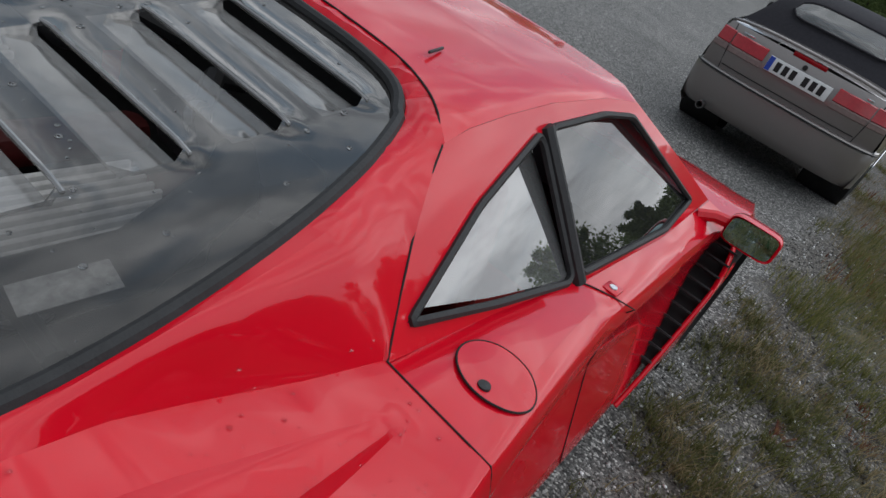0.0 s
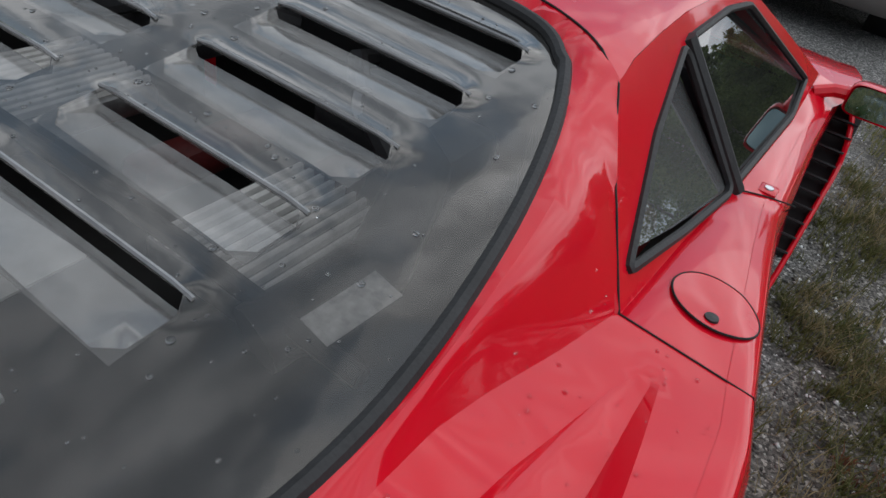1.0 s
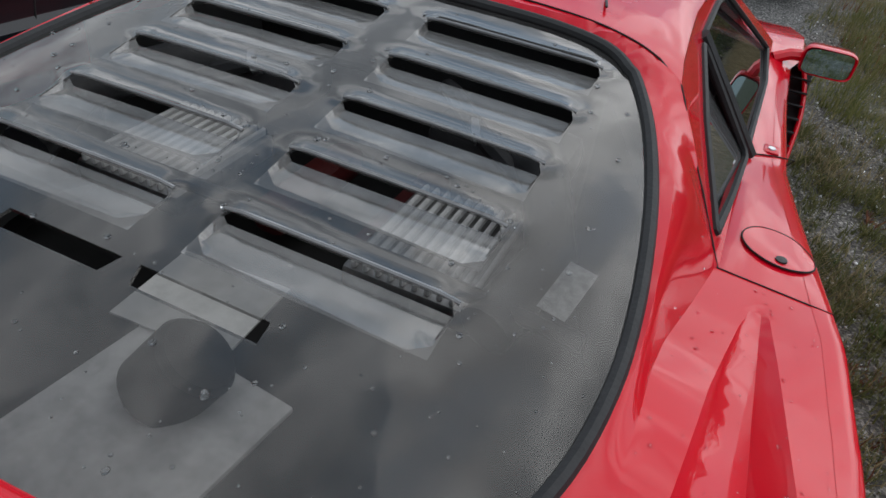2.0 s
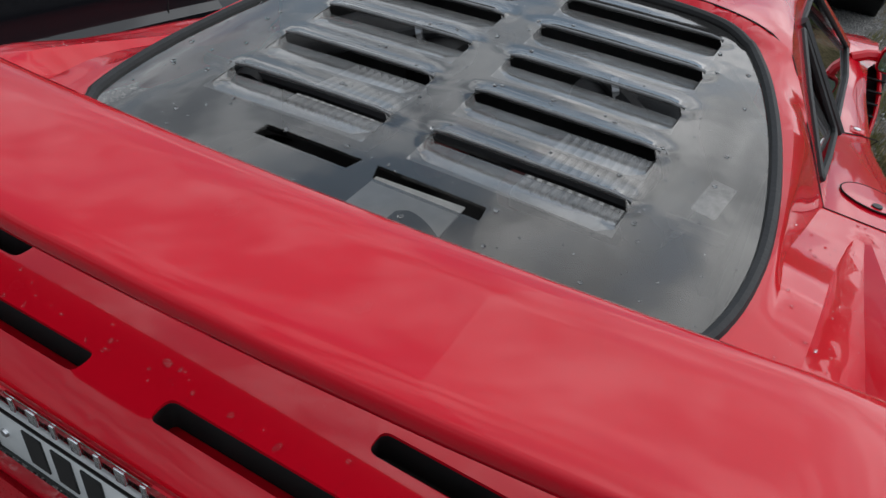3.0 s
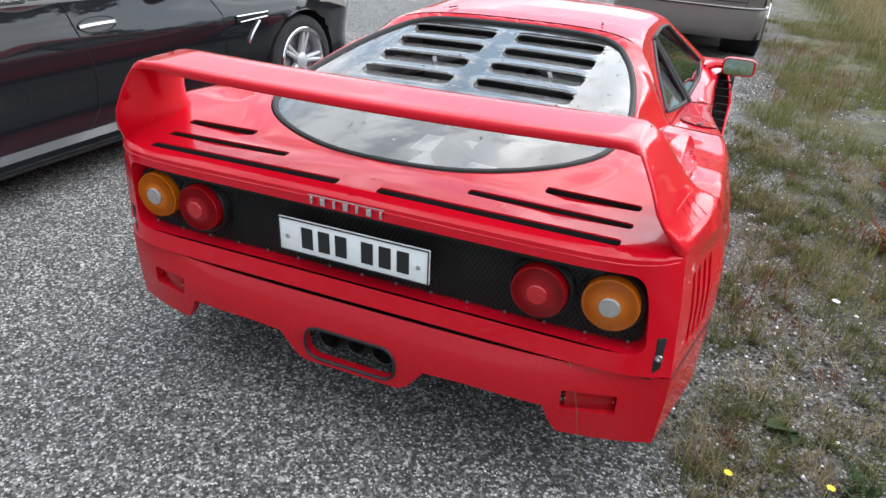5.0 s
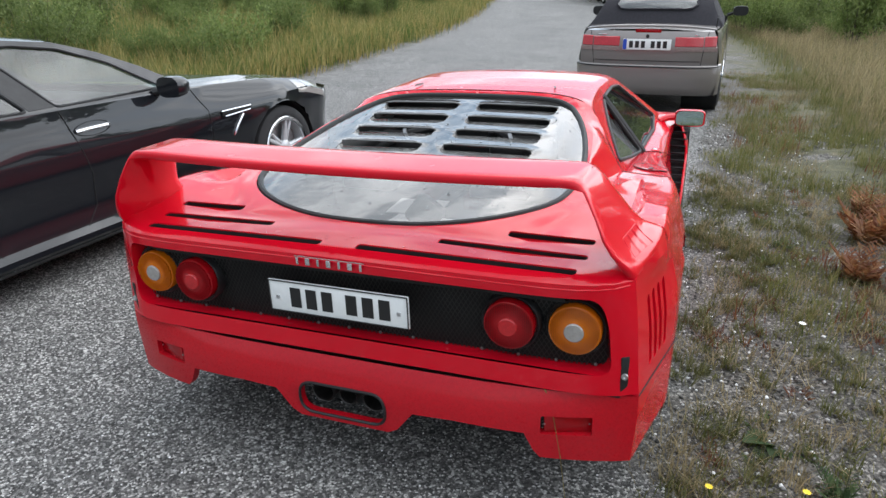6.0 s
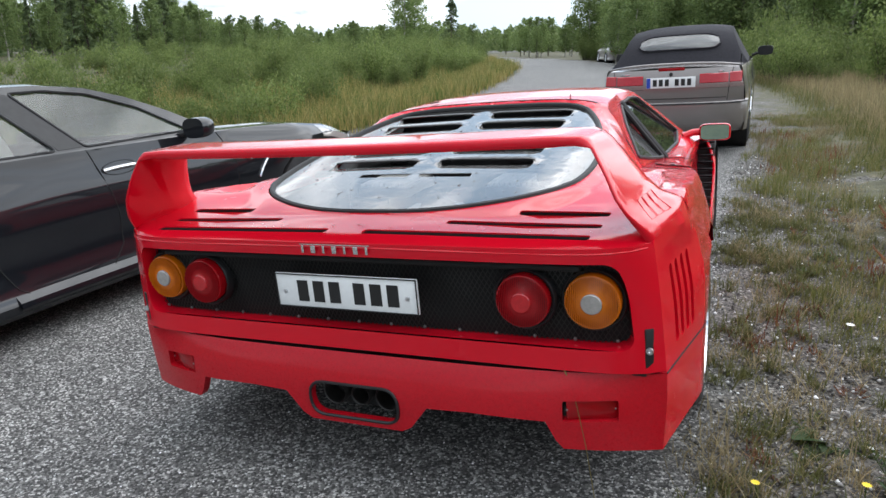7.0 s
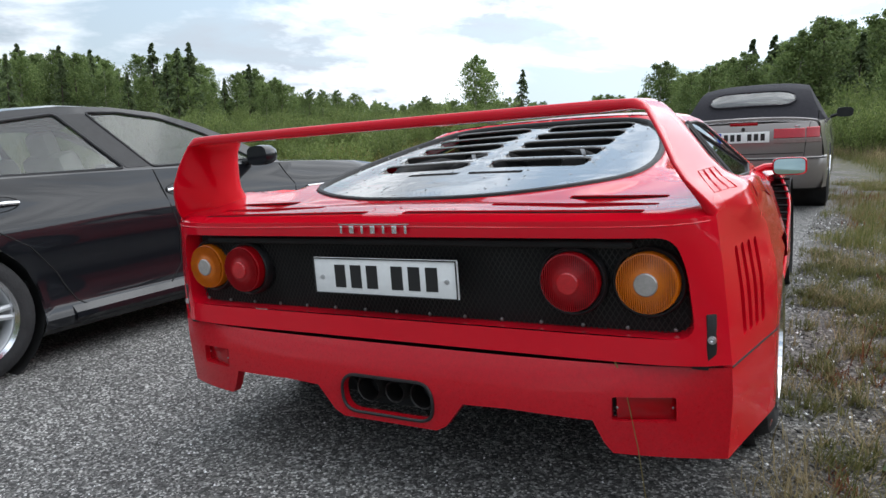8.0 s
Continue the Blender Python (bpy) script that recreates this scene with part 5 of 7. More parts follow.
    # rain drops
    rd = np.random.default_rng(5)

    def drops(spots, height):
        ball = bmesh.new()
        bmesh.ops.create_uvsphere(ball, u_segments=8, v_segments=5, radius=1.0)
        bv = np.array([v.co[:] for v in ball.verts])
        ball.verts.index_update()
        bf = [[v.index for v in f.verts] for f in ball.faces]
        ball.free()
        vs, fs = [], []
        for k, (x, y, r) in enumerate(spots):
            vs += (bv * (r, r * rd.uniform(0.9, 1.4), r * 0.5) + (x, y, height(x, y) + 0.0004)).tolist()
            fs += [[i + k * len(bv) for i in f] for f in bf]
        me = bpy.data.meshes.new("rain_drops")
        me.from_pydata(vs, [], fs)
        me.polygons.foreach_set("use_smooth", [True] * len(fs))
        me.materials.append(DROP)
        ob = new("rain_drop", me)
        ob.parent = car
        tagged(ob, "clear rain drops", kind="stuff")
    spots = [(rd.uniform(-0.66, 0.66), rd.uniform(0.32, 1.56), 0.0015 + 0.0045 * rd.uniform() ** 3) for k in range(620)]
    drops([q for q in spots if abs(q[0]) < edge_x(q[1]) - 0.03 and not any(abs(abs(q[0]) - 0.24) < 0.20 and -0.10 < q[1] - (1.483 - 0.166 * k) < 0.002 for k in range(5)) and not (abs(q[0]) < 0.25 and 0.60 < q[1] < 0.67)], lambda x, y: louvre_lift(x, y)[2])
    spots = [(rd.choice((-1, 1)) * rd.uniform(0.70, 0.95), rd.uniform(0.55, 1.28), 0.0012 + 0.0030 * rd.uniform() ** 3) for k in range(200)]
    spots += [(rd.uniform(-0.8, 0.8), rd.uniform(0.15, 0.20), 0.0012 + 0.0030 * rd.uniform() ** 3) for k in range(90)]
    drops(spots, top_z)
    return car


build_sports_car()
# ---------------------------------------------------------------- other parked cars
def skin_side(car, s, ys, sec, wheels, mat, arch_gap=0.03, name="flank"):
    """A car's side from sill to waist with round wheel arches."""
    bm = bmesh.new()
    rows = [[(s * x, y, z) for x, z in sec(y)] for y in ys]
    bm_grid(bm, rows)
    dead = []
    for v in bm.verts:
        for cy, cz, r in wheels:
            d = math.hypot(v.co.y - cy, v.co.z - cz)
            if d < r:
                if d > r - 0.07:
                    k = r / max(d, 1e-4)
                    v.co.y, v.co.z = cy + (v.co.y - cy) * k, cz + (v.co.z - cz) * k
                else:
                    dead.append(v)
                break
    bmesh.ops.delete(bm, geom=dead, context="VERTS")
    return part(name, bm, mat, car)


def build_saloon(name, m, label, paint, L=5.0, hw=0.945, detailed=True, group=""):
    car = root(name, m, label, "car", group)
    wheels = [(1.12, 0.345, 0.385), (4.155, 0.340, 0.385)]
    by = [0.0, 0.08, 0.25, 0.6, 1.2, 2.0, 2.6, 3.2, 3.6, 4.1, 4.5, 4.75, 4.9, 5.0]
    bz = [0.72, 0.90, 1.00, 1.035, 1.035, 1.015, 0.995, 0.975, 0.950, 0.915, 0.855, 0.785, 0.70, 0.58]
    bx = [0.55, 0.72, 0.80, 0.845, 0.875, 0.875, 0.870, 0.862, 0.85, 0.84, 0.815, 0.77, 0.69, 0.52]
    wx = [0.66, 0.82, 0.89, 0.925, 0.945, 0.925, 0.925, 0.928, 0.94, 0.945, 0.930, 0.895, 0.825, 0.64]

    def waist(y):
        return lerp_table(y, by, bx, bz, wx)

    def sec(y):
        x, z, w = waist(y)
        return [(w - 0.06, 0.17), (w - 0.022, 0.20), (w - 0.008, 0.25), (w - 0.034, 0.30), (w - 0.050, 0.42), (w - 0.026, 0.55), (w - 0.010, 0.62), (w, 0.69), (w - 0.004, 0.735), (w - 0.006, min(0.79, z - 0.06)), (x + 0.4 * (w - x), min(0.88, z - 0.03)), (x + 0.01, z - 0.008), (x, z)]
    ys = sorted(set([round(0.06 * i, 3) for i in range(int(5.0 / 0.06) + 1)] + [5.0]))
    for s in (1, -1):
        skin_side(car, s, ys, sec, wheels, paint)
        for cy, cz, r in wheels:
            part("wheel_housing", lathe([(r + 0.005, -0.24), (r + 0.005, 0.20)], 28, Matrix.Translation((s * 0.70, cy, cz)) @ pose(0, 0, 0, 0, 90, 0), False), DARK, car)
            wheel(Matrix.Translation((s * (0.925 - 0.13), cy, cz)) @ pose(0, 0, 0, 0, 0, 0 if s > 0 else 180), 0.345, 0.25, 0.245, 5, parent=car, twin=True)
    # bonnet and boot
    for y0, y1, nm, rise in ((3.15, 5.0, "bonnet", 0.024), (0.0, 0.75, "boot_lid", 0.03)):
        rows = []
        for y in np.linspace(y0, y1, 20):
            x, z, w = waist(y)
            rows.append([(x * u, y, z + rise * (1 - abs(u) ** 2.5) + 0.012 * math.exp(-((abs(u) - 0.62) / 0.10) ** 2)) for u in np.linspace(-1, 1, 25)])
        bm = bmesh.new()
        bm_grid(bm, rows)
        part(nm, bm, paint, car)
    for y, nm in ((5.0, "nose"), (0.0, "tail")):
        x, z, w = waist(y)
        bm = bmesh.new()
        d = 0.03 if y else -0.03
        bm_grid(bm, [[(w * u, y + d * (1 - u * u), zz) for u in np.linspace(-1, 1, 13)] for zz in (0.2, 0.35, 0.5, z)])
        part(nm, bm, paint, car)
    # cabin
    ry = [0.55, 0.9, 1.25, 1.6, 1.9, 2.2, 2.5, 2.75, 3.0, 3.30]
    rz = [1.04, 1.205, 1.345, 1.418, 1.440, 1.430, 1.388, 1.305, 1.185, 0.990]

    def top(y):
        return float(np.interp(y, ry, rz))

    def cab_x(y, z):
        x, zb, w = waist(y)
        return x - 0.012 - (z - zb) * 0.60
    loop = [(0.55, 1.03)] + [(y, z - 0.03) for y, z in zip(ry[1:-1], rz[1:-1])] + [(3.32, 0.965), (2.6, 0.990), (2.0, 1.010), (1.2, 1.030)]
    rear_w = rounded([(1.02, 1.045), (1.15, 1.185), (1.40, 1.312), (1.85, 1.365), (2.11, 1.020)], 0.03, 3)
    front_w = rounded([(2.29, 1.016), (2.03, 1.369), (2.24, 1.365), (2.50, 1.320), (2.78, 1.205), (3.08, 1.005)], 0.03, 3)
    for s in (1, -1):
        bm = sheet(loop, [rear_w, front_w], [], 0.09, lambda y, z: (s * cab_x(y, z), y, z))
        part("cabin_side", bm, paint, car)
        for lp, nm in ((rear_w, "rear_window"), (front_w, "front_window")):
            bm = sheet(lp, [], [], 0.15, lambda y, z: (s * (cab_x(y, z) - 0.008), y, z))
            g = part(nm, bm, PANE, car, "clear side window")
            g.visible_shadow = False
            part("window_trim", tube([(s * (cab_x(y, z) + 0.001), y, z) for y, z in lp], 0.008, 6, True), BLACK, g)
        if detailed:
            part("pillar_cover", sheet([(1.862, 1.360), (2.018, 1.364), (2.278, 1.020), (2.122, 1.022)], [], [], 0.08, lambda y, z: (s * (cab_x(y, z) + 0.003), y, z)), BLACK, car)
    rows = []
    for y in ry:
        zt = top(y)
        hx = cab_x(y, zt - 0.03)
        rows.append([(hx * u, y, zt + 0.008 - 0.038 * abs(u) ** 3.2) for u in np.linspace(-1, 1, 17)])
    bm = bmesh.new()
    bm_grid(bm, rows[2:7])
    part("roof", bm, paint, car)
    for a, b, nm in ((6, 10, "windscreen"), (0, 3, "rear_screen")):
        bm = bmesh.new()
        bm_grid(bm, rows[a:b])
        g = part(nm, bm, PANE, car)
        g.visible_shadow = False
    # cabin inside
    part("cabin_floor", box((0, 2.0, 0.45), (1.6, 2.6, 0.05)), DARK, car)
    part("dashboard", box((0, 3.0, 0.88), (1.45, 0.35, 0.16), bevel=0.06), FABRIC, car)
    for sx in (1, -1):
        for sy in (2.25, 1.35):
            st = part("seat", box((sx * 0.40, sy, 0.62), (0.52, 0.52, 0.2), bevel=0.06), LEATHER, car, "pale leather seat")
            part("seat_back", box((sx * 0.40, sy - 0.28, 0.88), (0.50, 0.14, 0.56), Matrix.Rotation(radians(16), 3, "X"), bevel=0.05), LEATHER, st)
            part("head_rest", box((sx * 0.40, sy - 0.37, 1.20), (0.26, 0.09, 0.16), Matrix.Rotation(radians(12), 3, "X"), bevel=0.04), LEATHER, st)
    if not detailed:
        for s in (1, -1):
            part("tail_lamp", box((s * 0.66, 0.02, 0.78), (0.26, 0.12, 0.14), bevel=0.03), LENS_RED, car)
        return car
    for s in (1, -1):
        def side(y, z, d=0.0):
            pts = sec(y)
            return s * (float(np.interp(z, [p[1] for p in pts], [p[0] for p in pts])) + d)
        # doors: seams, dished handles, sill blade
        for pts in ([(2.27, 1.0), (2.30, 0.9), (2.37, 0.60), (2.37, 0.40), (2.25, 0.27)], [(3.28, 0.955), (3.36, 0.8), (3.38, 0.5), (3.30, 0.27)], [(0.98, 1.03), (1.20, 0.86), (1.48, 0.66), (1.60, 0.50), (1.68, 0.33), (1.76, 0.27)]):
            q = []
            for (y0, z0), (y1, z1) in zip(pts[:-1], pts[1:]):
                q += [(y0 + (y1 - y0) * k / 4, z0 + (z1 - z0) * k / 4) for k in range(4)]
            q.append(pts[-1])
            part("door_seam", tube([(side(y, z, 0.0008), y, z) for y, z in q], 0.0035, 5), DARK, car)
        for y, z in ((2.45, 0.862), (1.36, 0.893)):
            bm = bmesh.new()
            rows = []
            for k, (u, d) in enumerate(((1.0, 0.001), (0.9, -0.004), (0.6, -0.010), (0.0, -0.012))):
                rows.append([(side(y + 0.125 * u * math.cos(a), z + 0.042 * u * math.sin(a), d + 0.003), y + 0.125 * u * math.cos(a), z + 0.042 * u * math.sin(a)) for a in np.linspace(0, 2 * math.pi, 24, endpoint=False)])
            bm_grid(bm, rows, True)
            hd = part("handle_dish", bm, DARK, car)
            part("door_handle", tube([(side(y, z, 0.006), y - 0.115, z - 0.002), (side(y, z, 0.022), y - 0.05, z + 0.004), (side(y, z, 0.022), y + 0.05, z + 0.004), (side(y, z, 0.006), y + 0.115, z)], 0.013, 8), CHROME, hd, "chrome door handle")
        rows = [[(side(y, 0.25, 0.0), y, 0.215), (side(y, 0.25, 0.016), y, 0.232), (side(y, 0.25, 0.014), y, 0.262), (side(y, 0.30, 0.002), y, 0.298)] for y in np.linspace(1.65, 3.62, 14)]
        bm = bmesh.new()
        bm_grid(bm, rows)
        part("sill_blade", bm, paint, car)
        vt = part("wing_vent", box((side(3.62, 0.735, 0.004), 3.62, 0.745), (0.012, 0.30, 0.045), bevel=0.005), DARK, car, "chrome-edged wing vent")
        part("vent_bar", tube([(side(3.48, 0.74, 0.010), 3.47, 0.768), (side(3.7, 0.74, 0.010), 3.77, 0.764), (side(3.7, 0.74, 0.010), 3.76, 0.735), (side(3.5, 0.74, 0.010), 3.50, 0.728)], 0.006, 6, True), CHROME, vt)
        part("vent_blade", tube([(side(3.66, 0.72, 0.010), 3.68, 0.715), (side(3.6, 0.64, 0.008), 3.61, 0.64), (side(3.58, 0.58, 0.006), 3.575, 0.575)], 0.010, 6), CHROME, vt)
        bm = bmesh.new()
        bm_grid(bm, [[(side(y, z, 0.003), y, z) for z in np.linspace(waist(y)[1] - 0.115, waist(y)[1] - 0.012, 5)] for y in np.linspace(4.38, 4.80, 9)])
        part("head_lamp", bm, LENS_CLEAR, car, "clear swept-back headlamp")
        # mirror
        rows = []
        c = Vector((s * 1.01, 3.03, 1.02))
        for y, k in ((0.075, 0.30), (0.06, 0.70), (0.02, 0.95), (-0.03, 1.0), (-0.06, 0.95)):
            rows.append([c + Vector((0.105 * k * math.copysign(abs(math.cos(a)) ** 0.7, math.cos(a)), y, 0.070 * k * math.copysign(abs(math.sin(a)) ** 0.7, math.sin(a)))) for a in np.linspace(0, 2 * math.pi, 20, endpoint=False)])
        bm = bmesh.new()
        vs = bm_grid(bm, rows, True)
        bm.faces.new(vs[0]), bm.faces.new(vs[-1])
        mi = part("door_mirror", bm, paint, car, "dark grey door mirror")
        part("mirror_foot", tube([(s * 0.86, 2.98, 0.985), (s * 0.93, 3.02, 1.0), (s * 0.97, 3.05, 1.02)], 0.025, 8), BLACK, mi)
    return car


def build_convertible(m):
    car = root("convertible_car", m, "silver-brown convertible with closed black fabric roof, parked on the road", "car")
    P = SILVER_PAINT
    wheels = [(0.93, 0.315, 0.35), (3.53, 0.315, 0.35)]
    by = [0.0, 0.10, 0.4, 0.9, 1.6, 2.4, 3.0, 3.6, 4.1, 4.5, 4.63]
    bz = [0.88, 0.905, 0.915, 0.925, 0.93, 0.92, 0.91, 0.86, 0.80, 0.70, 0.60]
    bx = [0.66, 0.71, 0.745, 0.775, 0.80, 0.81, 0.80, 0.78, 0.74, 0.64, 0.52]
    wx = [0.70, 0.765, 0.80, 0.825, 0.84, 0.85, 0.855, 0.855, 0.82, 0.72, 0.58]

    def waist(y):
        return lerp_table(y, by, bx, bz, wx)

    def sec(y):
        x, z, w = waist(y)
        return [(w - 0.05, 0.20), (w - 0.01, 0.24), (w, 0.32), (w + 0.002, 0.44), (w, 0.56), (w - 0.002, 0.62), (w - 0.01, 0.68), (w - 0.03, min(0.78, z - 0.05)), (x + 0.012, z - 0.02), (x, z)]
    ys = [0.150] + [round(0.06 * i, 3) for i in range(3, 78)]
    for s in (1, -1):
        skin_side(car, s, ys, sec, wheels, P)
        for cy, cz, r in wheels:
            part("wheel_housing", lathe([(r + 0.005, -0.22), (r + 0.005, 0.18)], 28, Matrix.Translation((s * 0.62, cy, cz)) @ pose(0, 0, 0, 0, 90, 0), False), DARK, car)
            wheel(Matrix.Translation((s * 0.715, cy, cz)) @ pose(0, 0, 0, 0, 0, 0 if s > 0 else 180), 0.315, 0.21, 0.21, 6, parent=car)
        part("door_seam", tube([(s * (float(np.interp(z, [q[1] for q in sec(1.75)], [q[0] for q in sec(1.75)])) + 0.001), 1.75, z) for z in (0.92, 0.8, 0.68, 0.5, 0.3)], 0.004, 5), DARK, car)

    def tail_y(x, z):
        y = float(np.interp(z, [0.55, 0.62, 0.74, 0.84, 0.90], [0.055, 0.035, 0.020, 0.040, 0.075]))
        return y + 0.12 * (abs(x) / 0.80) ** 4
    # tail panel and boot lid
    outl = [(-0.755, 0.55), (0.755, 0.55), (0.750, 0.70), (0.715, 0.86), (0.69, 0.905), (-0.69, 0.905), (-0.715, 0.86), (-0.750, 0.70)]
    part("tail_panel", sheet(outl, [], [], 0.09, lambda x, z: (x, tail_y(x, z), z)), P, car)
    rows = []
    for y in np.linspace(0.075, 0.80, 12):
        x, z, w = waist(y)
        rows.append([((x - 0.02) * u, y + (0.12 * abs(u) ** 4 * (1 - y)), z - 0.005 + 0.035 * (1 - u * u)) for u in np.linspace(-1, 1, 17)])
    bm = bmesh.new()
    bm_grid(bm, rows)
    part("boot_lid", bm, P, car)
    for s in (1, -1):
        part("boot_seam", tube([(s * x, tail_y(x, z) - 0.001, z) for x, z in ((0.585, 0.56), (0.60, 0.70), (0.625, 0.84), (0.64, 0.90))], 0.004, 5), DARK, car)
    part("boot_lip", tube([(x, tail_y(x, 0.60) + 0.0, 0.60 - 0.02 * (1 - (x / 0.6) ** 2) * 0) for x in np.linspace(-0.575, 0.575, 13)], 0.004, 5), DARK, car)
    # lip spoiler with high brake lamp
    sp = part("boot_spoiler", tube([(x, 0.09 + 0.13 * (abs(x) / 0.72) ** 3, 0.958 - 0.045 * (abs(x) / 0.72) ** 3) for x in np.linspace(-0.70, 0.70, 15)], 0.012, 8), P, car, "thin boot spoiler")
    part("brake_lamp", box((0, 0.075, 0.905), (0.28, 0.02, 0.035), bevel=0.006), LENS_RED, sp)
    # bumper
    rows = []
    for z, d in ((0.24, 0.05), (0.27, 0.0), (0.34, -0.035), (0.46, -0.055), (0.535, -0.055), (0.56, -0.03), (0.565, 0.03)):
        rows.append([(0.805 * math.sin(a), 0.02 + d + 0.30 * (1 - math.cos(a)) ** 1.6, z) for a in np.linspace(-1.45, 1.45, 25)])
    bm = bmesh.new()
    bm_grid(bm, rows)
    bu = part("rear_bumper", bm, P, car, "body-coloured bumper")
    part("bumper_strip", tube([(0.808 * math.sin(a), -0.036 + 0.30 * (1 - math.cos(a)) ** 1.6, 0.548) for a in np.linspace(-1.4, 1.4, 25)], 0.007, 6), BLACK, bu)
    part("exhaust_pipe", lathe([(0.028, -0.15), (0.028, 0.0), (0.033, 0.0), (0.033, -0.15)], 18, Matrix.Translation((-0.52, -0.05, 0.27)) @ pose(0, 0, 0, 90, 0, 0)), STEEL, car)
    # lamps
    for s in (1, -1):
        for x0, x1, z0, z1, mat in ((0.30, 0.595, 0.752, 0.848, LENS_BRIGHT), (0.605, 0.728, 0.752, 0.855, LENS_BRIGHT), (0.30, 0.595, 0.700, 0.749, LENS_SMOKE), (0.605, 0.744, 0.700, 0.749, LENS_SMOKE)):
            rows = []
            for z in (z0, z0 + 0.006, z1 - 0.006, z1):
                rows.append([(s * (x0 + (x1 - x0) * u), tail_y(x0 + (x1 - x0) * u, z) - (0.008 if z0 < z < z1 else 0.0005), z) for u in np.linspace(0, 1, 7)])
            bm = bmesh.new()
            bm_grid(bm, rows)
            part("tail_lamp", bm, mat, car, "red tail lamp" if mat is LENS_BRIGHT else "smoky lower lens")
    # plate
    pl = part("number_plate", box((0, 0.008, 0.772), (0.520, 0.008, 0.110), bevel=0.003), WHITE, car, "white plate with blue end and dark bars")
    part("plate_band", box((-0.238, 0.003, 0.772), (0.040, 0.003, 0.104)), BLUE, pl)
    for x in (-0.170, -0.105, -0.040, 0.065, 0.130, 0.195):
        part("plate_bar", box((x, 0.0032, 0.772), (0.042, 0.003, 0.070)), INK, pl)
    part("round_badge", lathe([(0.020, 0), (0.018, 0.004), (0.0, 0.005)], 16, Matrix.Translation((0, 0.028, 0.855)) @ pose(0, 0, 0, 90, 0, 0)), INK, car)
    for x, w in ((-0.50, 0.10), (0.52, 0.05)):
        part("script_badge", box((x, tail_y(x, 0.86) - 0.003, 0.868), (w, 0.004, 0.014), bevel=0.001), CHROME, car)
    # fabric roof
    fy = [0.62, 0.80, 1.05, 1.35, 1.7, 2.1, 2.35]
    fz = [0.94, 1.14, 1.285, 1.345, 1.362, 1.35, 1.33]
    fx = [0.76, 0.66, 0.60, 0.575, 0.57, 0.57, 0.57]

    def hood(y):
        return lerp_table(y, fy, fz, fx)

    def hood_p(u, y):
        z, x = hood(y)
        zb = 0.925
        if abs(u) <= 0.75:
            a = u / 0.75
            return (x * a, y + 0.10 * a * a * max(0, 1 - (y - 0.62) / 0.8), z - 0.045 * abs(a) ** 3)
        k = (abs(u) - 0.75) / 0.25
        xx = x + (0.775 - x) * k
        return (math.copysign(xx, u), y + 0.10 * max(0, 1 - (y - 0.62) / 0.8), (z - 0.045) + (zb - z + 0.045) * k)
    rows = [[hood_p(u, y) for u in np.linspace(-1, 1, 33)] for y in np.linspace(0.62, 2.35, 18)]
    bm = bmesh.new()
    bm_grid(bm, rows)
    part("fabric_roof", bm, FABRIC, car, "black fabric folding roof")
    rows = []
    for v in np.linspace(-1, 1, 6):
        r = []
        for u in np.linspace(-0.53, 0.53, 15):
            p = hood_p(u, 0.862 + 0.112 * v * (1 - 0.50 * abs(u / 0.53) ** 9))
            r.append((p[0], p[1] - 0.010, p[2] + 0.010))
        rows.append(r)
    bm = bmesh.new()
    bm_grid(bm, rows)
    part("rear_screen", bm, SCREEN, car, "pale rear screen").visible_shadow = False
    part("screen_edge", tube([rows[0][i] for i in range(15)] + [rows[j][14] for j in range(1, 6)] + [rows[5][i] for i in range(13, -1, -1)] + [rows[j][0] for j in range(4, 0, -1)], 0.010, 6, True), FABRIC, car)
    # windscreen, side glass, bonnet
    rows = [[(0.57 * u + 0.16 * u * q, 2.35 + 0.62 * q + 0.10 * (1 - u * u) * q, 1.36 - 0.44 * q) for u in np.linspace(-1, 1, 9)] for q in np.linspace(0, 1, 5)]
    bm = bmesh.new()
    bm_grid(bm, rows)
    part("windscreen", bm, PANE, car).visible_shadow = False
    rows = []
    for y in np.linspace(2.90, 4.63, 14):
        x, z, w = waist(y)
        rows.append([(x * u, y, z + 0.05 * (1 - u * u)) for u in np.linspace(-1, 1, 13)])
    rows.append([(p[0], 4.68, 0.22) for p in rows[-1]])
    bm = bmesh.new()
    bm_grid(bm, rows)
    part("bonnet", bm, P, car)
    for s in (1, -1):
        rows = []
        c = Vector((s * 0.97, 2.72, 0.985))
        for y, k in ((0.06, 0.35), (0.04, 0.8), (0.0, 1.0), (-0.045, 0.98)):
            rows.append([c + Vector((0.10 * k * math.copysign(abs(math.cos(a)) ** 0.6, math.cos(a)), y, 0.062 * k * math.copysign(abs(math.sin(a)) ** 0.6, math.sin(a)))) for a in np.linspace(0, 2 * math.pi, 16, endpoint=False)])
        bm = bmesh.new()
        vs = bm_grid(bm, rows, True)
        bm.faces.new(vs[0]), bm.faces.new(vs[-1])
        mi = part("door_mirror", bm, BLACK, car, "black door mirror")
        part("mirror_foot", tube([(s * 0.80, 2.72, 0.93), (s * 0.90, 2.73, 0.965)], 0.022, 6), BLACK, mi)
    part("aerial", tube([(0.70, 0.55, 0.92), (0.705, 0.52, 1.02)], 0.006, 6), BLACK, car)
    part("floor_pan", box((0, 2.2, 0.28), (1.45, 4.0, 0.12), bevel=0.03), DARK, car)
    return car


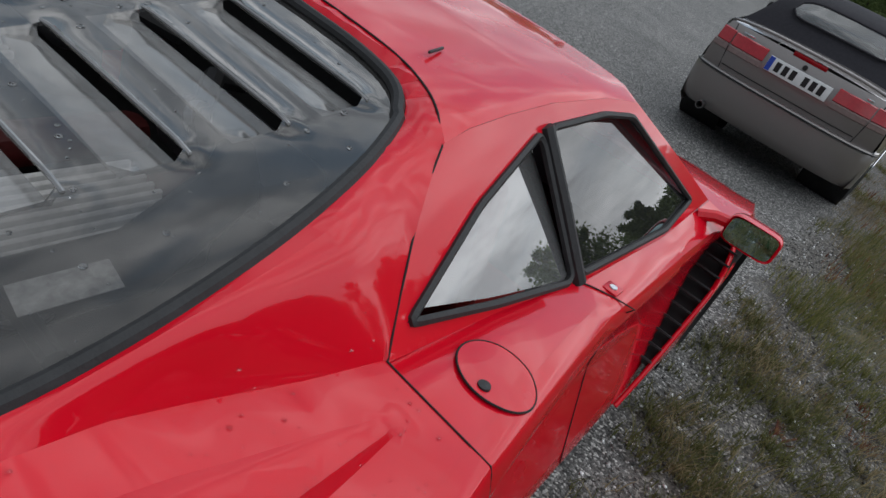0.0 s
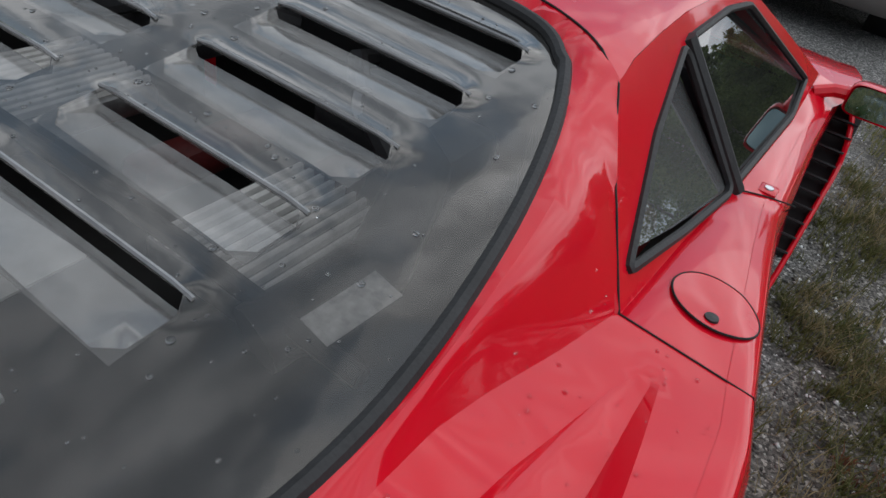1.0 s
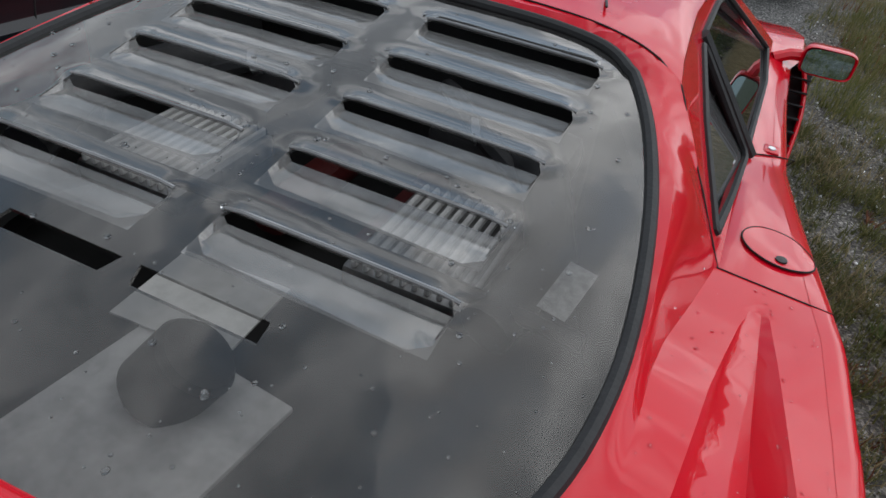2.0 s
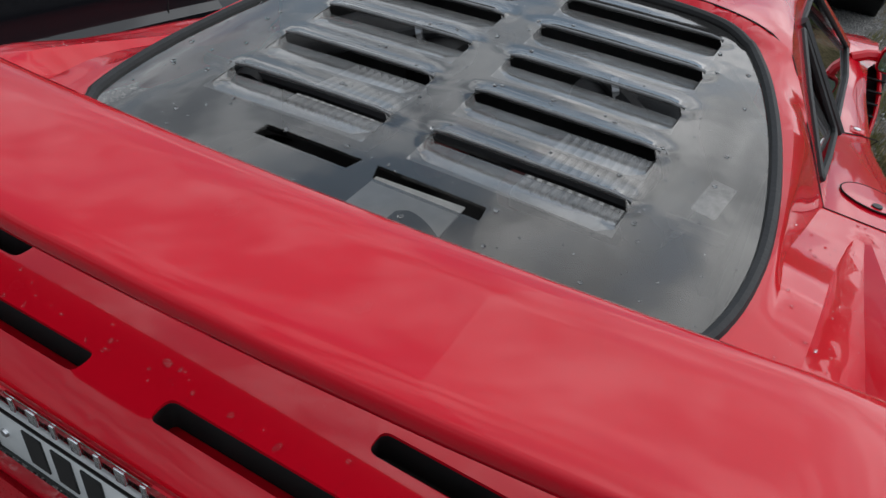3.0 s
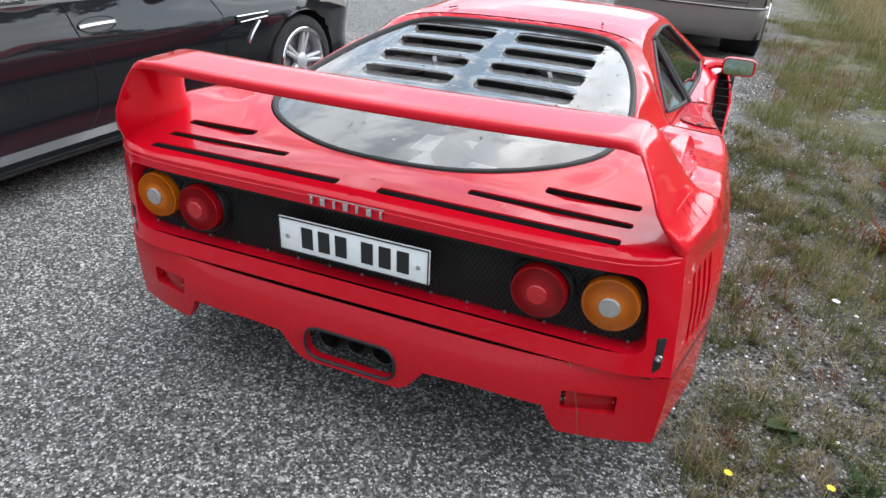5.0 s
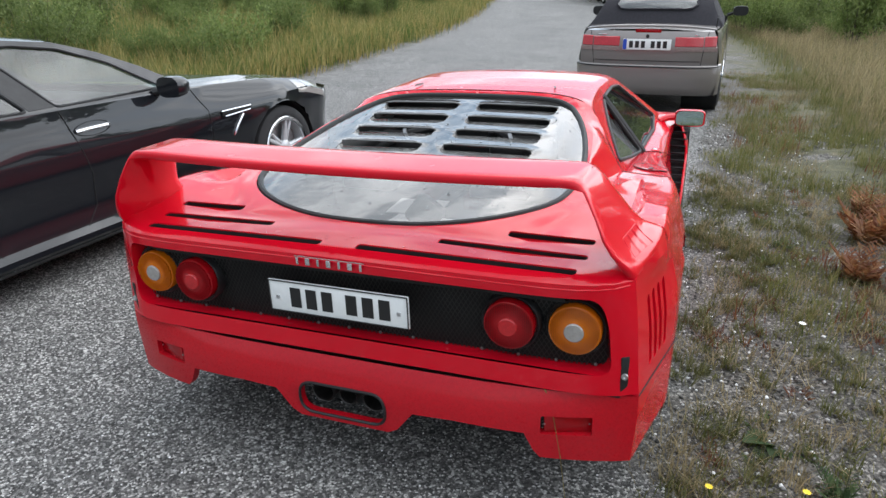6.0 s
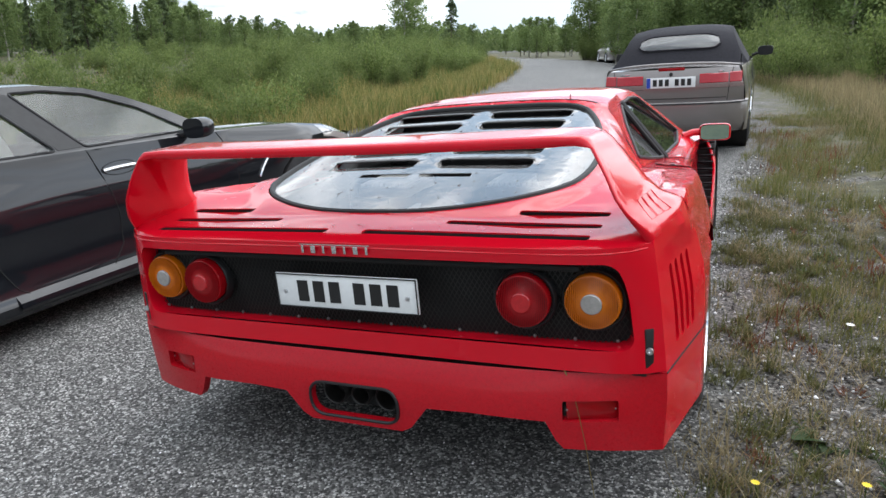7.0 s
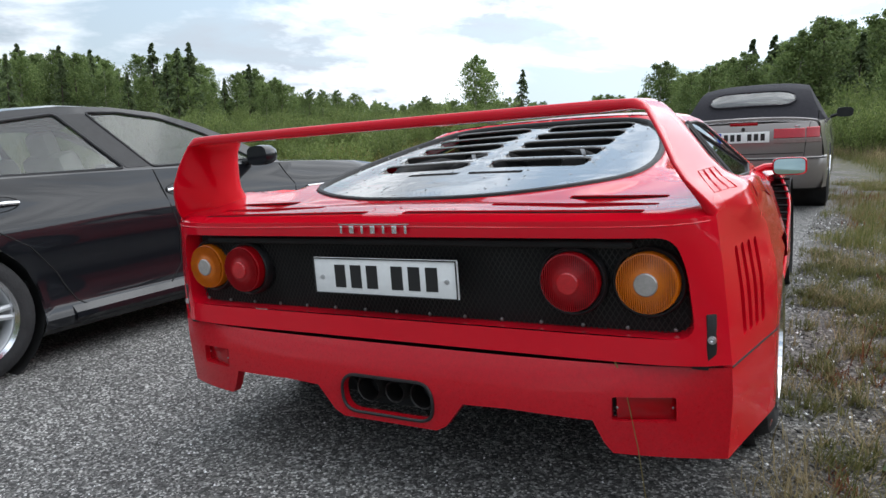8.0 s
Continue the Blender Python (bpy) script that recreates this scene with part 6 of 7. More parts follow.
PANE = thin_glass("clear_pane", (0.55, 0.62, 0.59), 0.08, haze=0.03)
SCREEN = thin_glass("plastic_screen", (0.40, 0.50, 0.48), 0.07, haze=0.12)
LENS_SMOKE = node_mat("smoky_lens", (0.26, 0.19, 0.18), 0.2, 0, 0.5, var=0.15, scale=40)
LENS_BRIGHT = node_mat("bright_red_lens", (0.42, 0.022, 0.03), 0.15, 0, 0.6, var=0.15, scale=40)
build_saloon("saloon_car", SLOPE @ pose(-3.527, -0.915, -0.007, 0.55, -1.53, -6.44), "dark grey four-door coupe parked beside the red car", GREY_PAINT)
build_convertible(SLOPE @ pose(0.333, 6.922, 0.001, -0.3, 1.12, -0.69) @ Matrix.Diagonal((1.05, 1.05, 1.10, 1)))
for k, (x, y, yaw, mat) in enumerate(((-3.8, 39.0, 14, SILVER_FAR), (-6.2, 45.5, 20, SILVER_PAINT))):
    build_saloon("estate_car", Matrix.Translation((x, y, ground_z(x, y + 2))) @ pose(0, 0, 0, 0, 0, yaw), "silver estate car parked far along the road", mat, detailed=False, group="parked cars along the road")

# ---------------------------------------------------------------- plants
def leaf_mat(name, a, b, c):
    m = bpy.data.materials.new(name)
    m.use_nodes = True
    n, l = m.node_tree.nodes, m.node_tree.links
    p = n["Principled BSDF"]
    p.inputs["Roughness"].default_value = 0.6
    p.inputs["Specular IOR Level"].default_value = 0.3
    g = n.new("ShaderNodeNewGeometry")
    o = n.new("ShaderNodeObjectInfo")
    r = n.new("ShaderNodeValToRGB")
    r.color_ramp.elements[0].color, r.color_ramp.elements[1].color = (*a, 1), (*c, 1)
    e = r.color_ramp.elements.new(0.5)
    e.color = (*b, 1)
    l.new(g.outputs["Random Per Island"], r.inputs["Fac"])
    h = n.new("ShaderNodeHueSaturation")
    mr = n.new("ShaderNodeMapRange")
    mr.inputs["To Min"].default_value, mr.inputs["To Max"].default_value = 0.75, 1.2
    l.new(o.outputs["Random"], mr.inputs["Value"])
    l.new(mr.outputs["Result"], h.inputs["Value"])
    l.new(r.outputs["Color"], h.inputs["Color"])
    l.new(h.outputs["Color"], p.inputs["Base Color"])
    tr = n.new("ShaderNodeBsdfTranslucent")
    l.new(h.outputs["Color"], tr.inputs["Color"])
    ms = n.new("ShaderNodeMixShader")
    ms.inputs[0].default_value = 0.5
    out = n["Material Output"]
    l.new(p.outputs[0], ms.inputs[1])
    l.new(tr.outputs[0], ms.inputs[2])
    l.new(ms.outputs[0], out.inputs["Surface"])
    return m


WILLOW = leaf_mat("willow_leaf", (0.10, 0.145, 0.04), (0.16, 0.21, 0.06), (0.235, 0.28, 0.10))
BIRCH = leaf_mat("birch_leaf", (0.11, 0.165, 0.055), (0.17, 0.235, 0.08), (0.25, 0.31, 0.115))
SPRUCE = leaf_mat("spruce_needles", (0.09, 0.13, 0.06), (0.14, 0.185, 0.085), (0.19, 0.24, 0.11))
STRAW = leaf_mat("dry_grass", (0.20, 0.155, 0.05), (0.33, 0.26, 0.09), (0.46, 0.37, 0.15))
DULL_STRAW = leaf_mat("dull_dry_grass", (0.13, 0.105, 0.055), (0.24, 0.19, 0.10), (0.37, 0.30, 0.165))
GRASS = leaf_mat("green_grass", (0.065, 0.11, 0.022), (0.11, 0.165, 0.036), (0.19, 0.21, 0.065))
DULL_GRASS = leaf_mat("dull_green_grass", (0.080, 0.092, 0.024), (0.145, 0.150, 0.045), (0.24, 0.21, 0.090))
WEED = leaf_mat("weed_leaf", (0.035, 0.07, 0.02), (0.06, 0.10, 0.03), (0.10, 0.14, 0.05))
RUST = leaf_mat("reddish_weed", (0.10, 0.03, 0.018), (0.17, 0.06, 0.03), (0.22, 0.10, 0.04))
BARK = node_mat("bark", (0.085, 0.07, 0.055), 0.9, var=0.4, scale=6, bump=0.5, bscale=20)
BARK_PALE = node_mat("pale_bark", (0.30, 0.28, 0.25), 0.85, var=0.5, scale=7, bump=0.3, bscale=20)
rng = np.random.default_rng(7)


def quads(name, P, A, B, mat, parent=None, label=""):
    """Many small leaf faces: centre P, half axes A and B."""
    n = len(P)
    v = np.empty((n, 4, 3))
    v[:, 0], v[:, 1], v[:, 2], v[:, 3] = P - A, P - B * 0.9, P + A, P + B
    me = bpy.data.meshes.new(name)
    me.vertices.add(4 * n)
    me.vertices.foreach_set("co", v.ravel())
    me.loops.add(4 * n)
    me.loops.foreach_set("vertex_index", np.arange(4 * n, dtype=np.int32))
    me.polygons.add(n)
    me.polygons.foreach_set("loop_start", np.arange(0, 4 * n, 4, dtype=np.int32))
    me.update(calc_edges=True)
    me.materials.append(mat)
    ob = new(name, me)
    if parent is not None:
        ob.parent = parent
    if label:
        tagged(ob, label)
    return ob


def unit(n):
    d = rng.normal(size=(n, 3))
    return d / np.linalg.norm(d, axis=1)[:, None]


def limbs(bm, trunk_h, r0, n, reach, bend=0.2):
    pts = []
    path = [(0, 0, -0.2)] + [(bend * 0.3 * rng.normal(), bend * 0.3 * rng.normal(), trunk_h * k / 5) for k in range(1, 6)]
    rows = []
    for k, p in enumerate(path):
        r = r0 * (1 - 0.82 * k / 5)
        rows.append([(p[0] + r * math.cos(a), p[1] + r * math.sin(a), p[2]) for a in np.linspace(0, 2 * math.pi, 8, endpoint=False)])
    bm_grid(bm, rows, True)
    for i in range(n):
        f = 0.15 + 0.8 * (i + 0.5) / n
        h = trunk_h * f
        a = i * 2.4 + rng.uniform(-0.4, 0.4)
        L = reach(f)
        q = Vector((math.cos(a), math.sin(a), rng.uniform(0.1, 0.7))).normalized()
        o = Vector((0, 0, h))
        rr = r0 * 0.35 * (1 - 0.6 * f)
        tip = o + q * L
        mid = o + q * L * 0.5 + Vector((0, 0, 0.06 * L))
        rows = []
        for p, r in ((o, rr), (mid, rr * 0.6), (tip, rr * 0.15)):
            rows.append([(p.x + r * math.cos(b) * abs(q.y) + r * math.cos(b) * 0.3, p.y + r * math.cos(b) * abs(q.x), p.z + r * math.sin(b)) for b in np.linspace(0, 2 * math.pi, 5, endpoint=False)])
        bm_grid(bm, rows, True)
        pts.append((np.array(mid), L * 0.35))
        pts.append((np.array(tip), L * 0.4))
    return pts


def make_bush(h, w, n, leaf):
    b = root("willow_bush", Matrix(), "dense grey-green willow bush in tall grass", "bush", "bushes along the field")
    bm = bmesh.new()
    tips = []
    for i in range(14):
        a, rr = rng.uniform(0, 6.28), w * 0.5 * math.sqrt(rng.uniform(0, 1))
        t = Vector((rr * math.cos(a), rr * math.sin(a), h * rng.uniform(0.55, 1.0)))
        bm_grid(bm, [[(p.x + r * math.cos(k), p.y + r * math.sin(k), p.z) for k in (0, 2.1, 4.2)] for p, r in ((t * 0.0 + Vector((t.x * 0.15, t.y * 0.15, -0.1)), 0.018), (t * 0.5, 0.011), (t, 0.003))], True)
        tips.append(np.array(t))
    part("stem", bm, BARK, b)
    tips = np.array(tips)
    k = rng.integers(0, len(tips), n)
    f = rng.uniform(0.22, 1.05, n)[:, None] ** 0.8
    P = tips[k] * f + rng.normal(size=(n, 3)) * (0.16 * w * 0.5, 0.16 * w * 0.5, 0.10 * h)
    P[:, 2] = np.abs(P[:, 2])
    A = unit(n) * leaf * rng.uniform(0.6, 1.3, n)[:, None]
    A[:, 2] = np.abs(A[:, 2]) + 0.3 * leaf
    B = np.cross(A, unit(n)) * 0.45
    quads("crown", P, A, B, WILLOW, b)
    return b


def make_leafy(h, n, leaf, mat, bark, name="birch_tree", label="tall leafy birch tree with airy crown"):
    b = root(name, Matrix(), label, "tree", "trees round the field")
    bm = bmesh.new()
    pts = limbs(bm, h, 0.016 * h, 22, lambda f: h * (0.05 + 0.17 * math.sin(math.pi * min(1, (f + 0.05))) ** 0.8))
    part("trunk", bm, bark, b)
    k = rng.integers(0, len(pts), n)
    C = np.array([p for p, _ in pts])[k]
    R = np.array([r for _, r in pts])[k][:, None]
    P = C + rng.normal(size=(n, 3)) * R * (0.55, 0.55, 0.5)
    A = unit(n) * leaf * rng.uniform(0.5, 1.4, n)[:, None]
    B = np.cross(A, unit(n)) * 0.7
    quads("crown", P, A, B, mat, b)
    return b


def make_spruce(h, n):
    b = root("spruce_tree", Matrix(), "dark pointed spruce tree", "tree", "trees round the field")
    part("trunk", lathe([(0.016 * h, -0.2), (0.010 * h, h * 0.5), (0.001 * h, h)], 8), BARK, b)
    m = 150
    bl = np.sort(rng.uniform(0.05, 0.99, m))
    ba = rng.uniform(0, 6.283, m)
    blen = (h * 0.24 * (1 - bl) ** 0.85 + 0.12) * rng.uniform(0.6, 1.15, m)
    k = rng.integers(0, m, n)
    f = rng.uniform(0.1, 1.0, n) ** 0.7
    a = ba[k] + rng.normal(size=n) * 0.10
    rr = blen[k] * f
    P = np.stack([rr * np.cos(a), rr * np.sin(a), bl[k] * h + 0.10 * rr - 0.30 * rr * f + rng.normal(size=n) * 0.07], 1)
    A = np.stack([np.cos(a), np.sin(a), -0.45 + 0.3 * rng.normal(size=n)], 1) * (0.10 + 0.008 * h)
    B = np.cross(A, np.tile((0, 0, 1.0), (n, 1)) + 0.8 * rng.normal(size=(n, 3))) * 0.5
    quads("crown", P, A, B, SPRUCE, b)
    return b


def scatter(makers, spots):
    """Builds each maker once at its first spot and copies it to the others."""
    first = {}
    for k, (x, y, s, yaw) in enumerate(spots):
        i = k % len(makers)
        m = Matrix.Translation((x, y, ground_z(x, y) - 0.05)) @ pose(0, 0, 0, 0, 0, yaw) @ Matrix.Diagonal((s, s, s, 1))
        if i not in first:
            first[i] = makers[i]()
            first[i].matrix_world = m
        else:
            c = copy_thing(first[i], Matrix())
            c.matrix_basis = m


def spots_left(n, x0, x1, y0, y1, smin, smax, clear=0.0):
    out = []
    while len(out) < n:
        y = rng.uniform(y0, y1)
        x = road_edge_left(y) + rng.uniform(x0, x1)
        out.append((x, y, rng.uniform(smin, smax), rng.uniform(0, 360)))
    return out


def tufts(name, pts, hmin, hmax, blades, spread, width, mat, label, lean=0.35, kind="stuff"):
    """Grass: every blade a bent, tapering strip of two faces."""
    P, rows, faces = [], [], []
    n = len(pts) * blades
    base = np.repeat(np.array(pts), blades, 0)
    base[:, :2] += rng.normal(size=(n, 2)) * spread
    h = rng.uniform(hmin, hmax, n) * np.repeat(rng.uniform(0.6, 1.15, len(pts)), blades)
    a = rng.uniform(0, 6.283, n)
    d = np.stack([np.cos(a), np.sin(a), 0 * a], 1)
    s = np.stack([-np.sin(a), np.cos(a), 0 * a], 1) * (width * rng.uniform(0.6, 1.2, n))[:, None]
    ln = (lean * rng.uniform(0.2, 1.3, n) * h)[:, None]
    up = np.stack([0 * a, 0 * a, h], 1)
    v = np.stack([base - s, base + s, base + d * ln * 0.35 + up * 0.6 + s * 0.7, base + d * ln * 0.35 + up * 0.6 - s * 0.7, base + d * ln + up], 1)
    me = bpy.data.meshes.new(name)
    me.vertices.add(5 * n)
    me.vertices.foreach_set("co", v.ravel())
    i = np.arange(n)[:, None] * 5
    f = np.concatenate([i + (0, 1, 2, 3), i + (3, 2, 4)], 1).astype(np.int32)
    me.loops.add(7 * n)
    me.loops.foreach_set("vertex_index", f.ravel())
    me.polygons.add(2 * n)
    ls = (np.arange(n)[:, None] * 7 + (0, 4)).astype(np.int32)
    me.polygons.foreach_set("loop_start", ls.ravel())
    me.update(calc_edges=True)
    me.materials.append(mat)
    return tagged(new(name, me), label, "grass", kind=kind)


def on_ground(xy):
    return [(x, y, ground_z(x, y)) for x, y in xy]


def field(n, xa, xb, ya, yb, left=None, right=None, power=1.0):
    out = []
    while len(out) < n:
        y = ya + (yb - ya) * rng.uniform(0, 1) ** power
        if left is not None:
            x = road_edge_left(y) - left - rng.exponential(1.0) * (xb - xa) * 0.4
        elif right is not None:
            x = verge_edge(y) + right + rng.exponential(1.0) * (xb - xa) * 0.4
        else:
            x = rng.uniform(xa, xb)
        out.append((x, y))
    return on_ground(out)


# tall grass and bushes beyond the road
tufts("tall_grass", field(7000, 0, 12, 4, 60, left=0.3, power=1.5), 0.22, 0.62, 10, 0.18, 0.006, STRAW, "tall dry yellow grass along the road", lean=0.6)
tufts("meadow_grass", field(13000, 0, 14, 2, 60, left=0.4, power=1.5), 0.20, 0.55, 10, 0.18, 0.007, GRASS, "tall green meadow grass along the road", lean=0.6)
tufts("tall_grass", field(6500, 0, 9, -3, 45, right=1.0, power=1.0), 0.18, 0.50, 9, 0.18, 0.0036, DULL_STRAW, "tall dry yellow grass beside the gravel verge", lean=0.9)
tufts("meadow_grass", field(7000, 0, 9, -3, 45, right=0.5, power=1.0), 0.06, 0.26, 9, 0.16, 0.0042, DULL_GRASS, "green grass beside the gravel verge", lean=1.0)
# verge
def patch(x, y, seed, level):
    return noise.noise((x * 1.5, y * 1.1, seed)) + 0.5 * noise.noise((x * 4.0, y * 4.0, seed + 3)) + 0.10 * (x - 1.7) > level + (0.28 if x < 2.8 and y < 3.6 else 0.0)


vp = [(x, y, z) for x, y, z in field(9000, 1.02, 4.2, -3.0, 12) if patch(x, y, 5.0, 0.10) and x > road_edge_right(y) - 0.05]
tufts("verge_grass", vp, 0.025, 0.11, 12, 0.04, 0.0026, DULL_GRASS, "short green grass tufts in the gravel", lean=1.0)
vp = [(x, y, z) for x, y, z in field(7000, 1.05, 4.2, -3.0, 12) if patch(x, y, 9.0, 0.06) and x > road_edge_right(y)]
tufts("dry_verge_grass", vp, 0.02, 0.12, 10, 0.05, 0.0022, DULL_STRAW, "short dry grass in the gravel", lean=1.1)
vp = [(x, y, z) for x, y, z in field(700, 1.25, 4.2, -2.0, 9) if patch(x, y, 5.0, 0.12)]
tufts("grass_clump", vp, 0.08, 0.22, 20, 0.03, 0.0026, DULL_GRASS, "taller green grass clumps in the gravel", lean=0.6)


def clumped(n, xa, xb, ya, yb):
    """Places for grass in many small separate clumps."""
    out = []
    for k in range(n):
        x, y, r = xa + (xb - xa) * rng.uniform(0, 1) ** 1.3, rng.uniform(ya, yb), rng.uniform(0.03, 0.11)
        if x > road_edge_right(y) - 0.06:
            out += [(x + rng.normal() * r, y + rng.normal() * r * 0.9) for i in range(int(90 * r) + 2)]
    return on_ground(out)


tufts("low_grass", clumped(210, 1.06, 3.0, -1.5, 4.5), 0.02, 0.075, 14, 0.018, 0.0026, DULL_GRASS, "low yellow-green grass clumps in the gravel", lean=1.3)
tufts("low_dry_grass", clumped(120, 1.06, 3.0, -1.5, 4.5), 0.02, 0.09, 12, 0.02, 0.0020, DULL_STRAW, "low dry grass clumps in the gravel", lean=1.4)
tufts("small_red_weeds", clumped(26, 1.1, 3.0, -1.0, 4.0), 0.015, 0.05, 12, 0.02, 0.0036, RUST, "low reddish weeds in the gravel", lean=1.3)
vp = [(x, y, z) for x, y, z in field(260, 1.3, 4.2, -2.5, 10) if noise.noise((x * 0.9, y * 0.7, 1.0)) > 0.25]
tufts("reddish_weeds", vp, 0.03, 0.17, 18, 0.07, 0.004, RUST, "reddish brown dying weeds on the verge", lean=0.6)

scatter([lambda: make_bush(2.0, 2.2, 4200, 0.045), lambda: make_bush(1.6, 2.4, 4200, 0.045), lambda: make_bush(2.4, 2.2, 4600, 0.048), lambda: make_bush(1.3, 1.8, 3200, 0.042)],
        spots_left(95, -10, -2.0, 7, 34, 0.45, 0.8) + spots_left(90, -26, -10, 16, 60, 0.5, 0.85) + [(rng.uniform(7, 12), y, rng.uniform(0.35, 0.6), rng.uniform(0, 360)) for y in np.linspace(14, 40, 12)] + [(road_edge_right(y) + 1.6 + rng.exponential(2.5), y, rng.uniform(0.6, 1.2), rng.uniform(0, 360)) for y in np.linspace(20, 58, 70)] + [(road_edge_left(y) - 1.0 - rng.exponential(3.0), y, rng.uniform(0.5, 1.0), rng.uniform(0, 360)) for y in np.linspace(40, 75, 40)])
wood = []
TREE_H = (9.6, 8.6, 11.0, 7.5, 11.2)


def plant_tree(a, d, rise):
    """A tree at bearing a and distance d whose top stands rise degrees over the eye."""
    h = d * math.tan(radians(rise)) + 1.5
    wood.append((d * math.sin(radians(a)), d * math.cos(radians(a)), h / TREE_H[len(wood) % 5], rng.uniform(0, 360)))


def skyline(a):
    return float(np.interp(a, [-90, -62, -52, -46, -40, -30, -18, -13, -8, -2, 5, 11, 16, 28, 60], [4.0, 4.2, 4.9, 4.4, 2.2, 1.9, 1.8, 2.6, 4.2, 7.2, 8.4, 8.6, 8.6, 10.5, 12.0]))


for k in range(250):  # the wood round the field, dense on both sides and low across the middle
    a = rng.uniform(-92, -42) if k % 5 < 3 else rng.uniform(-45, 26)
    plant_tree(a, rng.uniform(58, 105), skyline(a) * rng.uniform(0.55, 1.08))
for a, d, rise in ((-25.8, 62, 5.4), (-25.0, 64, 4.4), (-22.0, 66, 3.9), (-10.8, 58, 5.0), (-10.1, 60, 4.4), (-68, 60, 5.0), (-57, 61, 4.6), (-49.0, 62, 5.2)):
    plant_tree(a, d, rise)
for k in range(80):  # tall wood nearer on the right
    a = rng.uniform(-9, 13)
    plant_tree(a, rng.uniform(36, 60), skyline(a) * rng.uniform(0.5, 1.05))
for k in range(56):  # the wood goes on along the verge
    a = rng.uniform(15, 115)
    plant_tree(a, rng.uniform(24, 40), skyline(min(a, 60)) * rng.uniform(0.7, 1.1))
scatter([lambda: make_leafy(9.0, 6500, 0.12, BIRCH, BARK_PALE), lambda: make_leafy(8.0, 6500, 0.11, BIRCH, BARK), lambda: make_spruce(11.0, 3000), lambda: make_leafy(7.0, 5600, 0.11, BIRCH, BARK_PALE), lambda: make_leafy(10.5, 7000, 0.13, BIRCH, BARK)], wood)


def far_wood():
    """The distant wooded skyline: a deep belt of many small leaf clumps."""
    n = 130000
    a = np.radians(rng.uniform(-95, 60, n))
    d = rng.uniform(150, 240, n)
    crown = np.array([5.4 + 1.8 * noise.noise((t * 22, 0.0, 0.0)) + 1.8 * noise.noise((t * 75, 3.0, 0.0)) + 1.4 * noise.noise((t * 240, 7.0, 0.0)) for t in a])
    z = crown * rng.uniform(0.05, 1.0, n) ** 0.7
    P = np.stack([d * np.sin(a), d * np.cos(a), z], 1)
    A = unit(n) * rng.uniform(0.3, 0.7, n)[:, None]
    B = np.cross(A, unit(n)) * 0.7
    return tagged(quads("far_wood", P, A, B, BIRCH), "distant mixed green wood along the horizon", "wood", kind="stuff")


far_wood()


def make_weed(n, size, mat, name, label, flower=None):
    b = root(name, Matrix(), label, "plant", "weeds on the verge")
    for k in range(n):
        a = k * 2.4 + rng.uniform(-0.3, 0.3)
        L, up = size * rng.uniform(0.55, 1.1), rng.uniform(0.25, 0.9)
        rows = []
        for j in range(6):
            v = j / 5
            r = L * v
            w = 0.24 * L * math.sin(math.pi * min(1, v * 0.93 + 0.04)) ** 0.8
            z = 0.01 + L * (up * v - 0.55 * up * v * v)
            c = Vector((math.cos(a) * r, math.sin(a) * r, z))
            sd = Vector((-math.sin(a), math.cos(a), 0)) * w
            rows.append([c - sd + Vector((0, 0, 0.25 * w)), c, c + sd + Vector((0, 0, 0.25 * w))])
        bm = bmesh.new()
        bm_grid(bm, rows)
        part("leaf", bm, mat, b)
    if flower:
        st = part("stem", tube([(0, 0, 0), (0.01, 0.01, size * 0.8), (0.0, 0.02, size * 1.3)], 0.003, 5), GRASS, b)
        bm = bmesh.new()
        for k in range(11):
            a = k * 6.283 / 11
            c, r = Vector((0, 0.02, size * 1.3)), 0.022
            e = Vector((math.cos(a), math.sin(a), 0.25)) * r
            sd = Vector((-math.sin(a), math.cos(a), 0)) * 0.006
            bm.faces.new([bm.verts.new(q) for q in (c, c + e * 0.6 - sd, c + e, c + e * 0.6 + sd)])
        part("flower", bm, flower, b)
    return b


YELLOW = node_mat("yellow_petals", (0.75, 0.55, 0.02), 0.6)
PETAL = node_mat("white_petals", (0.75, 0.75, 0.70), 0.6)
FERN = leaf_mat("rusty_fern", (0.16, 0.05, 0.02), (0.26, 0.10, 0.035), (0.32, 0.16, 0.06))


def make_rosette(stems, size, mat, name, label):
    """A bushy weed: upright stems with paired narrow leaves."""
    b = root(name, Matrix(), label, "plant", "weeds on the verge")
    for k in range(stems):
        a, tilt, L = k * 2.4 + rng.uniform(-0.3, 0.3), rng.uniform(0.25, 0.9), size * rng.uniform(0.6, 1.1)
        d = Vector((math.cos(a) * tilt, math.sin(a) * tilt, 1.0)).normalized()
        path = [d * L * v + Vector((0, 0, -0.10 * L * v * v)) for v in (0, 0.35, 0.7, 1.0)]
        bm = tube(path, 0.0016, 4)
        for j in range(9):
            v = 0.18 + 0.8 * j / 9
            c = d * L * v + Vector((0, 0, -0.10 * L * v * v))
            for side in (1, -1):
                e = (d.cross(Vector((0, 0, 1))).normalized() * side + d * 0.6 + Vector((0, 0, rng.uniform(-0.2, 0.3)))).normalized()
                w = e.cross(Vector((0, 0, 1))).normalized() * 0.055 * size
                q = 0.34 * size * (1.1 - 0.7 * v)
                bm.faces.new([bm.verts.new(p) for p in (c, c + e * q * 0.5 + w * (1.1 - v), c + e * q, c + e * q * 0.5 - w * (1.1 - v))])
        tagged(part("leafy_stem", bm, mat, b), kind="stuff")
    return b


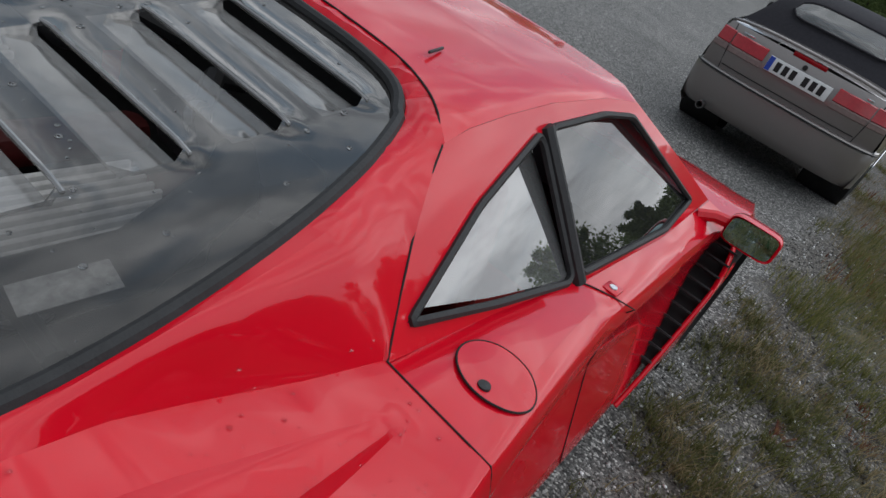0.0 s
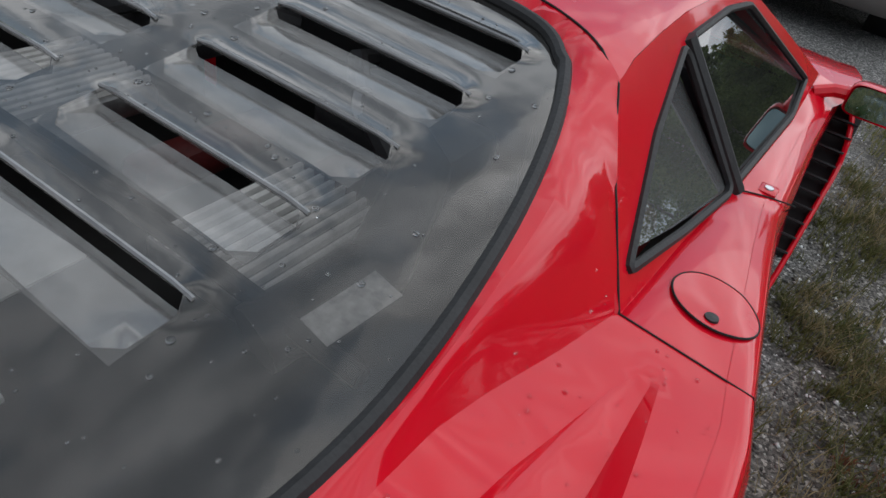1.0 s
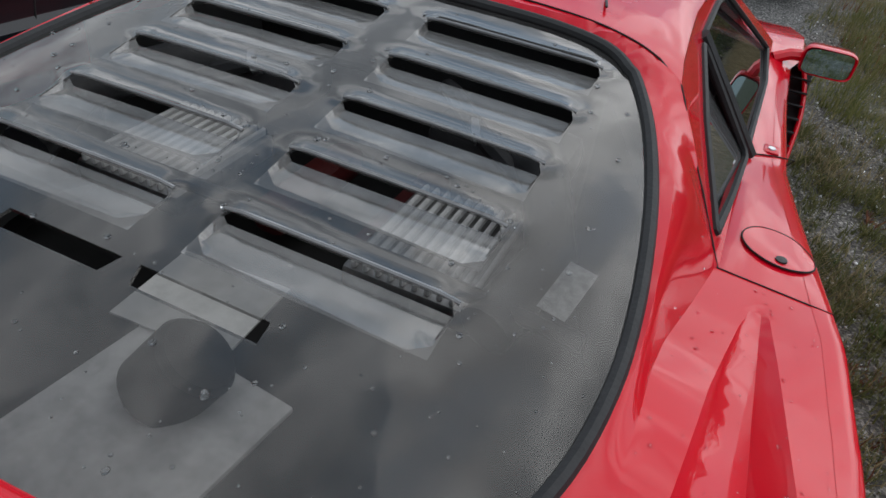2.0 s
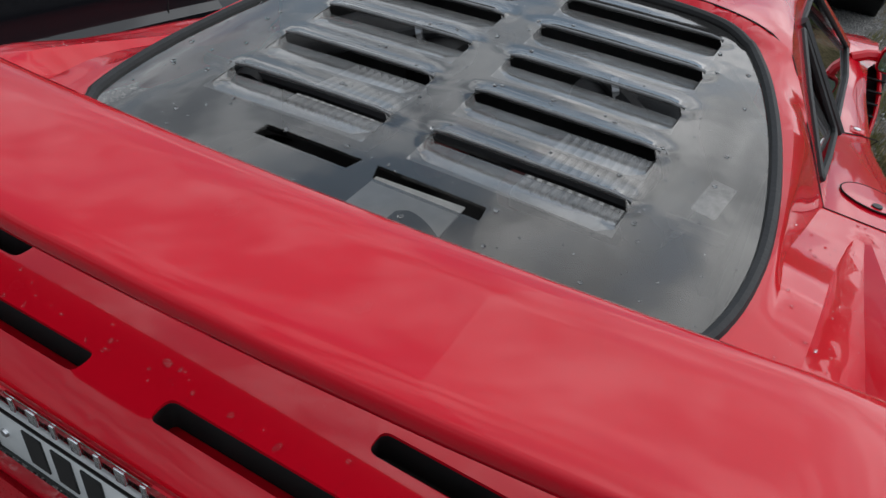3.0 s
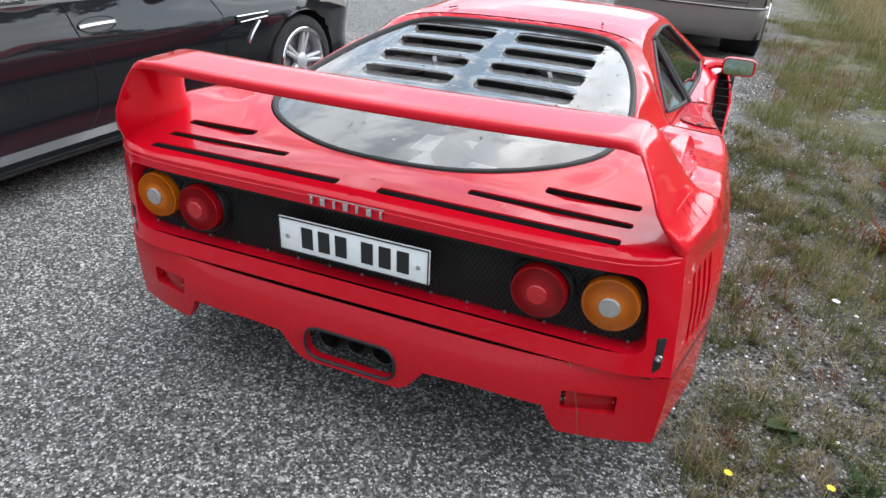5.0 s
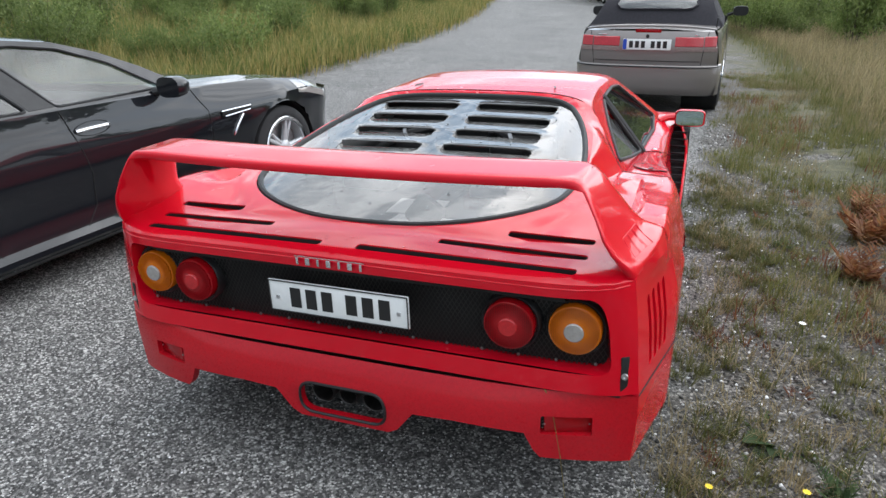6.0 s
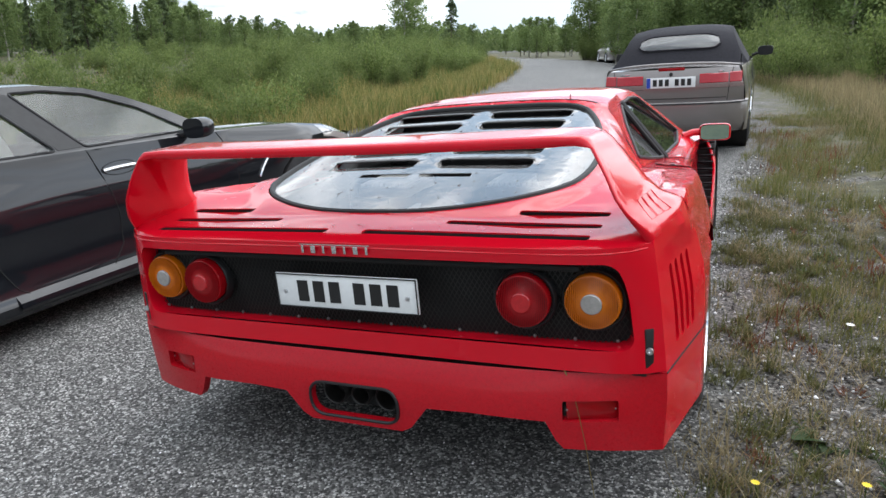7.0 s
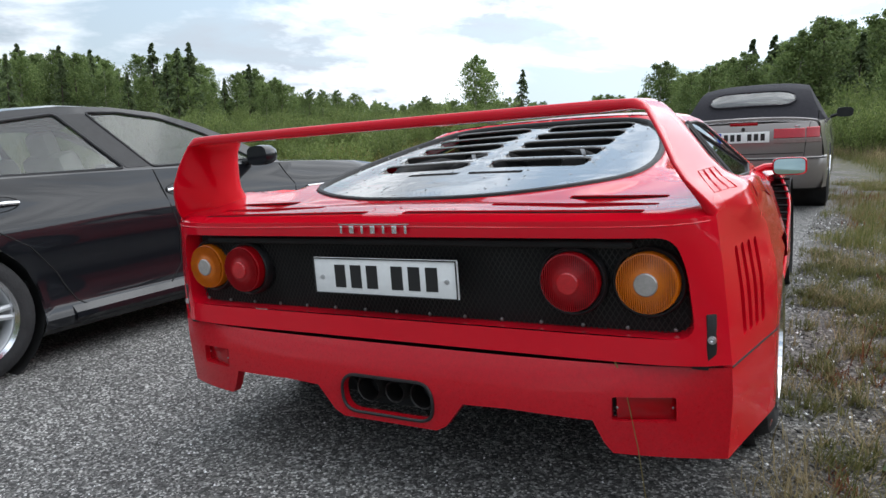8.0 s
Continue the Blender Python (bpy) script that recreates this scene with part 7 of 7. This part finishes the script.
plain = [(1.46, 0.77, 1.25), (1.63, 0.46, 1.0), (1.78, 1.53, 0.8), (1.50, 2.54, 0.8), (1.14, 1.36, 0.5), (1.61, 2.86, 0.8), (1.95, 0.75, 0.8), (2.15, 1.6, 0.9), (2.4, 0.2, 0.9), (1.32, 2.95, 0.6), (1.9, 3.3, 0.7), (1.23, 0.75, 0.5), (2.3, -0.6, 1.0), (1.38, 0.60, 0.55), (2.0, 4.4, 0.7), (2.6, 1.2, 1.0), (1.29, 1.77, 0.5), (1.75, -0.35, 1.0)]
scatter([lambda: make_weed(11, 0.16, WEED, "leafy_weed", "low green leafy weed in gravel"), lambda: make_rosette(9, 0.20, WEED, "bushy_weed", "bushy green weed with narrow leaves"), lambda: make_weed(9, 0.13, WEED, "leafy_weed", "low green leafy weed in gravel"), lambda: make_rosette(8, 0.17, GRASS, "bushy_weed", "bushy pale green weed with narrow leaves")], [(x, y, sc, rng.uniform(0, 360)) for x, y, sc in plain])
scatter([lambda: make_rosette(8, 0.14, RUST, "red_weed", "low reddish weed in gravel")], [(1.34, 1.72, 0.8, 10), (1.55, 1.1, 0.8, 70), (1.9, 0.95, 1.0, 140), (1.5, 3.4, 0.9, 200), (1.3, 0.45, 0.6, 260), (2.1, 2.0, 1.0, 320)])
scatter([lambda: make_rosette(14, 0.42, FERN, "rusty_fern", "rust-brown withered fern at the verge")], [(2.12, 3.10, 1.0, 30), (1.98, 2.45, 0.8, 130), (2.35, 2.75, 1.0, 220), (2.2, 3.6, 0.9, 300), (2.5, 2.2, 1.0, 80)])
scatter([lambda: make_weed(6, 0.11, WEED, "yellow_flower", "yellow flower on green leaves in gravel", YELLOW)], [(1.21, 0.33, 0.7, 20), (1.52, 0.42, 0.7, 120)])
scatter([lambda: make_weed(6, 0.10, WEED, "white_flower", "white flower on green leaves in gravel", PETAL)], [(1.61, 1.63, 0.9, 20)])
# a lone stalk in front of the red car's bumper, with a small weed at its foot
stalk = root("grass_stalk", SLOPE @ Matrix.Translation((0.80, 0.02, 0.0)), "single dry grass stalk before the red bumper", "grass")
part("stem", tube([(0, 0, -0.01), (-0.012, 0.012, 0.12), (-0.04, 0.04, 0.28), (-0.078, 0.075, 0.43), (-0.098, 0.085, 0.475)], 0.0013, 5), STRAW, stalk)
part("seed_head", tube([(-0.098, 0.085, 0.475), (-0.107, 0.088, 0.492), (-0.118, 0.09, 0.505)], 0.0026, 5), STRAW, stalk)
scatter([lambda: make_rosette(7, 0.09, WEED, "small_weed", "small green weed growing through the asphalt")], [(0.78, 0.06, 1.0, 0), (1.02, 0.30, 0.7, 90), (1.08, 0.75, 0.7, 40)])
